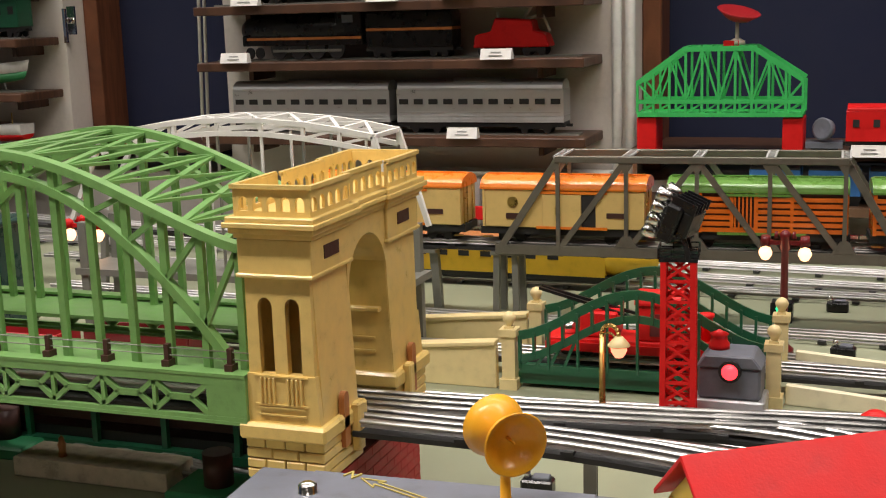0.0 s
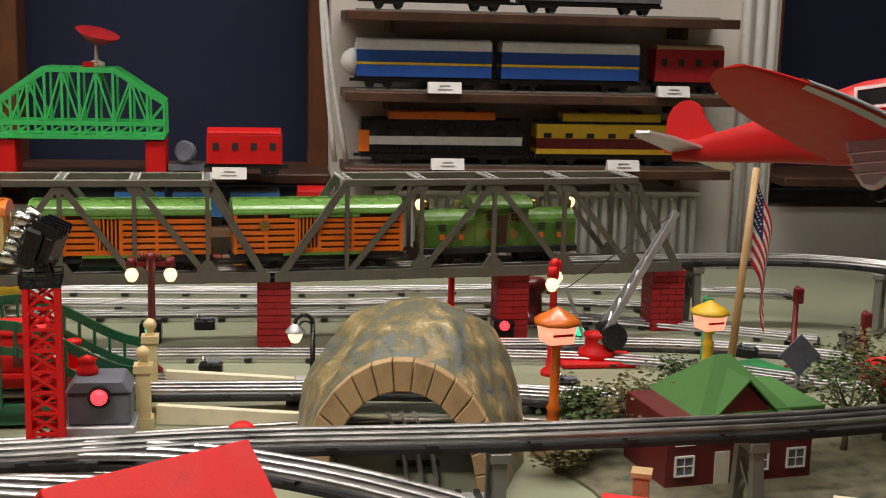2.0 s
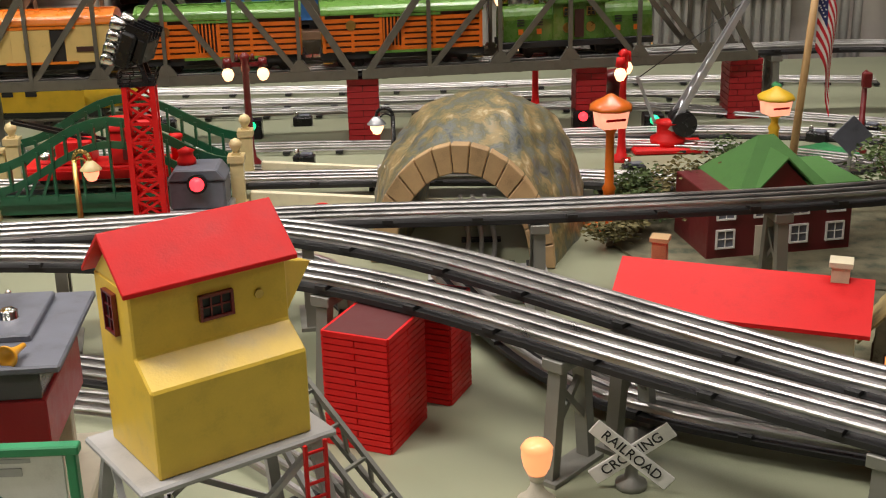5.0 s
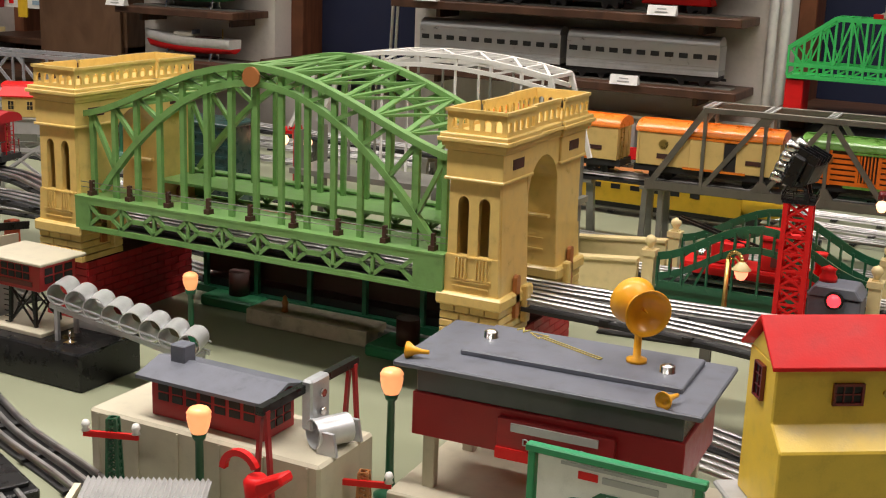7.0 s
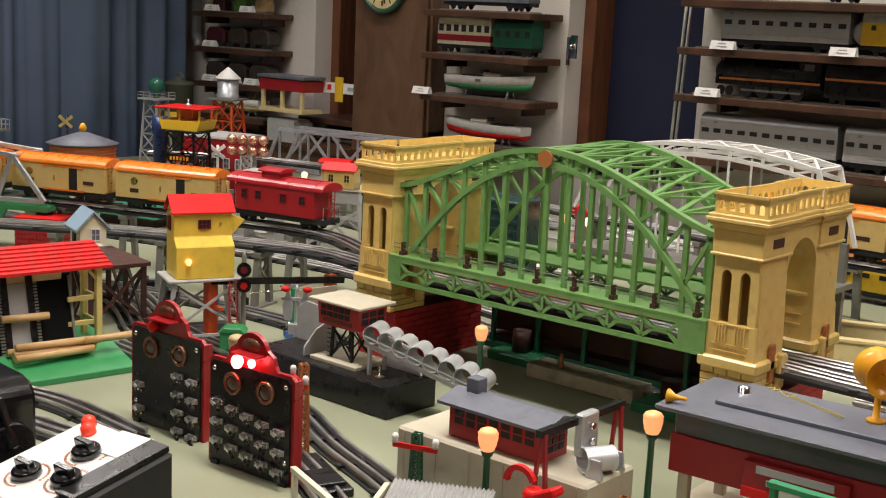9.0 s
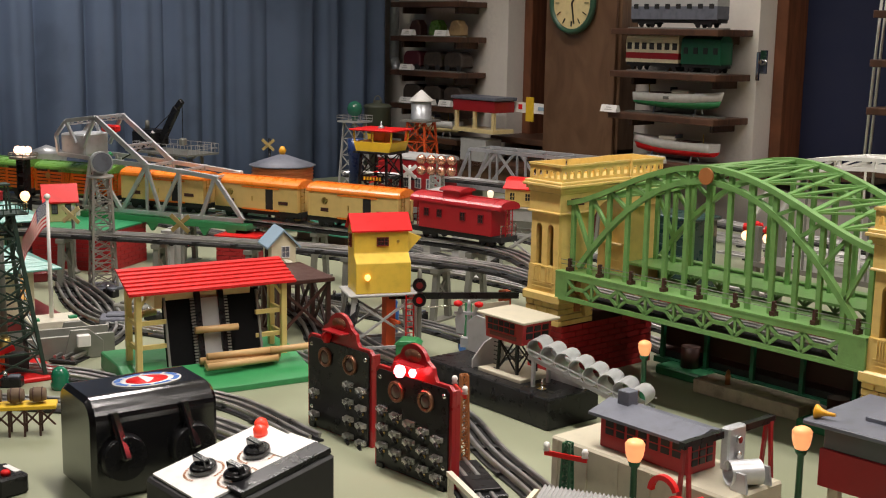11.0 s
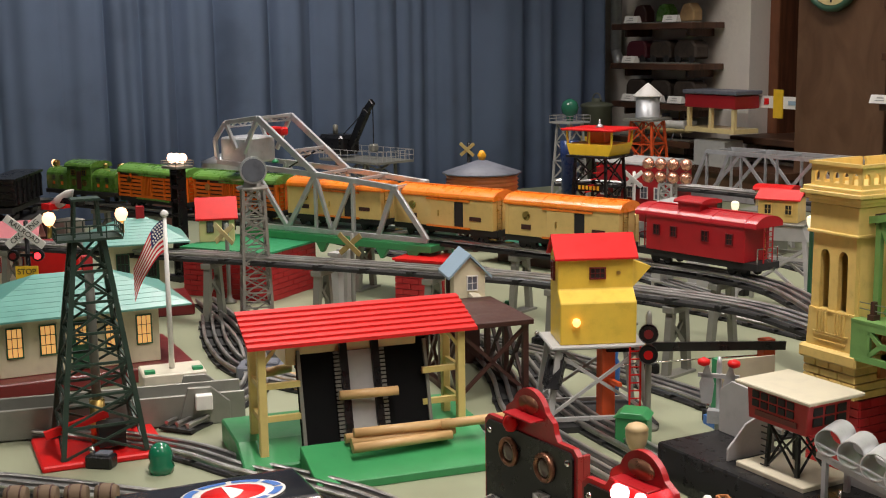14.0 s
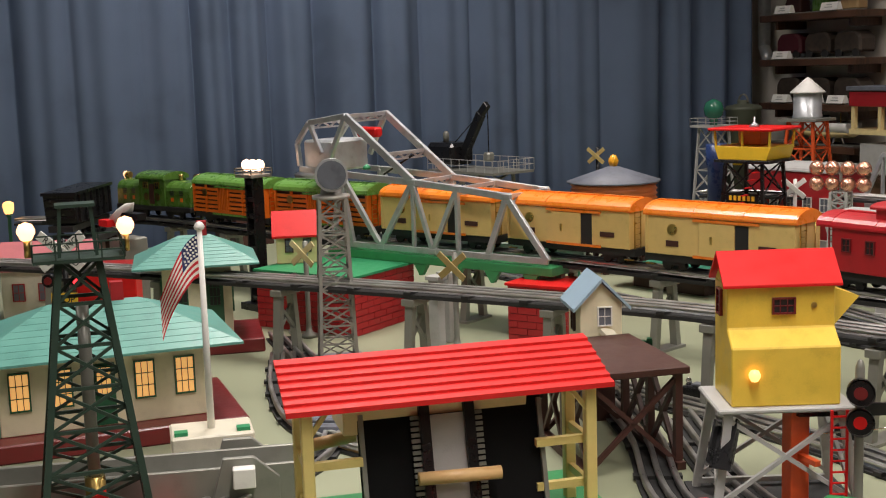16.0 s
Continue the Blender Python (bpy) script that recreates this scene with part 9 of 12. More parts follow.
def shrub(x, y, h, r, seed, label="small dusty model tree with twiggy branches", dense=1.0):
    rnd = random.Random(seed)
    t = thing("model_tree", label, "tree", x, y, 0, 0, group="model trees")
    bm = B()
    tips = []
    cyl(bm, (0, 0, 0), (0.003, 0.002, h * 0.45), 0.0045, 0.003, 8)
    for k in range(9):
        a = rnd.uniform(0, 6.28)
        z0 = h * rnd.uniform(0.25, 0.5)
        tip = (r * rnd.uniform(0.4, 0.95) * math.cos(a), r * rnd.uniform(0.4, 0.95) * math.sin(a), h * rnd.uniform(0.55, 0.98))
        cyl(bm, (0.002, 0.001, z0), tip, 0.0022, 0.0008, 6)
        tips.append(Vector(tip))
    part("trunk", bm, BARK, t)
    bm = B()
    for tip in tips + [Vector((0, 0, h))]:
        for k in range(int(95 * dense)):
            p = tip + Vector((rnd.gauss(0, r * 0.28), rnd.gauss(0, r * 0.28), rnd.gauss(0, r * 0.2)))
            p.z = max(0.004, p.z)
            m_ = Matrix.Translation(p) @ Matrix.Rotation(rnd.uniform(0, 6.28), 4, "Z") @ Matrix.Rotation(rnd.uniform(-1.2, 1.2), 4, "X")
            s = rnd.uniform(0.0028, 0.0058)
            vs = [bm.verts.new(m_ @ Vector(q)) for q in ((-s, 0, 0), (0, -s * 0.6, s * 0.2), (s, 0, 0), (0, s * 0.6, s * 0.2))]
            bm.faces.new(vs)
    part("crown", bm, LEAF if seed % 3 else LEAF2, t)


# Sheets added to darken the table here; dimmer light is put into their colour.
DIMGROUND = mat("dimmed_ground", (0.15, 0.14, 0.085), 0.9, vary=0.5, scale=40, bump=0.6, low_tone=(0.05, 0.07, 0.04))
bm = B()
rnd = random.Random(3)
edge = [(0.36 * math.cos(a) * (1 + 0.10 * math.sin(3 * a + 1) + rnd.uniform(-0.05, 0.05)), 0.20 * math.sin(a) * (1 + 0.12 * math.sin(4 * a) + rnd.uniform(-0.05, 0.05))) for a in (2 * math.pi * i / 40 for i in range(40))]
prism(bm, edge, "z", 0.0, 0.004, m=pose(1.86, 0.40, 0, 0, 0, -8))
solid("scenery_mat", bm, DIMGROUND, "brown-green sheet added to darken the ground under model trees", "scenery mat")
bm = B()
prism(bm, [(0.95 * x, 0.80 * y) for x, y in edge], "z", 0.0, 0.0026, m=pose(1.88, 0.05, 0, 0, 0, -14))
solid("scenery_mat", bm, DIMGROUND, "brown-green sheet added to darken the ground under toy houses", "scenery mat")
for k, (x, y, h, r) in enumerate(((1.93, 0.52, 0.07, 0.05), (2.08, 0.40, 0.12, 0.05), (2.16, 0.38, 0.10, 0.05), (1.74, 0.52, 0.05, 0.05), (1.79, 0.55, 0.06, 0.05), (2.0, 0.33, 0.07, 0.05), (2.10, 0.30, 0.08, 0.05), (1.53, 0.40, 0.04, 0.03), (2.2, 0.46, 0.12, 0.06), (1.60, 0.50, 0.06, 0.04), (1.64, 0.47, 0.075, 0.05), (1.70, 0.50, 0.10, 0.035), (1.575, 0.44, 0.05, 0.03), (1.665, 0.42, 0.055, 0.04), (1.83, 0.45, 0.07, 0.05), (1.90, 0.44, 0.11, 0.055),
                                  (1.97, 0.47, 0.12, 0.06), (1.88, 0.33, 0.08, 0.05), (2.02, 0.47, 0.10, 0.045), (2.12, 0.50, 0.13, 0.05), (1.85, 0.36, 0.07, 0.04), (2.06, 0.24, 0.10, 0.045), (1.80, 0.32, 0.06, 0.035))):
    if k not in (0, 4, 5, 14, 17, 20, 22):
        shrub(x, y, h, r, 20 + k, dense=0.62)
t = thing("dry_log", "dry bent branch standing among model trees", "branch", 1.955, 0.40, 0, 0)
bm = B()
cyl(bm, (0, 0, 0), (-0.004, 0, 0.105), 0.009, 0.007, 10)
cyl(bm, (-0.004, 0, 0.10), (0.06, 0, 0.118), 0.006, 0.004, 10)
part("branch", bm, BARK, t)
t = thing("red_flower_bed", "small red rag flower on the green ground", "flower bed", 1.99, 0.52, 0.0, 0)
bm = B()
lathe(bm, [(0.004, 0.0), (0.006, 0.05), (0.030, 0.066), (0.034, 0.076), (0.012, 0.072), (0.0, 0.09)], n=9)
part("bloom", bm, RED, t)
for k in range(7):
    bm = B()
    a = k * 0.9
    prism(bm, [(0.006, -0.006), (0.030, -0.016), (0.042, 0.0), (0.030, 0.016), (0.006, 0.006)], "z", -0.001, 0.001, pose(0, 0, 0.070 + 0.004 * (k % 3), 0, -18 - 10 * (k % 2), math.degrees(a)))
    part("petal", bm, RED, t)
t = thing("ground_mat", "bright green mat lying among the tracks", "mat", 1.90, 0.78, 0.0, 25)
boxpart("pad", (0, 0, 0.004), (0.15, 0.08, 0.008), KGREEN, t, "", 0.002)
t = thing("diamond_sign", "grey diamond sign seen from behind on a thin post", "sign", 1.875, 0.53, 0, 0)
bm = B()
cyl(bm, (0, 0, 0), (0, 0, 0.10), 0.003, n=8)
part("post", bm, GREYST, t)
bm = B()
prism(bm, [(-0.028, 0.10), (0, 0.072), (0.028, 0.10), (0, 0.128)], "y", -0.003, -0.001)
part("plate", bm, SLATE, t)
for x, y, h, m_ in ((1.99, 0.80, 0.13, MAROON), (1.86, 0.83, 0.11, KGREEN), (2.06, 0.72, 0.11, MAROON)):
    t = thing("signal_mast", "slim painted signal mast with a small lamp head", "signal", x, y, 0, 0, group="signal masts")
    bm = B()
    lathe(bm, [(0.012, 0), (0.012, 0.006), (0.005, 0.01), (0.004, h), (0, h + 0.003)], n=10)
    part("mast", bm, m_, t)
    boxpart("lamp_head", (0, -0.006, h - 0.012), (0.014, 0.012, 0.024), m_, t, "", 0.002)

# crossbuck by the right-hand curve


def crossbuck(x, y, h, rz, board, words=False, flasher=False, post=GREYST, size=1.0, label="black and white railway crossing sign on a post"):
    t = thing("crossing_sign", label, "sign", x, y, 0, rz, group="crossing signs")
    bm = B()
    lathe(bm, [(0.013, 0), (0.013, 0.005), (0.006, 0.009), (0.0042, 0.02), (0.0042, h + 0.006), (0, h + 0.008)], n=12)
    part("post", bm, post, t)
    for k, a in enumerate((38, -38)):
        bm = B()
        m_ = pose(0, -0.007 - 0.0025 * k, h - 0.012, 0, -a, 0)
        box(bm, (0, 0, 0), (0.074 * size, 0.002, 0.013 * size), 0, m_)
        p = part("board", bm, board, t, "", 0.0005)
        if words:
            q = text_part("lettering", "RAILROAD" if k else "CROSSING", 0.0115 * size, MATTBLACK, p, m_ @ pose(0, -0.0014, 0, 90, 0, 0), 0.0003)
    if flasher:
        for s in (-1, 1):
            bm = B()
            cyl(bm, (s * 0.022, -0.014, h - 0.055), (s * 0.022, -0.004, h - 0.055), 0.010, n=16)
            box(bm, (s * 0.011, -0.004, h - 0.055), (0.022, 0.004, 0.005))
            p = part("flasher", bm, BLACK, t, "round black flasher lamp")
            bm = B()
            cyl(bm, (s * 0.022, -0.0155, h - 0.055), (s * 0.022, -0.0138, h - 0.055), 0.006, n=14)
            part("lens", bm, REDGLOW if s > 0 else MAROON, p)
    return t


crossbuck(1.451, -0.184, 0.046, -12, WHITE, True, size=1.05)
t = thing("orange_tile", "small orange tile lying behind the raised track", "tile", 0.83, 0.42, 0, 3)
boxpart("tile", (0, 0, 0.004), (0.07, 0.04, 0.008), ORANGE, t, "", 0.001)
t = thing("grey_ribbed_pad", "pale green ribbed ramp below the raised track", "ramp", 1.37, 0.27, 0, 0)
for k in range(6):
    boxpart("rib", (-0.05 + 0.02 * k, 0, 0.014), (0.006, 0.09, 0.006), MATTBLACK, t)
boxpart("slab", (0, 0, 0.006), (0.14, 0.10, 0.011), LGREY, t, "", 0.001)
t = thing("fire_siren", "red round siren on a small red base", "siren", 1.17, 0.45, 0, 0)
boxpart("base", (0, 0, 0.018), (0.062, 0.04, 0.036), RED, t, "", 0.004)
bm = B()
lathe(bm, [(0.016, 0), (0.016, 0.010), (0.008, 0.016), (0, 0.017)], (0, 0, 0.036), 14)
part("dome", bm, RED, t)


# ---------------- wall shelves and what stands on them ----------------
def wall_shelf(x0, x1, z, depth=0.17):
    s = thing("wall_shelf", "dark walnut wall shelf board fixed to the plaster", "shelf", (x0 + x1) / 2, WALL_Y, z, group="wall shelves")
    boxpart("board", (0, -depth / 2 - 0.001, -0.010), (x1 - x0, depth, 0.020), SHELFWOOD, s, "", 0.002)
    for k in (-1, 1):
        boxpart("bracket", (k * (x1 - x0) * 0.38, -0.06, -0.032), (0.012, 0.11, 0.024), SHELFWOOD, s, "", 0.001)
    boxpart("rail_strip", (0, -0.10, 0.002), (x1 - x0 - 0.05, 0.036, 0.004), GREYST, s, "grey display track")


for z in (0.220, 0.386, 0.512, 0.640):
    wall_shelf(-0.34, 0.57, z)
for z in (0.212, 0.367, 0.528):
    wall_shelf(1.36, 2.18, z)
for z in (0.215, 0.365):
    wall_shelf(3.03, 3.70, z)
for z in (0.172, 0.318, 0.450, 0.584):
    wall_shelf(-1.265, -0.84, z)
for z in (0.160, 0.280, 0.410, 0.542, 0.672):
    wall_shelf(-2.46, -2.045, z, 0.14)

SY = 1.65


def label_card(x, z, y=1.574):
    c = thing("label_card", "small white folded label card on a shelf edge", "label card", x, y, z, 0, group="label cards")
    bm = B()
    prism(bm, [(-0.012, 0.0), (0.012, 0.0), (0.004, 0.022), (-0.004, 0.022)], "x", -0.034, 0.034)
    p = part("card", bm, WHITE, c)
    bm = B()
    for k, w in enumerate((0.030, 0.022)):
        box(bm, (0, -0.0105 + 0.0028 * k, 0.008 + 0.007 * k), (w, 0.0012, 0.0022))
    part("print_bar", bm, LGREY, p)


for x, z in ((-0.235, 0.386), (0.385, 0.386), (0.305, 0.220), (-0.20, 0.512), (0.13, 0.512), (0.30, 0.512), (1.56, 0.367), (2.04, 0.367), (1.57, 0.212), (1.94, 0.212), (1.13, 0.190), (3.15, 0.215), (3.15, 0.365), (-1.25, 0.318), (-1.05, 0.172),
             (-2.36, 0.284), (-2.22, 0.284), (-2.12, 0.284), (-2.36, 0.412), (-2.35, 0.545), (-2.15, 0.545)):
    label_card(x, z, 1.574 if x > -2 else 1.615)


def display_car(name, label, x0, x1, z, h, bands, roof, windows=None, pane=MATTBLACK, round_top=0.4, truck=MATTBLACK, nose=0, y=SY):
    """A car on a shelf: stacked colour bands, arched roof, window row and bogies."""
    ln, w = x1 - x0, 0.058
    t = thing(name, label, "railway car", (x0 + x1) / 2, y, z + 0.004, 0, group="shelf display trains")
    z0 = 0.020
    boxpart("underframe", (0, 0, z0 - 0.003), (ln, w * 0.8, 0.010), truck, t)
    zz = z0
    for frac, m_ in bands:
        boxpart("body_band", (0, 0, zz + frac * h / 2), (ln, w, frac * h), m_, t, "", 0.0008)
        zz += frac * h
    bm = B()
    arched(bm, w - 0.004, zz, h * round_top * 0.5, -ln / 2 + 0.002, ln / 2 - 0.002, 0.002)
    part("roof", bm, roof, t)
    if windows:
        n, zf, ww, wh = windows
        for k in range(n):
            boxpart("window", (-ln / 2 + ln * (k + 0.5) / n, -w / 2 - 0.0006, z0 + h * zf), (ww, 0.0014, wh), pane, t)
    for s in (-1, 1):
        bogie(t, s * ln * 0.33, ln * 0.2, 0.0085, mt=truck)
        bm = B()
        strut(bm, (s * ln / 2, 0, 0.014), (s * (ln / 2 + 0.012), 0, 0.014), 0.005)
        part("coupler", bm, truck, t)
    t.scale = (1, 1, 1.22)
    if nose:
        bm = B()
        lathe(bm, [(w / 2, 0), (w / 2 * 0.95, 0.012), (w * 0.3, 0.026), (0, 0.032)], n=18, m=pose(nose * (ln / 2 - 0.001), 0, z0 + h * 0.42, 0, nose * 90, 0) @ Matrix.Diagonal((h / w * 0.85, 1, 1, 1)))
        part("nose", bm, bands[-1][1], t)
    return t


SILV = [(0.20, LGREY), (0.80, SILVER)]
for x0, x1, zf in ((-0.275, 0.118, 0.64), (0.135, 0.515, 0.64)):
    t = display_car("rail_car", "silver streamlined rail diesel car with dark windows", x0, x1, 0.220, 0.058, SILV, SILVER, (11, zf, 0.021, 0.0095), round_top=0.5)
    bm = B()
    arched(bm, 0.036, 0.020 + 0.058 + 0.008, 0.010, -0.06, 0.05)
    part("roof_dome", bm, SILVER, t, "silver roof housing")
    for k in range(3):
        boxpart("side_rib", (0, -0.0295, 0.026 + 0.006 * k), ((x1 - x0) * 0.96, 0.0012, 0.0016), LGREY, t)

# streamlined steam locomotive and tender
t = thing("steam_locomotive", "black streamlined steam locomotive with orange stripe and bullet nose", "locomotive", -0.09, SY, 0.390, 0)
t.scale = (1, 1, 1.18)
bm = B()
lathe(bm, [(0.0, 0.0), (0.014, 0.006), (0.026, 0.022), (0.031, 0.045), (0.031, 0.27), (0.029, 0.275), (0.0, 0.276)], n=22, m=pose(-0.165, 0, 0.056, 0, 90, 0))
part("boiler", bm, BLACK, t, "black bullet-nosed boiler")
boxpart("running_board", (0.0, 0, 0.036), (0.30, 0.060, 0.020), BLACK, t, "", 0.002)
boxpart("stripe", (0.005, -0.0308, 0.039), (0.285, 0.0014, 0.005), mat("dull_orange_stripe", (0.50, 0.17, 0.04), 0.4), t, "orange stripe")
boxpart("cab", (0.115, 0, 0.064), (0.062, 0.060, 0.050), BLACK, t, "", 0.003)
boxpart("cab_window", (0.115, -0.0305, 0.074), (0.026, 0.0014, 0.014), SLATE, t)
for k in range(4):
    bm = B()
    cyl(bm, (-0.06 + 0.048 * k, -0.026, 0.020), (-0.06 + 0.048 * k, -0.020, 0.020), 0.020, n=18)
    part("driving_wheel", bm, MATTBLACK, t)
bm = B()
box(bm, (0.012, -0.028, 0.016), (0.17, 0.003, 0.005))
part("side_rod", bm, GREYST, t, "steel side rod")
for x in (-0.135, -0.11):
    bm = B()
    cyl(bm, (x, -0.024, 0.012), (x, -0.019, 0.012), 0.011, n=14)
    part("pilot_wheel", bm, MATTBLACK, t)
t = display_car("tender", "black coal tender with an orange stripe", 0.068, 0.270, 0.386, 0.056, [(0.50, BLACK), (0.09, MATS["dull_orange_stripe"]), (0.41, BLACK)], BLACK, round_top=0.25)

# red fire car with white rigging
t = thing("fire_car", "red motor rail car with white crane rigging", "railway car", 0.40, SY, 0.390, 0)
bm = B()
prism(bm, [(-0.085, 0.018), (0.085, 0.018), (0.075, 0.045), (0.05, 0.052), (0.045, 0.075), (-0.035, 0.080), (-0.045, 0.052), (-0.08, 0.045)], "y", -0.026, 0.026)
part("body", bm, RED, t, "", 0.003)
for s in (-1, 1):
    bogie(t, s * 0.05, 0.05, 0.0085)
bm = B()
for a, b in (((0.02, 0, 0.075), (0.05, 0, 0.115)), ((0.05, 0, 0.115), (0.08, 0, 0.05)), ((0.03, -0.01, 0.075), (0.06, -0.01, 0.085)), ((-0.035, 0, 0.08), (-0.035, 0, 0.092))):
    cyl(bm, a, b, 0.003, n=8)
part("rigging", bm, WHITE, t, "white rigging")

# upper shelf: grey, silver and yellow diesels
display_car("diesel_car", "silver-grey streamlined diesel car", -0.235, 0.12, 0.512, 0.055, SILV, SILVER, (9, 0.66, 0.020, 0.010))
display_car("diesel_locomotive", "yellow diesel locomotive with grey roof", 0.15, 0.52, 0.512, 0.060, [(0.75, CHROMEY), (0.25, LGREY)], LGREY, (6, 0.6, 0.012, 0.010), nose=-1)
# Dark grey and slate put the top shelf's shade into the car colours.
display_car("diesel_car", "diesel car coloured dark grey for the shelf shade", -0.22, 0.15, 0.640, 0.055, [(1, GREYST)], SLATE, (9, 0.62, 0.018, 0.010))
display_car("diesel_car", "diesel car coloured dark grey for the shelf shade", 0.17, 0.53, 0.640, 0.055, [(1, GREYST)], SLATE, (9, 0.62, 0.018, 0.010))

# right shelves
DBLUE = mat("mid_blue_enamel", (0.02, 0.085, 0.34), 0.4)
t = display_car("diesel_locomotive", "blue and white diesel locomotive with a yellow stripe", 1.385, 1.665, 0.367, 0.056, [(0.36, DBLUE), (0.08, CHROMEY), (0.36, DBLUE), (0.20, WHITE)], WHITE, round_top=0.18, nose=-1)
display_car("diesel_car", "blue and white diesel car with a yellow stripe", 1.685, 1.98, 0.367, 0.056, [(0.36, DBLUE), (0.08, CHROMEY), (0.36, DBLUE), (0.20, WHITE)], WHITE, round_top=0.18)
display_car("caboose", "dark red caboose with a tan roof", 2.015, 2.165, 0.367, 0.056, [(1, PLASTRED)], STONEBAND, (4, 0.6, 0.012, 0.012), round_top=0.2)


def shelf_electric(x0, x1, z, bands, roof, label):
    t = display_car("electric_locomotive", label, x0, x1, z, 0.052, bands, roof, (7, 0.62, 0.016, 0.008), round_top=0.15)
    ln = x1 - x0
    for s in (-1, 1):
        bm = B()
        for yy_ in (-0.018, 0.018):
            strut(bm, (s * ln * 0.30, yy_, 0.078), (s * ln * 0.18, yy_, 0.092), 0.002)
            strut(bm, (s * ln * 0.06, yy_, 0.078), (s * ln * 0.18, yy_, 0.092), 0.002)
        box(bm, (s * ln * 0.18, 0, 0.094), (0.012, 0.05, 0.003))
        part("pantograph", bm, BLACK, t, "black pantograph")
    boxpart("roof_hood", (0, 0, 0.082), (ln * 0.66, 0.050, 0.018), ORANGE if "orange" in label else bands[-1][1], t, "", 0.002)
    return t


t = shelf_electric(1.395, 1.735, 0.212, [(0.26, BLACK), (0.28, WHITE), (0.46, BLACK)], BLACK, "black, white and orange electric locomotive")
boxpart("end_panel", (-0.163, -0.030, 0.040), (0.022, 0.002, 0.036), ORANGE, t)
shelf_electric(1.765, 2.09, 0.212, [(0.18, CHROMEY), (0.34, MAROON), (0.48, CHROMEY)], BLACK, "yellow and maroon electric locomotive")
# Slate bodies and black roofs stand in for shade on this shelf.
for x0, x1, z in ((1.40, 1.70, 0.528), (1.72, 2.02, 0.528)):
    display_car("passenger_car", "passenger car coloured dark for the shaded shelf", x0, x1, z, 0.055, [(1, SLATE)], MATTBLACK, (8, 0.6, 0.016, 0.012))
for x0, x1, z, m_ in ((3.06, 3.24, 0.215, DBLUE), (3.28, 3.55, 0.215, SLATE), (3.06, 3.30, 0.365, RED)):
    display_car("shelf_car", "toy railway car on the far wall shelf", x0, x1, z, 0.06, [(1, m_)], m_, (5, 0.6, 0.014, 0.012))

# shelf 3: boats, tram and diesels
def toy_boat(x0, x1, z, low, label, mast, bow=-1):
    """A model boat on a two-post stand: a lofted hull with sheer, a painted bottom, a deck and a cockpit."""
    ln = x1 - x0
    t = thing("toy_boat", label, "boat", (x0 + x1) / 2, SY, z, 0, group="shelf boats")

    def section(u):
        fine = max(0.0, (u - 0.40) / 0.60)
        w = 0.034 * (1 - fine ** 2.4) + 0.0008 if u > 0.40 else 0.034 * (0.84 + 0.16 * u / 0.40)
        rake = 0.014 * max(0.0, u - 0.85) / 0.15
        return bow * (-ln / 2 + ln * u), w, 0.066 + 0.014 * fine ** 2, 0.040 + 0.012 * fine ** 2, 0.020 + 0.012 * fine ** 3 + 0.006 * (1 - min(1, u / 0.3)), rake

    rows = [section(k / 20) for k in range(21)]
    for name, mt, lb in (("hull", WHITE, "white hull"), ("keel_band", low, "")):
        bm = B()
        rings = []
        for x, w, zt, zm, zb, rake in rows:
            if name == "hull":
                prof = [(-w, zt, rake), (-w * 0.97, (zt + zm) / 2, rake * 0.7), (-w * 0.90, zm, rake * 0.4), (w * 0.90, zm, rake * 0.4), (w * 0.97, (zt + zm) / 2, rake * 0.7), (w, zt, rake)]
            else:
                prof = [(-w * 0.902, zm, rake * 0.4), (-w * 0.72, zb + 0.007, 0), (0, zb, -rake * 0.4), (w * 0.72, zb + 0.007, 0), (w * 0.902, zm, rake * 0.4)]
            rings.append([bm.verts.new((x + bow * r, y, q)) for y, q, r in prof])
        n = len(rings[0])
        for r, q in zip(rings, rings[1:]):
            for i in range(n):
                f = bm.faces.new((r[i], r[(i + 1) % n], q[(i + 1) % n], q[i]))
                f.smooth = i < n - 1
        bm.faces.new(rings[0])
        bm.faces.new(rings[-1][::-1])
        part(name, bm, mt, t, lb)
    boxpart("cockpit", (-bow * ln * 0.20, 0, 0.0675), (ln * 0.20, 0.044, 0.004), BROWN, t, "dark cockpit well", 0.001)
    boxpart("cabin", (bow * ln * 0.06, 0, 0.073), (ln * 0.22, 0.034, 0.013), OFFWHITE, t, "", 0.004)
    boxpart("windscreen", (-bow * ln * 0.055, 0, 0.081), (0.003, 0.034, 0.012), SLATE, t)
    for u in (-0.24, 0.26):
        bm = B()
        for sy in (-1, 1):
            strut(bm, (u * ln, sy * 0.022, 0.0), (u * ln, sy * 0.010, 0.034), 0.004)
        strut(bm, (u * ln, -0.024, 0.002), (u * ln, 0.024, 0.002), 0.005, 0.004)
        part("stand", bm, CHROME, t, "thin metal stand")
    bm = B()
    cyl(bm, (ln * mast, 0, 0.064), (ln * mast, 0, 0.094), 0.0018, n=8)
    part("mast", bm, BRASS, t)
    return t


toy_boat(-1.20, -0.885, 0.172, RED, "white toy motor boat with a red keel", 0.36)
b = toy_boat(-1.20, -0.875, 0.318, KGREEN, "white toy speed boat with a green keel", -0.36, bow=1)
boxpart("number_bar", (-0.02, -0.0335, 0.054), (0.022, 0.003, 0.009), GREYST, b)
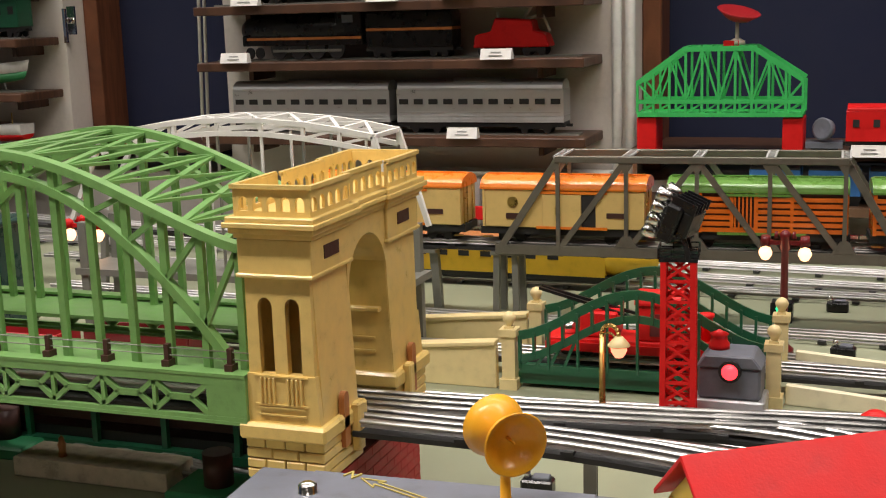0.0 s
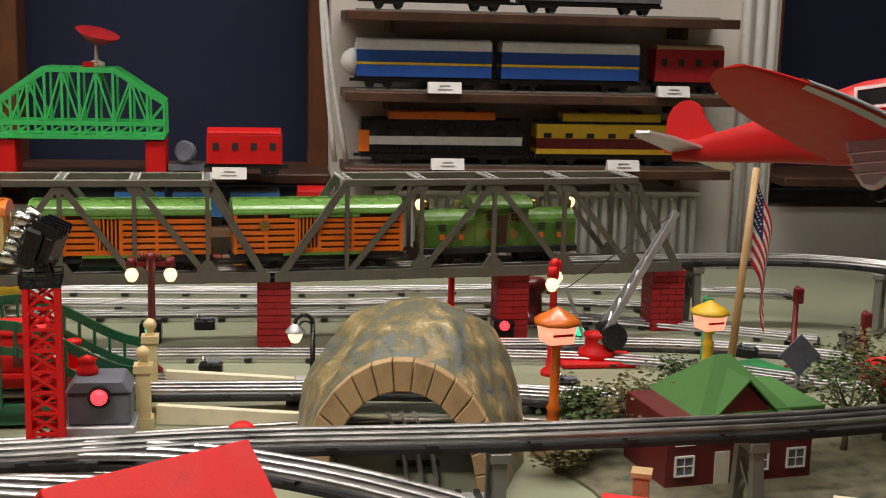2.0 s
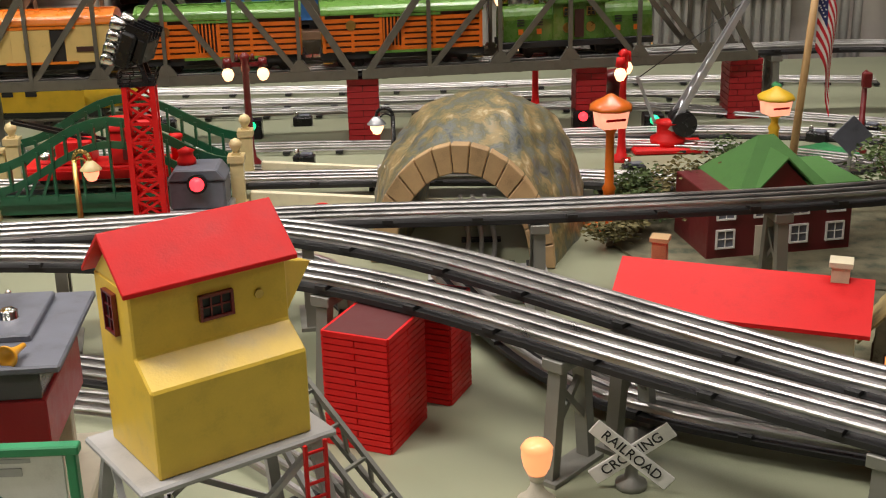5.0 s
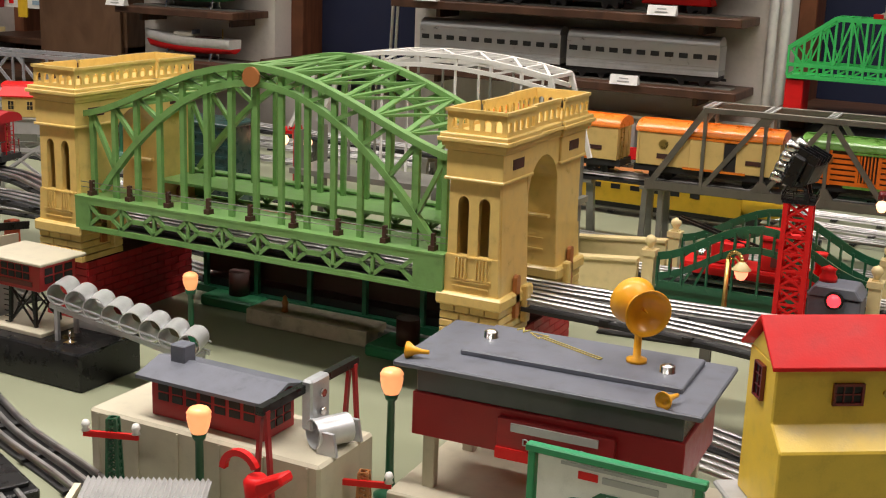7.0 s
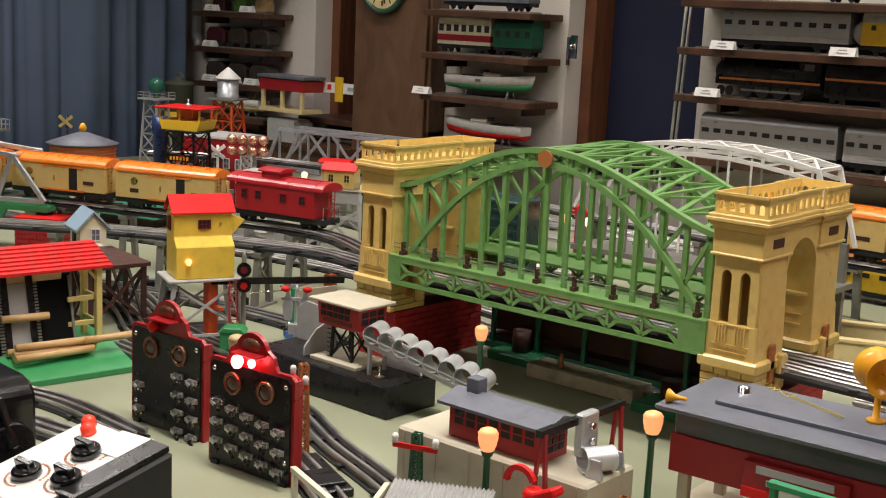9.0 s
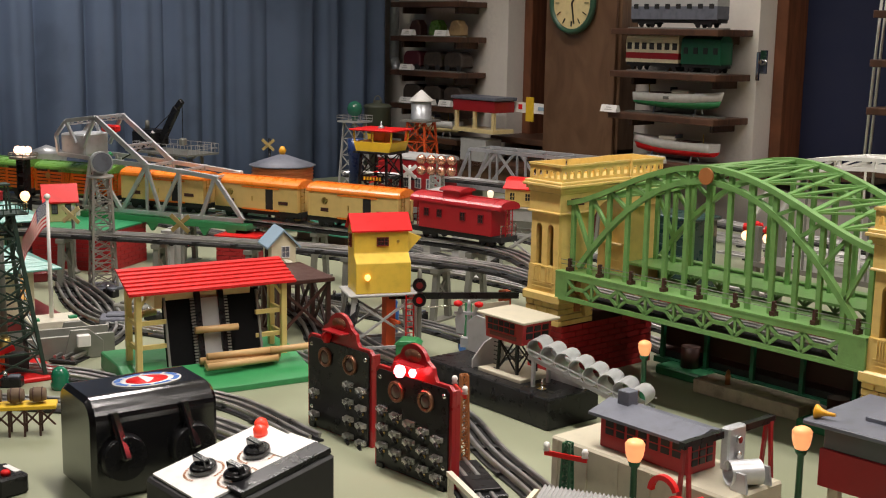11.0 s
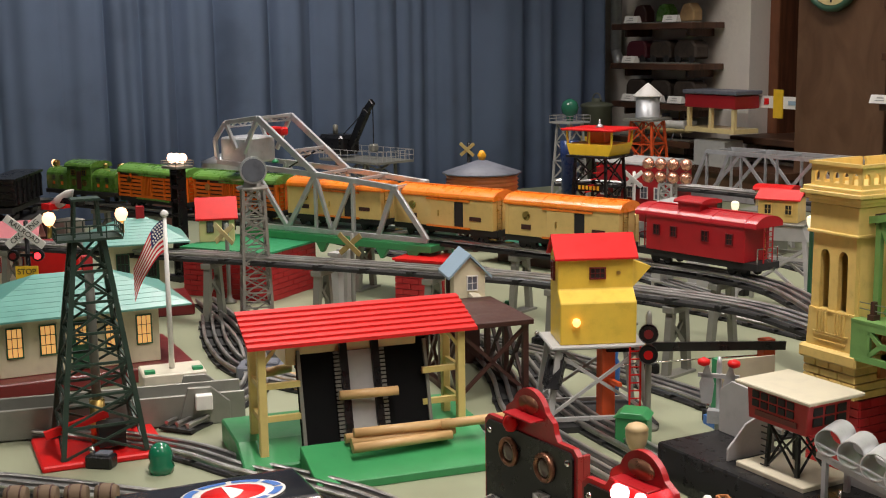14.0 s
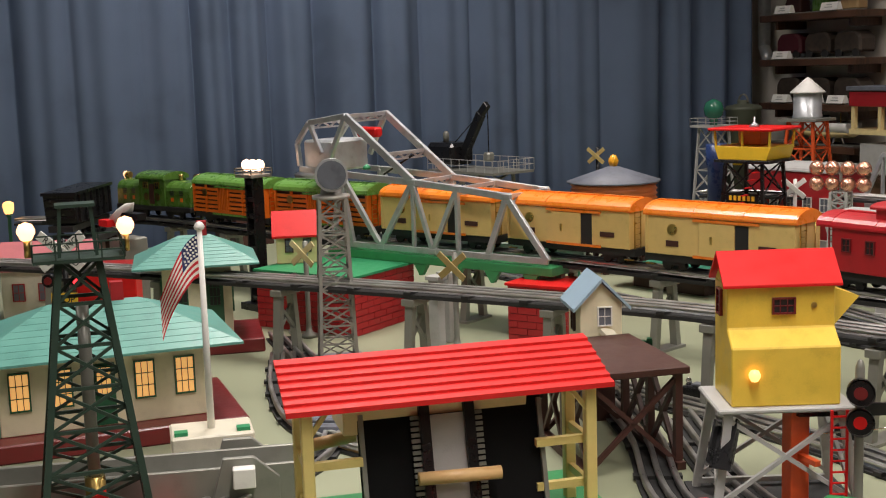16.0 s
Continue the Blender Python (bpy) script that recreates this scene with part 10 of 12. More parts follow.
t = display_car("tram", "cream and red toy tram", -1.235, -1.02, 0.450, 0.060, [(0.16, PALE), (0.26, PLASTRED), (0.58, PALE)], PALE, (7, 0.70, 0.018, 0.017))
display_car("tram_trailer", "green toy tram trailer", -1.01, -0.86, 0.450, 0.056, [(1, DGREEN)], DGREEN, (4, 0.6, 0.016, 0.016))
# The slate lower band paints the shaded half of this car.
display_car("diesel_car", "diesel car with half shade painted on, slate below light grey", -1.22, -0.88, 0.584, 0.055, [(0.6, SLATE), (0.4, LGREY)], LGREY, (8, 0.6, 0.018, 0.012))

# shelf 4: dark toy trucks in rows
TARP = mat("dark_tarp_brown", (0.055, 0.04, 0.03), 0.7, vary=0.3)
rnd = random.Random(9)
for z in (0.280, 0.410):
    for k in range(3):
        t = thing("toy_truck", "dark brown covered toy truck on the shelf", "toy truck", -2.375 + 0.125 * k, 1.68, z, 0, group="dark toy trucks")
        bm = B()
        prism(bm, [(-0.055, 0.016), (0.055, 0.016), (0.052, 0.060), (0.030, 0.076), (-0.040, 0.074), (-0.054, 0.055)], "y", -0.03, 0.03)
        part("cover", bm, TARP if k != 0 or z < 0.3 else mat("dusky_maroon_cloth", (0.09, 0.012, 0.02), 0.6), t, "", 0.006)
        for sx in (-1, 1):
            bm = B()
            cyl(bm, (sx * 0.034, -0.030, 0.014), (sx * 0.034, -0.022, 0.014), 0.013, n=14)
            part("wheel", bm, MATTBLACK, t)
for k, m_ in enumerate((BROWN, OLIVE, STONEBAND)):
    t = thing("toy_figure_block", "small coloured wooden toy on the top shelf", "toy", -2.37 + 0.12 * k, 1.68, 0.546, 0)
    bm = B()
    prism(bm, [(-0.035, 0), (0.035, 0), (0.035, 0.035), (0.012, 0.06), (-0.02, 0.055), (-0.035, 0.03)], "y", -0.02, 0.02)
    part("body", bm, m_, t, "", 0.004)
t = toy_boat(-2.36, -2.09, 0.160, CREAM, "pale wooden toy boat with an orange anchor", 0.3)

# pipes, pilaster, ropes and door bits
for x in (0.605, 0.635):
    bm = B()
    cyl(bm, (x, 1.732, -0.85), (x, 1.732, 1.72), 0.011, n=14)
    solid("water_pipe", bm, WHITE, "white painted vertical water pipe", "pipe")
for x in (2.255, 2.285, 2.315):
    bm = B()
    cyl(bm, (x, 1.732, -0.85), (x, 1.732, 1.72), 0.010, n=14)
    solid("water_pipe", bm, WHITE, "white painted vertical water pipe", "pipe")
bm = B()
cyl(bm, (-2.55, 1.70, 0.45), (-2.55, 1.70, 1.72), 0.020, n=14)
cyl(bm, (-2.55, 1.70, 0.45), (-2.50, 1.68, 0.40), 0.018, n=14)
solid("metal_pipe", bm, ALU, "dull metal pipe in the wall corner", "pipe")
for x0, x1 in ((1.315, 1.37), (1.325, 1.345)):
    bm = B()
    rings = []
    for k in range(17):
        u = k / 16
        cx, cy, cz = x0 + (x1 - x0) * u * u - 0.02 * math.sin(math.pi * u), 1.72 - 0.05 * u, 1.2 - 0.985 * u
        rings.append([bm.verts.new((cx + 0.0055 * math.cos(a), cy + 0.0055 * math.sin(a), cz)) for a in (math.pi * i / 4 for i in range(8))])
    for r, q in zip(rings, rings[1:]):
        for i in range(8):
            bm.faces.new((r[i], r[(i + 1) % 8], q[(i + 1) % 8], q[i])).smooth = True
    bm.faces.new(rings[0])
    bm.faces.new(rings[-1][::-1])
    solid("cord", bm, WHITE, "white blind cord hanging beside the window", "cord")
for x0 in (-0.375, -0.36):
    bm = B()
    cyl(bm, (x0 + 0.03, 1.66, 1.2), (x0 - 0.01, 1.66, 0.20), 0.004, n=8)
    solid("cord", bm, WHITE, "white blind cord hanging beside the window", "cord")
t = thing("window_handle", "silver window handle on the wood frame", "handle", -0.79, 1.74, 0.49)
bm = B()
cyl(bm, (0, 0, 0), (0, -0.025, 0), 0.008, n=12)
strut(bm, (0, -0.027, 0.03), (0, -0.027, -0.055), 0.009)
part("grip", bm, CHROME, t, "", 0.001)
boxpart("plate", (0, 0.001, 0), (0.022, 0.006, 0.07), CHROME, t)

# round clock on the cupboard
t = thing("wall_clock", "round wall clock with a dark green rim and cream dial", "clock", -1.50, 1.652, 0.665)
bm = B()
lathe(bm, [(0.10, 0.0), (0.105, 0.006), (0.100, 0.020), (0.088, 0.018), (0.088, 0.010), (0.0, 0.010)], n=36, m=pose(0, 0, 0, 90, 0, 0))
part("rim", bm, mat("dark_green_rim", (0.04, 0.10, 0.06), 0.4), t)
bm = B()
cyl(bm, (0, -0.0105, 0), (0, -0.0125, 0), 0.086, n=36)
part("dial", bm, CREAM, t, "cream dial with dark hour marks")
for k in range(12):
    bm = B()
    a = 2 * math.pi * k / 12
    strut(bm, (0.06 * math.sin(a), -0.0130, 0.06 * math.cos(a)), (0.078 * math.sin(a), -0.0130, 0.078 * math.cos(a)), 0.006, 0.002)
    part("hour_mark", bm, BLACK, t)
for a, l in ((40, 0.05), (170, 0.07)):
    bm = B()
    strut(bm, (0, -0.014, 0), (l * math.sin(radians(a)), -0.014, l * math.cos(radians(a))), 0.004)
    part("pointer", bm, BLACK, t)
t = thing("barrier_bar", "white bar with yellow crosspiece across the dark door", "bar", -1.70, 1.66, 0.300)
boxpart("bar", (0, 0, 0), (0.235, 0.006, 0.036), WHITE, t)
boxpart("cross", (-0.005, -0.005, -0.004), (0.036, 0.006, 0.085), CHROMEY, t, "yellow crosspiece")
boxpart("red_mark", (-0.055, -0.004, 0.002), (0.018, 0.002, 0.018), RED, t)
boxpart("blue_mark", (0.05, -0.004, 0.0), (0.03, 0.002, 0.012), LBLUE, t)
t = thing("toy_garage", "red and cream toy loading shed with grey machine below", "toy building", -1.90, 1.60, 0.10)
boxpart("machine", (0, 0, 0.03), (0.14, 0.08, 0.10), LGREY, t, "light grey machine", 0.003)
boxpart("floor_slab", (0.01, 0, 0.112), (0.22, 0.10, 0.014), CREAM, t)
for s in (-1, 0, 1):
    boxpart("post", (0.01 + s * 0.10, -0.04, 0.150), (0.012, 0.012, 0.065), CREAM, t)
boxpart("fascia", (0.01, 0, 0.200), (0.225, 0.10, 0.040), PLASTRED, t, "dark red fascia", 0.002)
boxpart("roof", (0.01, 0, 0.228), (0.24, 0.11, 0.012), SLATE, t, "", 0.002)
t = thing("wall_ledge", "dark wooden bench along the wall behind the layout", "bench", -1.95, 1.66, -0.85)
boxpart("top", (0, 0, 0.94), (0.72, 0.20, 0.02), SHELFWOOD, t)
boxpart("front", (0, -0.07, 0.465), (0.70, 0.02, 0.93), PANELWOOD, t)
t = thing("milk_can", "dark green churn with yellow band near the curtain", "churn", -2.42, 1.52, 0)
bm = B()
lathe(bm, [(0.052, 0), (0.052, 0.26), (0.056, 0.264), (0.056, 0.270), (0.050, 0.276), (0.018, 0.282), (0.018, 0.292), (0, 0.293)], n=22)
part("can", bm, mat("dull_olive_can", (0.09, 0.10, 0.07), 0.45), t)
bm = B()
lathe(bm, [(0.0545, 0.10), (0.0545, 0.165), (0.0, 0.166)], n=22)
part("band", bm, CHROMEY, t, "yellow band")
bm = B()
bent_bar(bm, [(a[0], 0, a[1]) for a in arc(0, 0.288, 0.022, 0, 180, 10)], 0.004, 0.004)
part("handle", bm, GREYST, t)

# green truss bridge on red piers standing on the sill
LIME = mat("lime_green_paint", (0.05, 0.50, 0.12), 0.45)
SX0, SX1, SZ = 0.680, 1.004, 0.190
t = thing("lime_truss_bridge", "lime green toy truss bridge on tall red piers", "bridge", (SX0 + SX1) / 2, 1.62, SZ + 0.038)
hw = (SX1 - SX0) / 2
for s in (-1, 1):
    boxpart("pier", (s * (hw - 0.018), 0, -0.001), (0.040, 0.075, 0.074), RED, t, "red pier", 0.002)
    y = s * 0.04
    tops = [(-hw, 0.105), (-hw * 0.42, 0.172), (-hw * 0.14, 0.172), (hw * 0.14, 0.172), (hw * 0.42, 0.172), (hw, 0.110)]
    for a, c in zip(tops, tops[1:]):
        bm = B()
        strut(bm, (a[0], y, a[1]), (c[0], y, c[1]), 0.006, 0.010)
        part("top_chord", bm, LIME, t)
    for zz in (0.042, 0.068):
        boxpart("bottom_chord", (0, y, zz), (2 * hw, 0.006, 0.008), LIME, t)
    n = 10
    for k in range(n + 1):
        x = -hw + 2 * hw * k / n

        def zt(q):
            q = abs(q)
            return 0.172 if q < hw * 0.42 else 0.172 - (q - hw * 0.42) / (hw * 0.58) * 0.064
        bm = B()
        strut(bm, (x, y, 0.044), (x, y, zt(x)), 0.005)
        part("vertical", bm, LIME, t)
        if k < n:
            x2 = -hw + 2 * hw * (k + 1) / n
            bm = B()
            if k % 2:
                strut(bm, (x, y, 0.068), (x2, y, zt(x2)), 0.004)
            else:
                strut(bm, (x, y, zt(x)), (x2, y, 0.068), 0.004)
            strut(bm, (x, y, 0.044), (x2, y, 0.066), 0.003)
            part("diagonal", bm, LIME, t)
for k in range(7):
    bm = B()
    x = -hw * 0.42 + hw * 0.84 * k / 6
    strut(bm, (x, -0.04, 0.174), (x, 0.04, 0.174), 0.005)
    part("top_brace", bm, LIME, t)
boxpart("deck", (0, 0, 0.040), (2 * hw, 0.075, 0.006), LIME, t)
t = thing("radar_dish", "red and white toy radar dish on a small stand", "radar dish", 0.872, 1.62, SZ + 0.215)
bm = B()
lathe(bm, [(0.016, 0), (0.016, 0.008), (0.004, 0.014), (0.0035, 0.045)], n=12)
part("stand", bm, OFFWHITE, t)
bm = B()
lathe(bm, [(0.0, 0.0), (0.02, 0.003), (0.042, 0.016), (0.044, 0.015), (0.022, -0.002), (0.0, -0.004)], n=20, m=pose(0, 0, 0.052, 12, 14, 0))
part("dish", bm, PLASTRED, t, "red dish")
boxpart("base", (-0.01, 0, 0.004), (0.03, 0.03, 0.010), RED, t)
t = display_car("caboose", "bright red caboose on the window sill", 1.085, 1.235, SZ, 0.048, [(1, RED)], RED, (4, 0.60, 0.012, 0.012), round_top=0.3, y=1.61)
t = thing("searchlight_car", "grey searchlight on a flat car", "railway car", 1.045, 1.61, SZ)
boxpart("flat", (0, 0, 0.02), (0.07, 0.05, 0.012), SLATE, t)
bm = B()
lathe(bm, [(0.012, 0), (0.020, 0.010), (0.022, 0.026), (0.018, 0.026), (0.0, 0.022)], n=18, m=pose(0.008, 0.0, 0.048, 80, 0, -30))
part("lamp", bm, SLATE, t)
bogie(t, 0, 0.05, 0.0085)

# low shelf under the sill with blue cars, radiators and brown panels
t = thing("wall_shelf", "brown wooden shelf board under the window sill", "shelf", 1.0, 1.68, 0.085, group="wall shelves")
boxpart("board", (0, 0, -0.010), (0.66, 0.16, 0.018), PANELWOOD, t, "", 0.001)
for k in range(3):
    display_car("ore_car", "bright blue toy ore car", 0.955 + 0.115 * k - 0.055, 0.955 + 0.115 * k + 0.045, 0.076, 0.042, [(1, mat("sky_blue_enamel", (0.05, 0.20, 0.55), 0.4))], MATTBLACK, round_top=0.1)
display_car("red_car", "bright red toy car under the sill", 1.265, 1.325, 0.076, 0.040, [(1, RED)], RED)


def radiator(x0, x1, z0, z1, label="white ribbed steel radiator under the shelf"):
    t = thing("radiator", label, "radiator", (x0 + x1) / 2, 1.70, 0, 0, group="radiators")
    boxpart("panel", (0, 0.012, (z0 + z1) / 2), (x1 - x0, 0.02, z1 - z0), WHITE, t)
    n = int((x1 - x0) / 0.022)
    bm = B()
    box(bm, (0, 0, 0), (0.013, 0.03, z1 - z0 - 0.02))
    first = None
    for k in range(n):
        m_ = pose(-(x1 - x0) / 2 + (x1 - x0) * (k + 0.5) / n, -0.008, (z0 + z1) / 2)
        if first is None:
            first = part("rib", bm, WHITE, t, "", 0.002)
            first.matrix_basis = m_
        else:
            share("rib", first, t, m_)
    boxpart("top_grille", (0, 0.0, z1 + 0.003), (x1 - x0, 0.06, 0.008), WHITE, t, "", 0.001)


radiator(1.43, 2.15, -0.30, 0.148)
radiator(0.02, 0.60, -0.30, 0.128)
t = thing("red_rail", "glossy red strip in front of the radiator", "strip", 0.36, 1.62, 0.0)
boxpart("strip", (0, 0, 0.05), (0.34, 0.012, 0.03), RED, t, "", 0.002)
for x in (-0.15, 0.15):
    boxpart("bracket", (x, 0.004, 0.018), (0.02, 0.012, 0.036), BROWN, t)


# ---------------- silver bascule bridge over the raised line ----------------
ang = 26.6
t = thing("bascule_bridge", "silver lift bridge with raised counterweight truss on green girders", "bridge", -1.430, -0.140, 0, ang)
LB, WB, ZB = 0.462, 0.105, 0.122
boxpart("girder", (LB / 2, WB / 2, 0.106), (LB + 0.02, WB + 0.01, 0.014), mat("leaf_green_enamel", (0.05, 0.30, 0.11), 0.4), t, "green base girder", 0.001)
for k in range(6):
    bm = B()
    prism(bm, [(0.04 + 0.075 * k, 0.099), (0.07 + 0.075 * k, 0.099), (0.058 + 0.075 * k, 0.080), (0.052 + 0.075 * k, 0.080)], "y", -0.004, 0.004)
    part("girder_bracket", bm, MATS["leaf_green_enamel"], t)
BOT = [(0.0, ZB), (0.115, ZB), (0.23, ZB), (0.345, ZB), (LB, ZB)]
TOP = [(0.025, 0.245), (0.19, 0.236), (0.285, 0.229), (0.385, 0.220)]
UP = [(-0.080, 0.297), (-0.048, 0.334), (0.042, 0.346), (0.19, 0.238)]
for y in (0.0, WB):
    segs = [("bottom_chord", a, b, 0.010) for a, b in zip(BOT, BOT[1:])] + [("top_chord", a, b, 0.011) for a, b in zip(TOP, TOP[1:])]
    segs += [("end_post", TOP[-1], BOT[-1], 0.011), ("end_post", TOP[0], BOT[1], 0.010), ("diagonal", BOT[1], TOP[1], 0.010), ("diagonal", TOP[1], BOT[2], 0.008), ("vertical", TOP[2], (0.285, ZB), 0.008),
             ("diagonal", BOT[2], TOP[2], 0.008), ("diagonal", BOT[3], TOP[3], 0.010), ("vertical", TOP[1], (0.19, ZB), 0.006), ("tower_leg", BOT[0], TOP[0], 0.011), ("tower_leg", (0.05, ZB), TOP[0], 0.008),
             ("counterweight_chord", UP[0], UP[1], 0.009), ("counterweight_chord", UP[1], UP[2], 0.010), ("counterweight_chord", UP[2], UP[3], 0.013), ("counterweight_post", UP[1], (-0.02, 0.28), 0.008),
             ("counterweight_post", UP[2], (0.0, 0.272), 0.009), ("counterweight_post", UP[0], (-0.075, 0.256), 0.009), ("counterweight_chord", (-0.075, 0.251), TOP[0], 0.010)]
    for name, a, b, w in segs:
        bm = B()
        strut(bm, (a[0], y, a[1]), (b[0], y, b[1]), 0.007, w)
        part(name, bm, ALU, t, "", 0.0008)
    for x, z in BOT[1:4] + TOP[1:]:
        bm = B()
        box(bm, (x, y, z), (0.022, 0.0082, 0.013))
        part("gusset_plate", bm, ALU, t, "", 0.003)
for x, z in [UP[1], UP[2]] + TOP[1:] + [(0.13, 0.281)]:
    bm = B()
    strut(bm, (x, 0, z), (x, WB, z), 0.006)
    strut(bm, (x, 0, z - 0.010), (x, WB, z - 0.010), 0.003)
    for k in range(6):
        strut(bm, (x, WB * k / 6, z - (0.010 if k % 2 else 0)), (x, WB * (k + 1) / 6, z - (0 if k % 2 else 0.010)), 0.003)
    part("top_brace", bm, ALU, t)
boxpart("motor_house", (-0.035, WB / 2, 0.275), (0.075, WB - 0.012, 0.055), ALU, t, "silver motor house", 0.004)
boxpart("red_gear", (0.03, WB * 0.7, 0.314), (0.05, 0.02, 0.018), RED, t, "red gear housing", 0.004)
bm = B()
lathe(bm, [(0.007, 0), (0.007, 0.004), (0.0, 0.010)], (0.06, 0.03, 0.2515), 12)
part("green_lamp", bm, EGREEN, t, "green glass lamp")
bm = B()
cyl(bm, (0.07, WB * 0.6, 0.240), (0.14, WB * 0.6, 0.276), 0.002, n=6)
part("pull_rod", bm, BLACK, t)

# cream shed with a red roof on the abutment
t = thing("bridge_shed", "small cream shed with a red gabled roof on the abutment", "shed", -1.405, -0.215, 0.099, 72)
t.scale = (1.15, 1.15, 1.2)
boxpart("wall", (0, 0, 0.022), (0.062, 0.050, 0.044), CREAM, t, "", 0.001)
bm = B()
gable_roof(bm, 0.062, 0.050, 0.044, 0.026, 0.006, 0.003)
part("roof", bm, RED, t, "red roof")
window_part(t, -0.012, -0.025, 0.026, 0.011, 0.018, BROWN, SLATE)
window_part(t, 0.015, -0.025, 0.026, 0.011, 0.018, BROWN, SLATE)
window_part(t, 0.031, 0.0, 0.026, 0.011, 0.018, BROWN, SLATE, face="x", sg=1)

# ---------------- water tank ----------------
t = thing("water_tank", "rusty orange corrugated water tank with a grey conical roof", "water tank", -1.52, 0.50, 0, 0)
t.scale = (0.92, 0.92, 0.93)
prof = [(0.0, 0.05)]
for k in range(14):
    z = 0.052 + 0.0103 * k
    prof += [(0.093, z), (0.0965, z + 0.0035), (0.093, z + 0.007)]
prof += [(0.093, 0.197), (0.0, 0.198)]
bm = B()
lathe(bm, prof, n=36)
part("tank", bm, RUST, t, "corrugated orange tank")
bm = B()
lathe(bm, [(0.104, 0.194), (0.104, 0.198), (0.03, 0.222), (0.012, 0.228), (0.0, 0.230)], n=12)
part("roof", bm, SLATE, t, "grey faceted roof")
bm = B()
lathe(bm, [(0.008, 0.228), (0.012, 0.240), (0.006, 0.252), (0, 0.254)], n=12)
part("finial", bm, GOLDY, t, "yellow finial")
for k in range(8):
    a = 2 * math.pi * k / 8
    bm = B()
    strut(bm, (0.082 * math.cos(a), 0.082 * math.sin(a), 0), (0.078 * math.cos(a), 0.078 * math.sin(a), 0.05), 0.010)
    part("leg", bm, BROWN, t, "brown leg")
    b2 = a + 2 * math.pi / 8
    bm = B()
    strut(bm, (0.08 * math.cos(a), 0.08 * math.sin(a), 0.01), (0.08 * math.cos(b2), 0.08 * math.sin(b2), 0.045), 0.004)
    strut(bm, (0.08 * math.cos(b2), 0.08 * math.sin(b2), 0.01), (0.08 * math.cos(a), 0.08 * math.sin(a), 0.045), 0.004)
    part("brace", bm, BROWN, t)
t = thing("grass_pad", "dark green low hipped roof of a shed", "roof pad", -1.27, 0.52, 0, 15)
boxpart("wall", (0, 0, 0.014), (0.17, 0.15, 0.028), BROWN, t)
bm = B()
hip_roof(bm, 0.24, 0.22, 0.032, 0.030, 0.05)
part("roof", bm, mat("deep_sea_green_paint", (0.02, 0.14, 0.085), 0.5), t, "sea green roof")

# ---------------- control tower ----------------
t = thing("control_tower", "yellow control tower cabin with a red roof on black legs", "control tower", -1.45, 0.80, 0, 22)
lattice_leg_tower(t, 0.208, 0.105, 0.085, BLACK, 3, 0.0042)
boxpart("floor_slab", (0, 0, 0.211), (0.128, 0.110, 0.006), BLACK, t, "", 0.001)
bm = B()
v0, v1 = (0.058, 0.050, 0.214), (0.066, 0.058, 0.244)
prism(bm, [(-0.056, 0.214), (0.056, 0.214), (0.066, 0.242), (-0.066, 0.242)], "y", -0.050, 0.050)
part("cabin", bm, CHROMEY, t, "yellow cabin", 0.001)
for sx in (-1, 0, 1):
    for sy in (-1, 1):
        bm = B()
        strut(bm, (sx * 0.062, sy * 0.048, 0.242), (sx * 0.064, sy * 0.050, 0.274), 0.004)
        part("window_post", bm, CHROMEY, t)
boxpart("inner_core", (0, 0, 0.258), (0.05, 0.04, 0.03), ORANGE, t, "", 0.002)
boxpart("roof", (0, 0, 0.277), (0.150, 0.125, 0.006), RED, t, "red flat roof", 0.002)
bm = B()
lathe(bm, [(0.012, 0.280), (0.006, 0.286), (0.002, 0.29), (0.002, 0.30), (0, 0.301)], n=12)
part("siren", bm, ALU, t)
bm = B()
for k in range(12):
    strut(bm, (-0.05 + 0.008 * k, -0.052, 0.015 + 0.016 * k), (-0.05 + 0.008 * k, -0.074, 0.015 + 0.016 * k), 0.006, 0.002)
part("stair", bm, RED, t, "red stair")
boxpart("name_board", (0.0, -0.048, 0.135), (0.075, 0.003, 0.020), BLACK, t, "black board with yellow bars")
bm = B()
for k in range(6):
    box(bm, (-0.026 + 0.0105 * k, -0.0505, 0.135), (0.006, 0.002, 0.010))
part("lettering_bar", bm, CHROMEY, t)
t = thing("engine_shed", "red lit toy building behind the control tower", "building", -1.55, 1.02, 0, 12)
boxpart("wall", (0, 0, 0.085), (0.24, 0.10, 0.17), PLASTRED, t, "red wall", 0.001)
boxpart("base", (0, 0, 0.012), (0.26, 0.12, 0.024), LGREY, t)
bm = B()
arched(bm, 0.10, 0.17, 0.016, -0.125, 0.125)
part("roof", bm, LGREY, t, "light grey roof")
for k in range(5):
    window_part(t, -0.09 + 0.045 * k, -0.05, 0.10, 0.022, 0.03, WHITE, SLATE)

# ---------------- eight-lamp floodlight tower ----------------
t = thing("floodlight_tower", "silver lattice floodlight tower with eight glowing copper lamps", "floodlight tower", -1.19, 0.80, 0, 30)
lattice_leg_tower(t, 0.165, 0.036, 0.030, LGREY, 8, 0.0032)
boxpart("base", (0, 0, 0.006), (0.06, 0.06, 0.012), LGREY, t, "", 0.001)
bm = B()
for zz in (0.178, 0.208):
    strut(bm, (-0.05, 0, zz), (0.05, 0, zz), 0.004)
strut(bm, (0, 0, 0.16), (0, 0, 0.22), 0.005)
part("lamp_frame", bm, LGREY, t)
COPPER = mat("copper_reflector", (0.80, 0.42, 0.30), 0.28, metal=0.8)
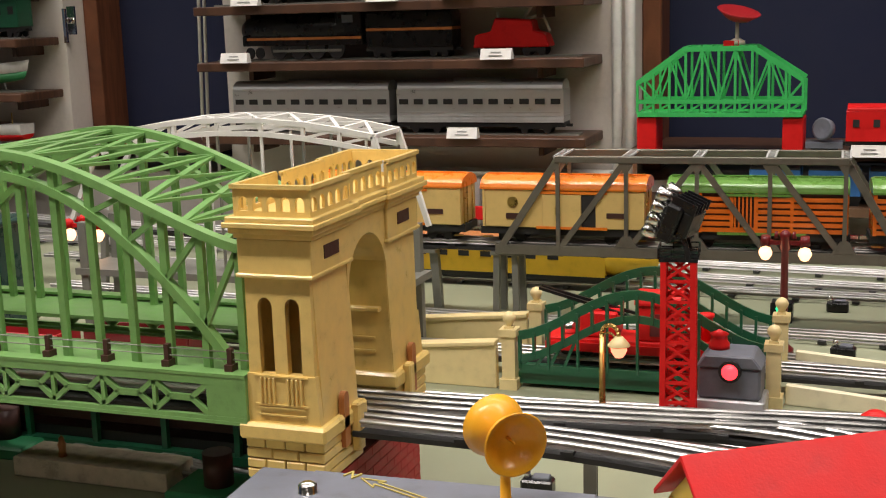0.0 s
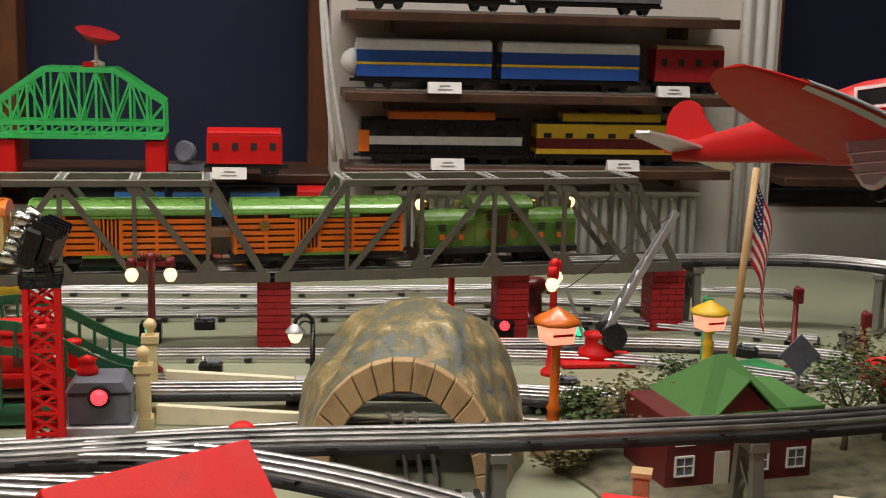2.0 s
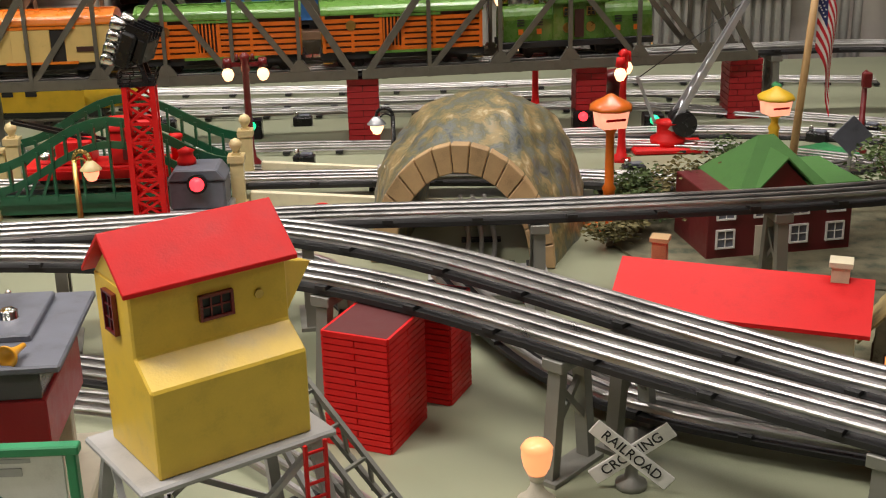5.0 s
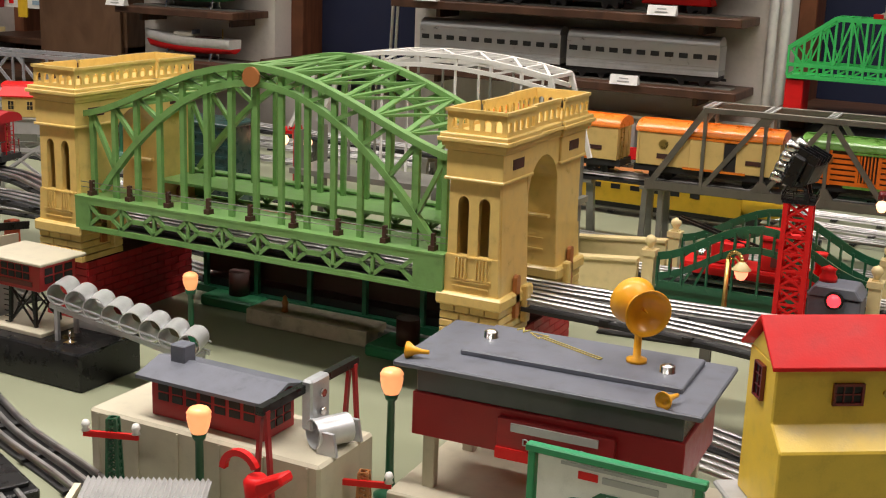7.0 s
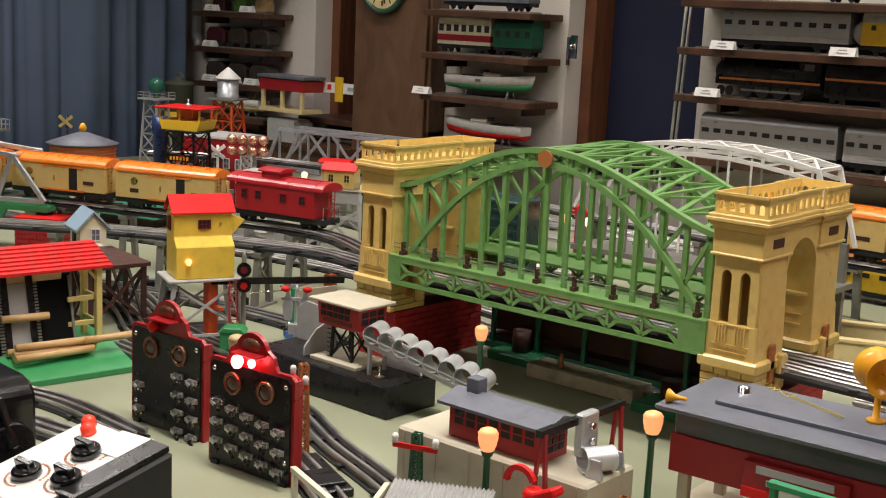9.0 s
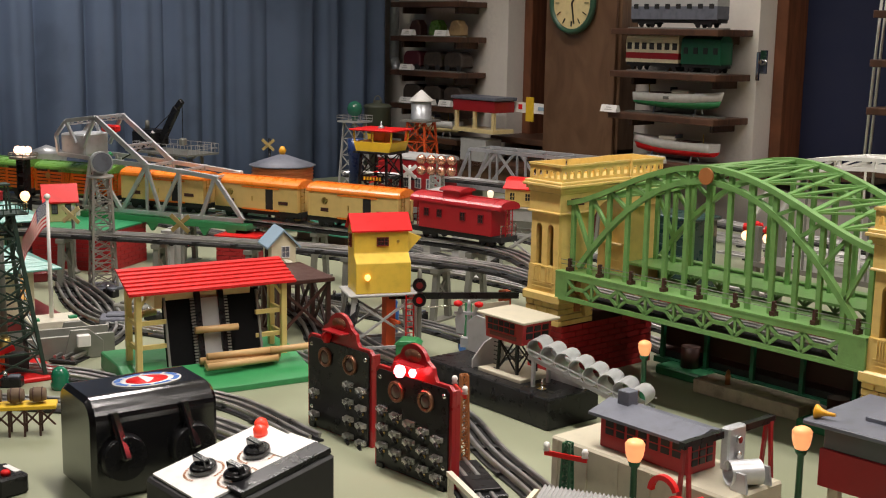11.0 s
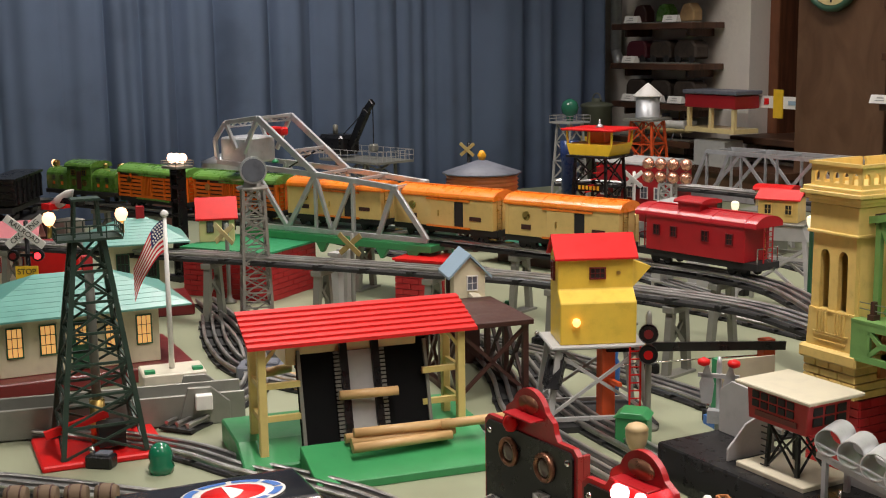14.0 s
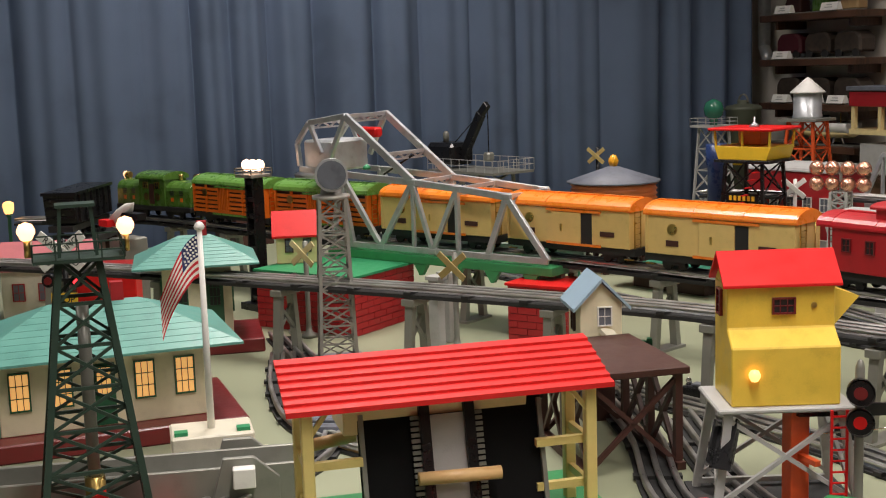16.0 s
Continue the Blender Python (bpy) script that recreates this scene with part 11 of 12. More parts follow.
for r in range(2):
    for c in range(4):
        x, z = -0.045 + 0.030 * c, 0.180 + 0.030 * r
        bm = B()
        lathe(bm, [(0.005, 0.012), (0.013, 0.004), (0.0145, -0.004), (0.0, -0.004)], n=16, m=pose(x, -0.008, z, -90, 0, 0) @ Matrix.Diagonal((1, 1, -1, 1)))
        lp = part("lamp", bm, COPPER, t, "glowing copper floodlamp")
        bulb(lp, x, -0.014, z, 0.0048)

# ---------------- silver water tower ----------------
t = thing("water_tower", "silver water tower with white cone roof on orange legs", "water tower", -1.78, 1.22, 0, 20)
lattice_leg_tower(t, 0.262, 0.105, 0.066, mat("orange_red_paint", (0.55, 0.07, 0.03), 0.4), 4, 0.0045)
boxpart("platform", (0, 0, 0.266), (0.10, 0.10, 0.006), GREYST, t)
bm = B()
lathe(bm, [(0.036, 0.269), (0.036, 0.275), (0.034, 0.278), (0.034, 0.332), (0.0, 0.333)], n=24)
part("tank", bm, ALU, t, "silver tank")
bm = B()
lathe(bm, [(0.042, 0.331), (0.042, 0.334), (0.006, 0.366), (0.0, 0.370)], n=24)
part("cone_roof", bm, WHITE, t, "white cone roof")
beacon_t = thing("beacon_tower", "light grey lattice beacon tower with a green globe", "beacon", -2.16, 1.22, 0, 10)
lattice_leg_tower(beacon_t, 0.235, 0.080, 0.055, LGREY, 4, 0.004)
boxpart("platform", (0, 0, 0.238), (0.090, 0.090, 0.006), LGREY, beacon_t)
railing(beacon_t, 0.09, 0.09, 0.24, 0.02, LGREY, n=3)
bm = B()
lathe(bm, [(0.01, 0.24), (0.012, 0.258), (0.024, 0.266), (0.028, 0.284), (0.022, 0.302), (0.008, 0.310), (0, 0.312)], n=18)
part("globe", bm, mat("dark_green_glass", (0.03, 0.16, 0.10), 0.15), beacon_t, "green glass globe")

# ---------------- silver truss bridge near the wall ----------------
def silver_truss(x, y, rz, ln, z0, h):
    t = thing("silver_truss_bridge", "silver toy through-truss bridge on a raised base", "bridge", x, y, 0, rz)
    for yy_ in (-0.05, 0.05):
        boxpart("bottom_chord", (ln / 2, yy_, z0), (ln, 0.007, 0.014), ALU, t)
        boxpart("top_chord", (ln / 2, yy_, z0 + h), (ln * 0.80, 0.009, 0.010), ALU, t)
        xs = [ln * 0.1 + ln * 0.8 * k / 4 for k in range(5)]
        for a, b in (((0, z0), (xs[0], z0 + h)), ((ln, z0), (xs[-1], z0 + h))):
            bm = B()
            strut(bm, (a[0], yy_, a[1]), (b[0], yy_, b[1]), 0.007, 0.010)
            part("end_post", bm, ALU, t)
        for k, xk in enumerate(xs):
            bm = B()
            strut(bm, (xk, yy_, z0), (xk, yy_, z0 + h), 0.005, 0.007)
            part("vertical", bm, ALU, t)
            if k < 4:
                bm = B()
                if k % 2:
                    strut(bm, (xk, yy_, z0 + h), (xs[k + 1], yy_, z0), 0.005, 0.008)
                else:
                    strut(bm, (xk, yy_, z0), (xs[k + 1], yy_, z0 + h), 0.005, 0.008)
                part("diagonal", bm, ALU, t)
    for k in range(5):
        bm = B()
        strut(bm, (ln * 0.1 + ln * 0.2 * k, -0.05, z0 + h), (ln * 0.1 + ln * 0.2 * k, 0.05, z0 + h), 0.006)
        part("top_brace", bm, ALU, t)
    boxpart("deck", (ln / 2, 0, z0 - 0.006), (ln, 0.09, 0.008), GREYST, t)
    for s in (0.03, 0.97):
        boxpart("pier", (ln * s, 0, z0 / 2 - 0.005), (0.03, 0.09, z0 - 0.01), GREYST, t)


silver_truss(-1.52, 1.20, 8, 0.56, 0.082, 0.118)
# bridge tender's cabin
t = thing("tender_cabin", "yellow bridge tender cabin on a grey trestle stand", "cabin", -1.165, 1.12, 0, 25)
for sx in (-1, 1):
    for sy in (-1, 1):
        bm = B()
        strut(bm, (sx * 0.062, sy * 0.05, 0), (sx * 0.05, sy * 0.04, 0.062), 0.008)
        part("leg", bm, LGREY, t)
    bm = B()
    strut(bm, (sx * 0.06, -0.048, 0.005), (-sx * 0.05, -0.041, 0.06), 0.005)
    part("brace", bm, LGREY, t)
boxpart("stand_top", (0, 0, 0.070), (0.115, 0.095, 0.022), mat("pale_lilac_grey", (0.36, 0.37, 0.42), 0.5), t, "pale grey stand top", 0.002)
boxpart("cabin", (0, 0, 0.106), (0.085, 0.058, 0.050), CREAM, t, "yellow cabin", 0.003)
bm = B()
arched(bm, 0.062, 0.130, 0.010, -0.048, 0.048)
part("roof", bm, RED, t, "red roof")
window_part(t, -0.012, -0.029, 0.108, 0.012, 0.014, CREAM, BLACK)
window_part(t, 0.028, -0.029, 0.110, 0.012, 0.012, CREAM, BLACK)
bm = B()
cyl(bm, (-0.044, 0, 0.11), (-0.050, 0, 0.11), 0.020, n=18)
part("wheel", bm, BROWN, t, "dark wheel")
boxpart("door", (0.010, -0.0296, 0.097), (0.012, 0.002, 0.026), BLACK, t)

# grey rock blocks and small buildings among the far tracks
for x, y, sx, sy, h, m_, lb in ((-1.06, 0.98, 0.075, 0.09, 0.10, GREYST, "grey ribbed steel pier block"), (-1.33, 1.0, 0.09, 0.07, 0.07, SLATE, "dark grey block beside the tracks"), (-0.88, 1.18, 0.12, 0.08, 0.075, MAROON, "dark maroon car shed wall")):
    t = thing("pier_block", lb, "pier", x, y, 0, 18, group="far pier blocks")
    boxpart("block", (0, 0, h / 2), (sx, sy, h), m_, t, "", 0.002)
    for k in range(5):
        boxpart("rib", (0, -sy / 2 - 0.002, h * (k + 0.5) / 5), (sx * 1.02, 0.006, 0.006), m_, t)
    boxpart("cap", (0, 0, h + 0.003), (sx * 1.08, sy * 1.08, 0.008), m_, t)
t = thing("platform_house", "white low station with a red roof behind the tank", "station", -1.42, 0.72, 0, 10)
boxpart("wall", (0, 0, 0.04), (0.13, 0.06, 0.08), WHITE, t, "", 0.001)
bm = B()
hip_roof(bm, 0.16, 0.09, 0.088, 0.018, 0.08)
part("roof", bm, RED, t, "red roof")
boxpart("awning", (0, -0.036, 0.062), (0.11, 0.014, 0.018), PLASTRED, t)
t = thing("barrel_drum", "navy blue round drum beside the tank", "drum", -1.62, 0.83, 0)
bm = B()
lathe(bm, [(0.02, 0), (0.02, 0.18), (0.024, 0.19), (0.024, 0.235), (0, 0.236)], n=18)
part("drum", bm, mat("navy_enamel", (0.02, 0.04, 0.13), 0.3), t)

# crossbuck signs of the left side
crossbuck(-1.026, -0.088, 0.142, 30, mat("worn_gold_board", (0.40, 0.30, 0.11), 0.5), False, True, post=GREYST, size=0.80, label="worn gold crossbuck sign with red flasher lamps")
crossbuck(-1.235, -0.255, 0.150, 30, CREAM, False, True, post=GREYST, size=0.78, label="cream crossbuck sign with red flasher lamp")
crossbuck(-1.78, 0.62, 0.225, 30, mat("worn_gold_board", (0.40, 0.30, 0.11), 0.5), False, False, post=BLACK, size=0.7, label="pale crossbuck sign on a black post")
crossbuck(-1.50, 0.95, 0.15, 30, WHITE, False, False, post=WHITE, size=0.85, label="white striped crossbuck on a white post")
t = crossbuck(-1.25, -0.625, 0.185, 60, WHITE, True, True, post=BLACK, size=1.15, label="white crossing sign with flashers and a yellow stop plate")
boxpart("stop_plate", (0, -0.010, 0.098), (0.040, 0.003, 0.026), CHROMEY, t, "yellow stop plate")
text_part("stop_lettering", "STOP", 0.014, MATTBLACK, t, pose(0, -0.0122, 0.101, 90, 0, 0), 0.0003)

# small red pier with flood lamp, posts
for x, y in ((-1.085, -0.075), (-1.06, -0.105)):
    t = thing("column_post", "pale grey square trestle post", "post", x, y, 0, 30, group="grey square posts")
    boxpart("post", (0, 0, 0.055), (0.018, 0.018, 0.11), LGREY, t, "", 0.001)
    boxpart("cap", (0, 0, 0.108), (0.024, 0.024, 0.006), LGREY, t)

# black light tower with burning top
t = thing("smoke_beacon", "black slotted tower with bright lamp cluster on top", "beacon", -1.52, -0.255, 0, 20)
boxpart("base", (0, 0, 0.006), (0.05, 0.05, 0.012), BLACK, t)
for sx in (-1, 1):
    boxpart("side_plate", (sx * 0.011, 0, 0.125), (0.004, 0.022, 0.23), BLACK, t)
bm = B()
for k in range(8):
    box(bm, (0, 0, 0.02 + 0.03 * k), (0.022, 0.020, 0.008))
part("rung", bm, BLACK, t)
boxpart("top_tray", (0, 0, 0.243), (0.050, 0.046, 0.006), GREYST, t, "", 0.001)
railing(t, 0.050, 0.046, 0.246, 0.010, GREYST, n=2)
for k in range(3):
    bulb(t, -0.013 + 0.013 * k, 0.004 * (k - 1), 0.262, 0.010, glow("white_hot_lamp", (1.0, 0.62, 0.42), 4.0))

# silo, sheds and a crane in front of the curtain
t = thing("silo", "silver corrugated silo with a conical roof", "silo", -2.28, 0.12, 0)
prof = [(0.0, 0.0)]
for k in range(16):
    prof += [(0.058, 0.010 * k), (0.0605, 0.010 * k + 0.005)]
prof += [(0.058, 0.17), (0.062, 0.172), (0.0, 0.196)]
bm = B()
lathe(bm, prof, n=28)
part("bin", bm, ALU, t)
t = thing("field_shed", "brown wooden shed with a maroon roof", "shed", -2.38, -0.05, 0, 10)
boxpart("wall", (0, 0, 0.06), (0.13, 0.10, 0.12), BROWN, t, "", 0.001)
bm = B()
gable_roof(bm, 0.13, 0.10, 0.12, 0.04)
part("roof", bm, MAROON, t, "maroon roof")
t = thing("hopper_car", "black coal hopper car raised on a ramp", "railway car", -1.98, -0.50, 0.10, 152)
bm = B()
prism(bm, [(-0.10, 0.04), (0.10, 0.04), (0.11, 0.10), (-0.11, 0.10)], "y", -0.032, 0.032)
part("body", bm, BLACK, t, "", 0.001)
for s in (-1, 1):
    for k in range(3):
        boxpart("end_rib", (s * (0.104 + 0.003 * k), 0, 0.052 + 0.018 * k), (0.005, 0.060, 0.004), BLACK, t)
boxpart("rim", (0, 0, 0.1), (0.226, 0.070, 0.006), BLACK, t)
for k in range(6):
    boxpart("rib", (-0.09 + 0.036 * k, -0.034, 0.07), (0.005, 0.006, 0.055), BLACK, t)
boxpart("sill", (0, 0, 0.03), (0.22, 0.05, 0.012), MATTBLACK, t)
for s in (-1, 1):
    bogie(t, s * 0.075, 0.045, 0.0085)
t = thing("ramp_trestle", "black trestle ramp under the hopper car", "trestle", -1.98, -0.50, 0, 152)
boxpart("deck", (0, 0, 0.094), (0.34, 0.07, 0.012), MATTBLACK, t)
for s in (-1, -0.33, 0.33, 1):
    boxpart("bent", (s * 0.14, 0, 0.044), (0.02, 0.06, 0.088), BROWN, t)
t = thing("loading_crane", "black excavator crane standing on a grey cage", "crane", -2.25, 0.55, 0, 15)
lattice_leg_tower(t, 0.15, 0.13, 0.12, GREYST, 3, 0.005)
boxpart("platform", (0, 0, 0.153), (0.26, 0.14, 0.006), GREYST, t)
railing(t, 0.26, 0.14, 0.156, 0.030, LGREY, n=8)
boxpart("cab", (-0.12, 0, 0.194), (0.11, 0.08, 0.058), BLACK, t, "black cab", 0.010)
bm = B()
lathe(bm, [(0.0, 0.0), (0.008, 0.0), (0.008, 0.025), (0.004, 0.03), (0.0, 0.03)], n=12)
bm.transform(Matrix.Translation((-0.135, 0, 0.222)))
part("chimney", bm, GREYST, t, "grey chimney pipe")
bm = B()
strut(bm, (-0.07, 0, 0.18), (0.01, 0, 0.30), 0.016, 0.026)
strut(bm, (0.01, 0, 0.30), (0.035, 0, 0.325), 0.014, 0.02)
part("boom", bm, BLACK, t, "black boom", 0.002)
bm = B()
for q0, q1 in (((0.035, 0.32), (0.036, 0.20)), ((-0.10, 0.222), (0.03, 0.318))):
    strut(bm, (q0[0], 0, q0[1]), (q1[0], 0, q1[1]), 0.002)
part("hoist_cable", bm, BLACK, t)
boxpart("bucket", (0.036, 0, 0.19), (0.024, 0.024, 0.024), GREYST, t, "grey bucket", 0.005)
t = thing("low_house", "pink plaster toy house with a rose roof", "house", -1.66, -0.60, 0, 70)
boxpart("wall", (0, 0, 0.05), (0.15, 0.11, 0.10), OFFWHITE, t, "", 0.001)
bm = B()
gable_roof(bm, 0.15, 0.11, 0.10, 0.035, 0.01)
part("roof", bm, mat("rose_pink_roof", (0.55, 0.18, 0.20), 0.5), t, "rose pink roof")
for k in range(3):
    window_part(t, -0.045 + 0.045 * k, -0.055, 0.055, 0.02, 0.03, PLASTRED, SLATE)
for x, y, h in ((-1.92, -0.26, 0.17), (-2.2, -0.62, 0.16), (-1.62, -0.72, 0.16)):
    globe_lamp(x, y, h, DGREEN, globe=WARM, r=0.012, group="warm globe lamps", label="dark green lamp post with a bright warm globe")
t = thing("rocket_toy", "red and white toy rocket on its launcher", "rocket", -1.60, -0.47, 0, 20)
boxpart("stand", (0, 0, 0.07), (0.05, 0.05, 0.14), GREYST, t, "grey stand", 0.002)
bm = B()
lathe(bm, [(0.012, 0), (0.013, 0.03), (0.010, 0.06), (0.0, 0.085)], n=14, m=pose(-0.045, 0, 0.165, 0, 62, 0))
part("body", bm, WHITE, t, "white body")
boxpart("fin", (-0.042, 0, 0.165), (0.03, 0.05, 0.012), RED, t, "red fin")
boxpart("rail", (0.015, 0, 0.180), (0.07, 0.02, 0.012), BLACK, t)
t = thing("red_low_shed", "low red toy shed beside the crossing", "shed", -1.52, -0.52, 0, 70)
boxpart("wall", (0, 0, 0.05), (0.10, 0.06, 0.10), RED, t, "", 0.002)
boxpart("roof", (0, 0, 0.104), (0.115, 0.075, 0.008), PLASTRED, t, "", 0.002)

# ---------------- sawmill shack on the brown trestle ----------------
t = thing("trestle_stand", "dark brown trestle with crossed braces", "trestle", -0.487, -0.154, 0, -11)
TW, TD, TH = 0.15, 0.10, 0.108
for sx in (-1, 0, 1):
    for sy in (-1, 1):
        boxpart("post", (sx * TW / 2, sy * TD / 2, TH / 2), (0.008, 0.008, TH), BROWN, t)
for sy in (-1, 1):
    for sx in (-1, 1):
        bm = B()
        strut(bm, (0, sy * TD / 2, 0.006), (sx * TW / 2, sy * TD / 2, TH - 0.008), 0.005)
        strut(bm, (sx * TW / 2, sy * TD / 2, 0.006), (0, sy * TD / 2, TH - 0.008), 0.005)
        part("cross_brace", bm, BROWN, t)
    boxpart("sill", (0, sy * TD / 2, 0.005), (TW + 0.02, 0.010, 0.008), BROWN, t)
for sx in (-1, 1):
    bm = B()
    strut(bm, (sx * TW / 2, -TD / 2, 0.006), (sx * TW / 2, TD / 2, TH - 0.008), 0.005)
    strut(bm, (sx * TW / 2, TD / 2, 0.006), (sx * TW / 2, -TD / 2, TH - 0.008), 0.005)
    part("cross_brace", bm, BROWN, t)
boxpart("deck", (0, 0, TH), (TW + 0.02, TD + 0.02, 0.008), BROWN, t, "", 0.001)
t = thing("mill_shack", "cream timber shack with a pale blue shingle roof", "shack", -0.608, -0.096, 0.0, 72)
boxpart("wall", (0, 0, 0.113), (0.050, 0.066, 0.070), PALE, t, "", 0.001)
boxpart("stilt", (0, 0.01, 0.039), (0.040, 0.05, 0.078), BROWN, t, "dark stilt base")
bm = B()
prism(bm, [(-0.025, 0.147), (0.025, 0.147), (0.0, 0.172)], "y", -0.033, 0.033)
part("gable_wall", bm, PALE, t)
bm = B()
prism(bm, [(-0.034, 0.139), (0.0, 0.174), (0.034, 0.139), (0.034, 0.143), (0.0, 0.1785), (-0.034, 0.143)], "y", -0.040, 0.040)
part("roof", bm, LBLUE, t, "pale blue roof")
window_part(t, 0.004, -0.033, 0.132, 0.016, 0.022, WHITE, SLATE)
window_part(t, -0.025, 0.0, 0.122, 0.014, 0.022, BROWN, SLATE, face="x", sg=-1)
window_part(t, 0.025, 0.0, 0.122, 0.014, 0.022, BROWN, SLATE, face="x", sg=1)
bm = B()
strut(bm, (0.004, -0.032, 0.116), (0.030, -0.075, 0.085), 0.016, 0.005)
part("log_chute", bm, OFFWHITE, t, "pale log chute")
t = thing("green_board", "cream board in a dark green frame by the shack", "sign", -0.70, 0.0, 0, 55)
for s in (-1, 1):
    boxpart("post", (s * 0.035, 0, 0.035), (0.007, 0.008, 0.07), DGREEN, t)
boxpart("board", (0, 0, 0.042), (0.066, 0.004, 0.034), PEAGREY, t)
boxpart("rail", (0, 0, 0.063), (0.078, 0.008, 0.007), DGREEN, t)
t = thing("plain_figure", "small plain blue and white toy shape by the trestle", "figurine", -0.335, -0.015, 0)
bm = B()
lathe(bm, [(0.008, 0), (0.009, 0.02), (0.010, 0.045), (0.006, 0.054), (0.0075, 0.062), (0.0, 0.072)], n=12)
part("body", bm, BLUE, t)

# mint van, coal ramp, jewel lamp, ground litter
t = thing("toy_van", "mint green toy delivery van with dark windows", "van", -0.845, -0.800, 0, 84)
bm = B()
prism(bm, [(-0.060, 0.010), (0.060, 0.010), (0.062, 0.030), (0.046, 0.034), (0.034, 0.056), (-0.058, 0.058), (-0.062, 0.03)], "y", -0.024, 0.024)
part("body", bm, mat("mint_green_enamel", (0.22, 0.50, 0.36), 0.3, coat=0.3), t, "", 0.004)
for s in (-1, 1):
    boxpart("side_window", (0.026, s * 0.0242, 0.044), (0.018, 0.0014, 0.013), BLACK, t)
    for sx in (-1, 1):
        bm = B()
        cyl(bm, (sx * 0.038, s * 0.018, 0.010), (sx * 0.038, s * 0.0255, 0.010), 0.010, n=16)
        wh = part("wheel", bm, BLACK, t)
        bm = B()
        cyl(bm, (sx * 0.038, s * 0.0255, 0.010), (sx * 0.038, s * 0.0265, 0.010), 0.005, n=12)
        part("hubcap", bm, CHROME, wh)
bm = B()
prism(bm, [(0.0465, 0.035), (0.0475, 0.036), (0.0365, 0.0545), (0.0350, 0.054)], "y", -0.020, 0.020)
part("windscreen", bm, BLACK, t)
t = thing("ore_ramp", "long grey metal conveyor ramp with side plates", "conveyor", -0.585, -0.70, 0, 76)
for s in (-1, 1):
    boxpart("side_plate", (0, s * 0.030, 0.022), (0.42, 0.005, 0.040), GREYST, t, "", 0.001)
boxpart("trough", (0, 0, 0.012), (0.42, 0.055, 0.006), mat("worn_zinc_sheet", (0.34, 0.34, 0.33), 0.45, metal=0.5), t)
for y0, y1 in ((-0.036, -0.030), (0.030, 0.036)):
    bm = B()
    prism(bm, [(0.12, 0.0), (0.19, 0.0), (0.19, 0.030), (0.165, 0.052), (0.135, 0.052)], "y", y0, y1)
    part("end_plate", bm, GREYST, t, "", 0.001)
boxpart("switch_box", (0.155, -0.043, 0.034), (0.022, 0.014, 0.020), WHITE, t, "white switch box", 0.001)
t = thing("jewel_lamp", "green jewelled lamp cap on the table", "lamp", -0.363, -0.664, 0)
bm = B()
lathe(bm, [(0.014, 0), (0.016, 0.008), (0.013, 0.014), (0.015, 0.022), (0.011, 0.032), (0.006, 0.036), (0, 0.037)], n=12)
part("jewel", bm, mat("green_glass_jewel", (0.01, 0.16, 0.08), 0.12, coat=0.5), t)
for k, (x, y, r) in enumerate(((-0.62, -0.40, 20), (-0.60, -0.365, 65), (-0.635, -0.375, -15))):
    t = thing("timber_stick", "short pale timber stick lying on the table", "timber", x, y, 0, r, group="loose timber")
    boxpart("stick", (0, 0, 0.005), (0.06, 0.010, 0.009), DOWEL, t, "", 0.001)
for x, y, r, m_ in ((-0.78, -0.33, 30, GREYST), (-0.70, -0.40, 60, SLATE)):
    t = thing("track_motor", "flat grey switch motor beside the track", "switch motor", x, y, 0, r, group="far switch motors")
    boxpart("case", (0, 0, 0.010), (0.075, 0.045, 0.020), m_, t, "", 0.003)
    boxpart("lid", (0.0, 0, 0.022), (0.05, 0.03, 0.006), m_, t, "", 0.002)

# yellow lamp hut on a grey trestle behind the raised line
t = thing("trestle_hut", "small yellow hut with a red roof on a grey girder trestle", "signal hut", -0.635, 0.605, 0, 28)
bm = B()
prism(bm, [(-0.060, 0.130), (0.060, 0.130), (0.050, 0.158), (-0.050, 0.158)], "y", -0.040, 0.040)
part("hopper_skirt", bm, LGREY, t, "grey sheet skirt", 0.001)
for sx in (-1, 1):
    for sy in (-1, 1):
        bm = B()
        strut(bm, (sx * 0.070, sy * 0.052, 0.0), (sx * 0.054, sy * 0.036, 0.132), 0.007, 0.009)
        part("leg", bm, LGREY, t)
    for sy in (-1, 1):
        bm = B()
        strut(bm, (-sx * 0.066, sy * 0.049, 0.03), (sx * 0.056, sy * 0.038, 0.118), 0.005)
        part("brace", bm, LGREY, t)
        bm = B()
        strut(bm, (sx * 0.066, -sy * 0.048, 0.03), (sx * 0.056, sy * 0.038, 0.118), 0.005)
        part("brace", bm, LGREY, t)
for sy in (-1, 1):
    boxpart("tie_beam", (0, sy * 0.0405, 0.098), (0.116, 0.005, 0.006), LGREY, t)
boxpart("floor", (0, 0, 0.160), (0.108, 0.088, 0.004), GREYST, t, "dark grey floor plate", 0.0008)
boxpart("wall", (0, 0, 0.184), (0.074, 0.052, 0.044), YELLOW, t, "yellow tin wall", 0.0012)
bm = B()
gable_roof(bm, 0.074, 0.052, 0.205, 0.012, 0.005, 0.0025)
part("roof", bm, RED, t, "red roof")
for u in (-0.018, 0.020):
    window_part(t, u, -0.026, 0.186, 0.013, 0.018, YELLOW, MATTBLACK)
bm = B()
lathe(bm, [(0.015, 0.0), (0.015, 0.004), (0.012, 0.005), (0.0, 0.003)], n=18, m=pose(-0.037, 0, 0.186, 0, -90, 0))
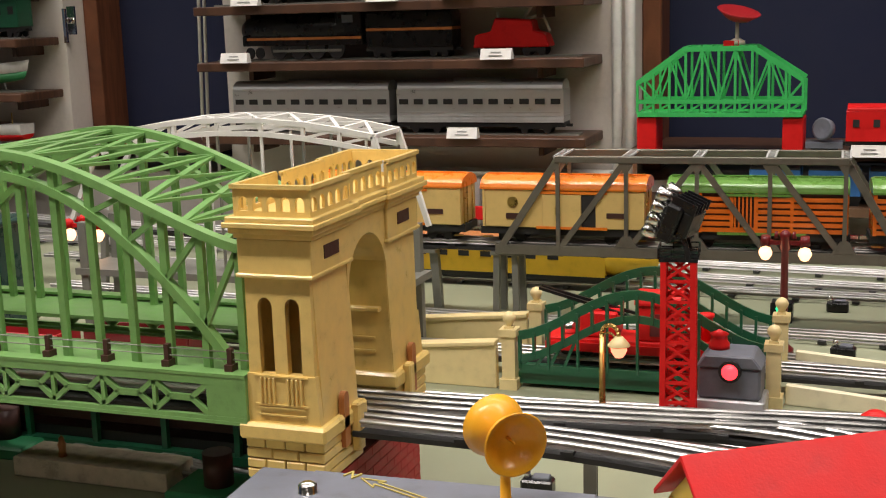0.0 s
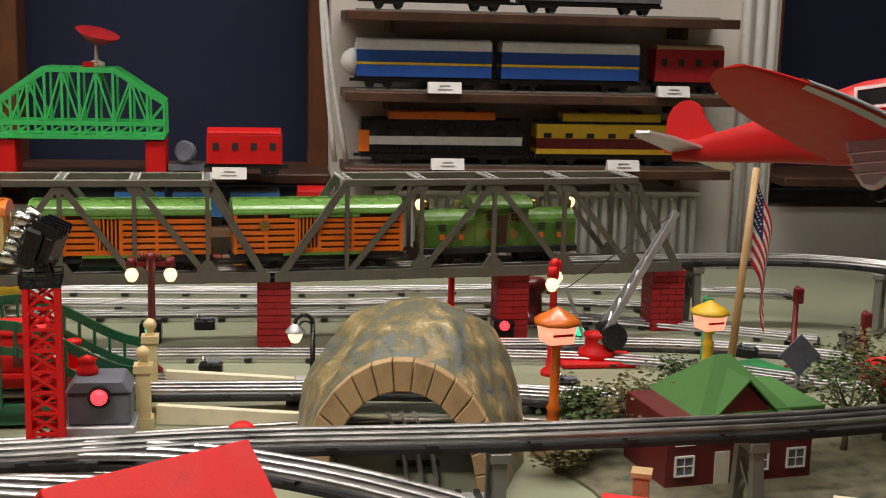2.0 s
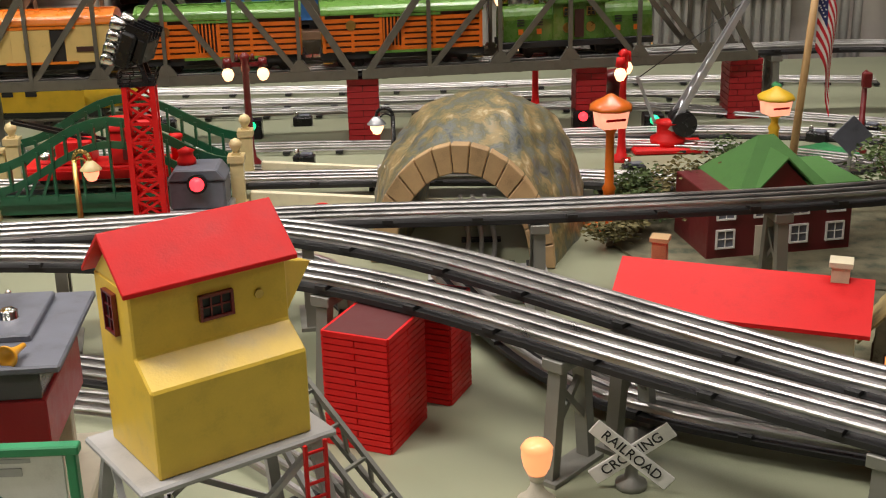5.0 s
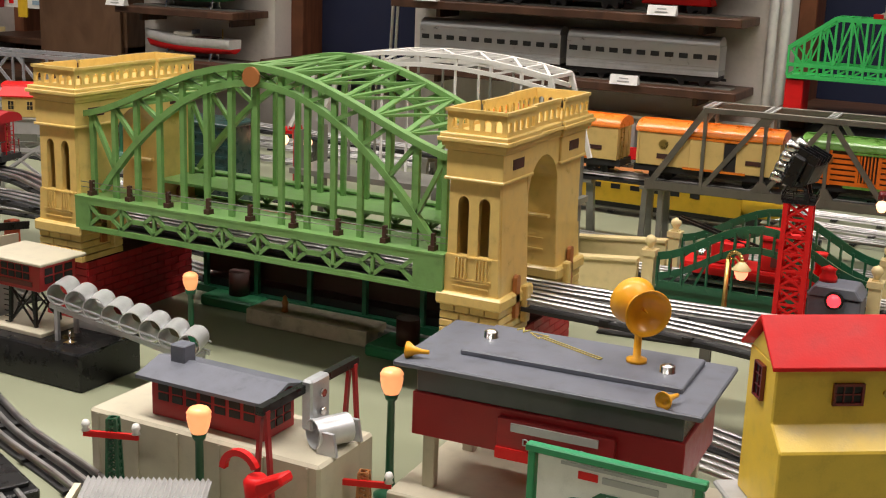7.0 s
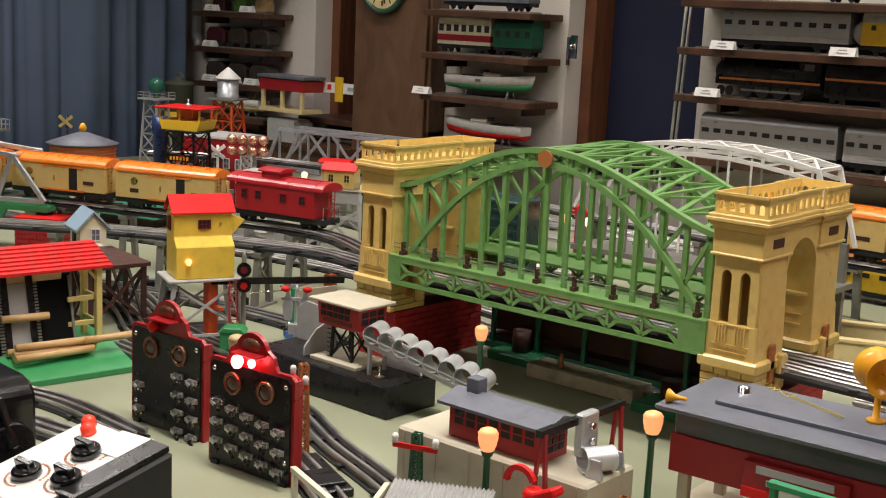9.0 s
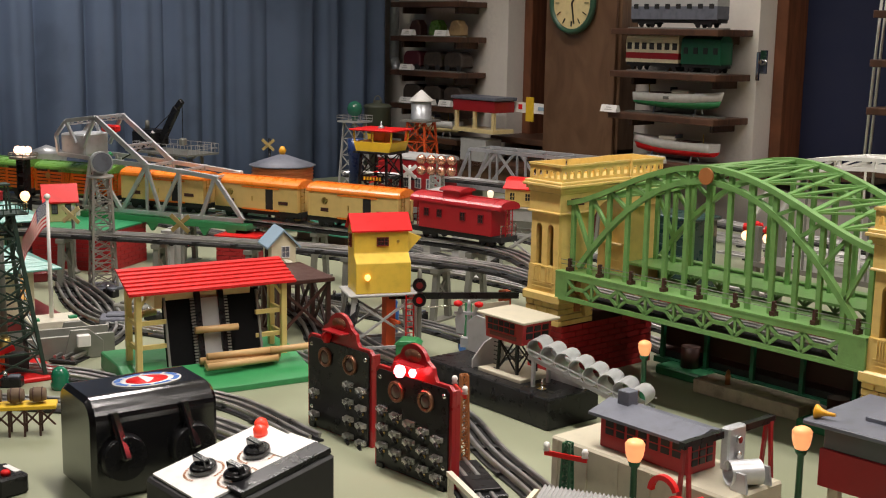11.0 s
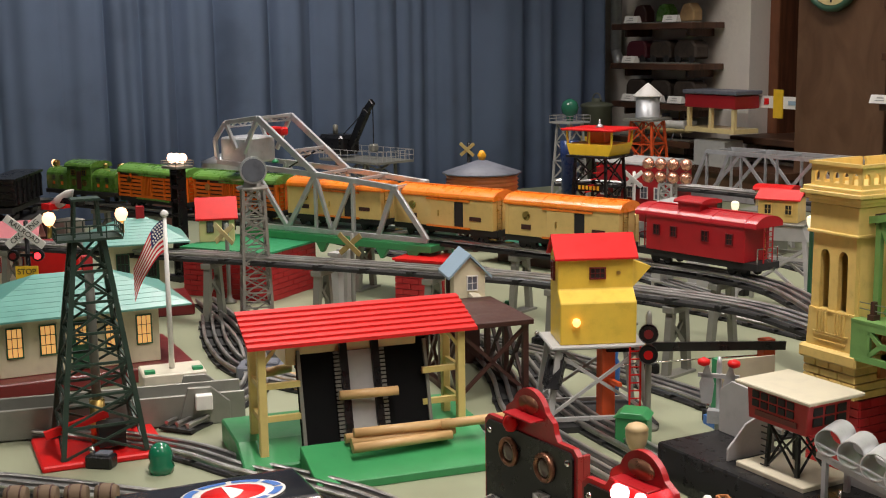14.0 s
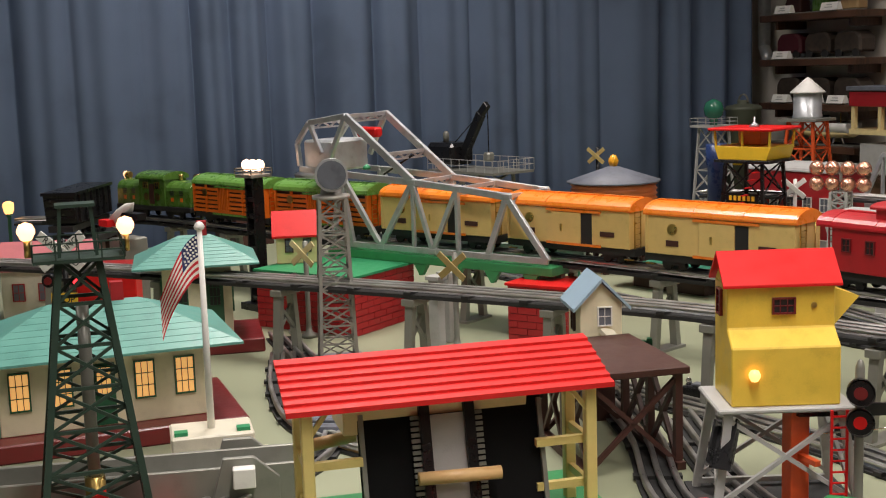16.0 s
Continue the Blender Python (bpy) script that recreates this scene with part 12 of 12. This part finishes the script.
part("fan_guard", bm, MATTBLACK, t, "round black fan opening")

# grey ribbed gantry house beside the ground tracks
t = thing("gantry_house", "light grey ribbed gantry house on two thick legs", "gantry", -0.88, 0.575, 0, 24)
bm = B()
prism(bm, [(-0.048, 0.132), (0.048, 0.132), (0.054, 0.150), (0.040, 0.176), (-0.040, 0.176), (-0.054, 0.150)], "y", -0.036, 0.036)
part("body", bm, LGREY, t, "light grey body", 0.002)
for sx in (-1, 1):
    boxpart("leg", (sx * 0.040, 0, 0.066), (0.020, 0.060, 0.132), LGREY, t, "grey leg", 0.001)
    for k in range(6):
        boxpart("leg_rib", (sx * 0.040, -0.0315, 0.014 + 0.021 * k), (0.024, 0.005, 0.005), LGREY, t)
for k in range(4):
    boxpart("body_rib", (-0.036 + 0.024 * k, -0.0375, 0.150), (0.004, 0.004, 0.034), LGREY, t)

# plank, green pads and posts below the arch bridge
t = thing("plank", "pale worn plank lying below the arch bridge", "plank", 0.36, 0.165, 0, 0)
boxpart("board", (0, 0, 0.012), (0.20, 0.055, 0.022), mat("pale_worn_timber", (0.46, 0.40, 0.29), 0.7, vary=0.2), t, "", 0.001)
for x, y, r in ((0.195, 0.225, 0), (0.52, 0.160, 0)):
    t = thing("pad_block", "green pad with dark spool below the bridge", "pad", x, y - 0.015, 0, r, group="green bridge pads")
    boxpart("pad", (0, 0, 0.008), (0.095, 0.07, 0.016), mat("sea_green_pad", (0.03, 0.22, 0.09), 0.5), t, "", 0.003)
    bm = B()
    cyl(bm, (0, 0, 0.016), (0, 0, 0.052), 0.016, n=16)
    part("spool", bm, BROWN, t, "dark brown spool")
t = thing("plain_figurine", "tiny plain brown figurine on the plank", "figurine", 0.315, 0.155, 0.023)
bm = B()
lathe(bm, [(0.005, 0), (0.004, 0.008), (0.005, 0.014), (0.003, 0.018), (0.0035, 0.021), (0, 0.025)], n=10)
part("body", bm, TERRA, t)
t = thing("trestle_beam", "dark brown underbridge beam with thin green posts", "beam", 0.36, 0.0, 0, 0)
boxpart("beam", (0, 0.26, 0.062), (0.50, 0.05, 0.052), mat("dark_red_brown_beam", (0.055, 0.018, 0.014), 0.5), t, "", 0.002)
boxpart("sill", (0, 0.26, 0.020), (0.50, 0.06, 0.016), MATTBLACK, t, "black sill")
for k in range(6):
    boxpart("post", (-0.235 + 0.094 * k, 0.222, 0.058), (0.007, 0.007, 0.082), DGREEN, t, "thin dark green post")
    boxpart("stub", (-0.235 + 0.094 * k, 0.26, 0.006), (0.03, 0.05, 0.012), BROWN, t)
boxpart("rail", (0, 0.222, 0.012), (0.50, 0.012, 0.010), DGREEN, t)
t = thing("switch_plate", "flat black switch plate beside the track", "switch plate", 0.36, -0.425, 0, -24)
boxpart("plate", (0, 0, 0.006), (0.13, 0.05, 0.012), BLACK, t, "", 0.002)
boxpart("cover", (0.03, 0, 0.0145), (0.05, 0.036, 0.006), BLACK, t, "", 0.001)
for sx in (-1, 1):
    bm = B()
    cyl(bm, (sx * 0.052, -0.014, 0.012), (sx * 0.052, -0.014, 0.0145), 0.003, n=8)
    part("screw", bm, CHROME, t)
t = thing("cream_rail_frame", "low cream pipe rail frame at the track side", "rail", 0.452, -0.520, 0, -20)
for sx in (-1, 1):
    boxpart("post", (sx * 0.05, 0, 0.022), (0.006, 0.006, 0.044), OFFWHITE, t)
boxpart("bar", (0, 0, 0.046), (0.112, 0.007, 0.006), OFFWHITE, t)
double_lamp(-0.05, 0.72, 0.19, RED, 0, "red double street lamp behind the green arch bridge")
t = thing("ribbed_bunker", "dark teal ribbed bunker behind the arch bridge", "bunker", -0.16, 0.60, 0, 0)
TEALBLK = mat("dark_teal_enamel", (0.012, 0.05, 0.045), 0.3, coat=0.3)
boxpart("body", (0, 0, 0.098), (0.14, 0.08, 0.196), TEALBLK, t, "", 0.002)
for k in range(9):
    boxpart("rib", (0, -0.042, 0.02 + 0.02 * k), (0.142, 0.005, 0.005), TEALBLK, t)
boxpart("lid", (0, 0, 0.199), (0.152, 0.092, 0.008), TEALBLK, t, "", 0.002)
for x, y, r, m_ in ((0.20, 0.50, 4, MAROON), (0.02, 0.46, 2, PLASTRED)):
    t = thing("gondola_car", "dark red low gondola car on the ground track", "railway car", x, y, 0.014, r, group="far gondola cars")
    boxpart("floor_plate", (0, 0, 0.022), (0.16, 0.055, 0.006), MATTBLACK, t)
    for sy in (-1, 1):
        boxpart("side", (0, sy * 0.027, 0.042), (0.16, 0.004, 0.036), m_, t, "", 0.001)
    for sx in (-1, 1):
        boxpart("end", (sx * 0.079, 0, 0.042), (0.004, 0.05, 0.036), m_, t)
        bogie(t, sx * 0.05, 0.04, 0.0085)

# small switch motors scattered beside the tracks
motor = thing("switch_motor", "small black track switch motor with a nickel cap", "switch motor", group="track switch motors")
boxpart("case", (0, 0, 0.008), (0.034, 0.020, 0.016), BLACK, motor, "", 0.002)
boxpart("cover", (0.004, 0, 0.0175), (0.018, 0.014, 0.004), SLATE, motor, "", 0.001)
bm = B()
lathe(bm, [(0.004, 0.0), (0.004, 0.006), (0.002, 0.009), (0.0, 0.0095)], (-0.011, 0, 0.016), 10)
part("lamp_cap", bm, CHROME, motor, "nickel lamp cap")
MOTORS = [(0.78, 0.835, 5), (1.12, 0.835, -4), (1.30, 0.845, 8), (0.55, 0.84, 0), (1.52, 0.80, 20), (1.10, 1.10, 0), (1.36, 1.09, 5), (0.86, 1.10, 0), (1.75, 0.97, -20), (1.95, 0.88, -35), (2.05, 0.92, -40), (2.10, 0.70, -60), (1.0, 0.27, 8),
          (0.84, 0.25, 3), (0.92, -0.01, -20), (1.10, 0.10, -25), (1.36, -0.35, 60), (-0.16, 0.02, 15), (-0.40, 0.10, 10), (-0.62, 0.06, 30), (-0.85, 0.02, 30), (-0.70, -0.33, 20), (-0.95, -0.30, 10), (-0.75, 0.62, 0), (-0.45, 0.62, 5),
          (-1.15, 0.76, 0), (-0.9, 0.99, 0), (-0.42, 0.95, 5), (0.02, -0.33, -15), (0.18, -0.355, -25), (-0.14, -0.29, 0), (-0.42, -0.72, 50), (1.62, 0.72, 5)]
motor.matrix_basis = pose(*MOTORS[0][:2], 0, 0, 0, MOTORS[0][2])
for x, y, r in MOTORS[1:]:
    copy_thing(motor, pose(x, y, 0, 0, 0, r))
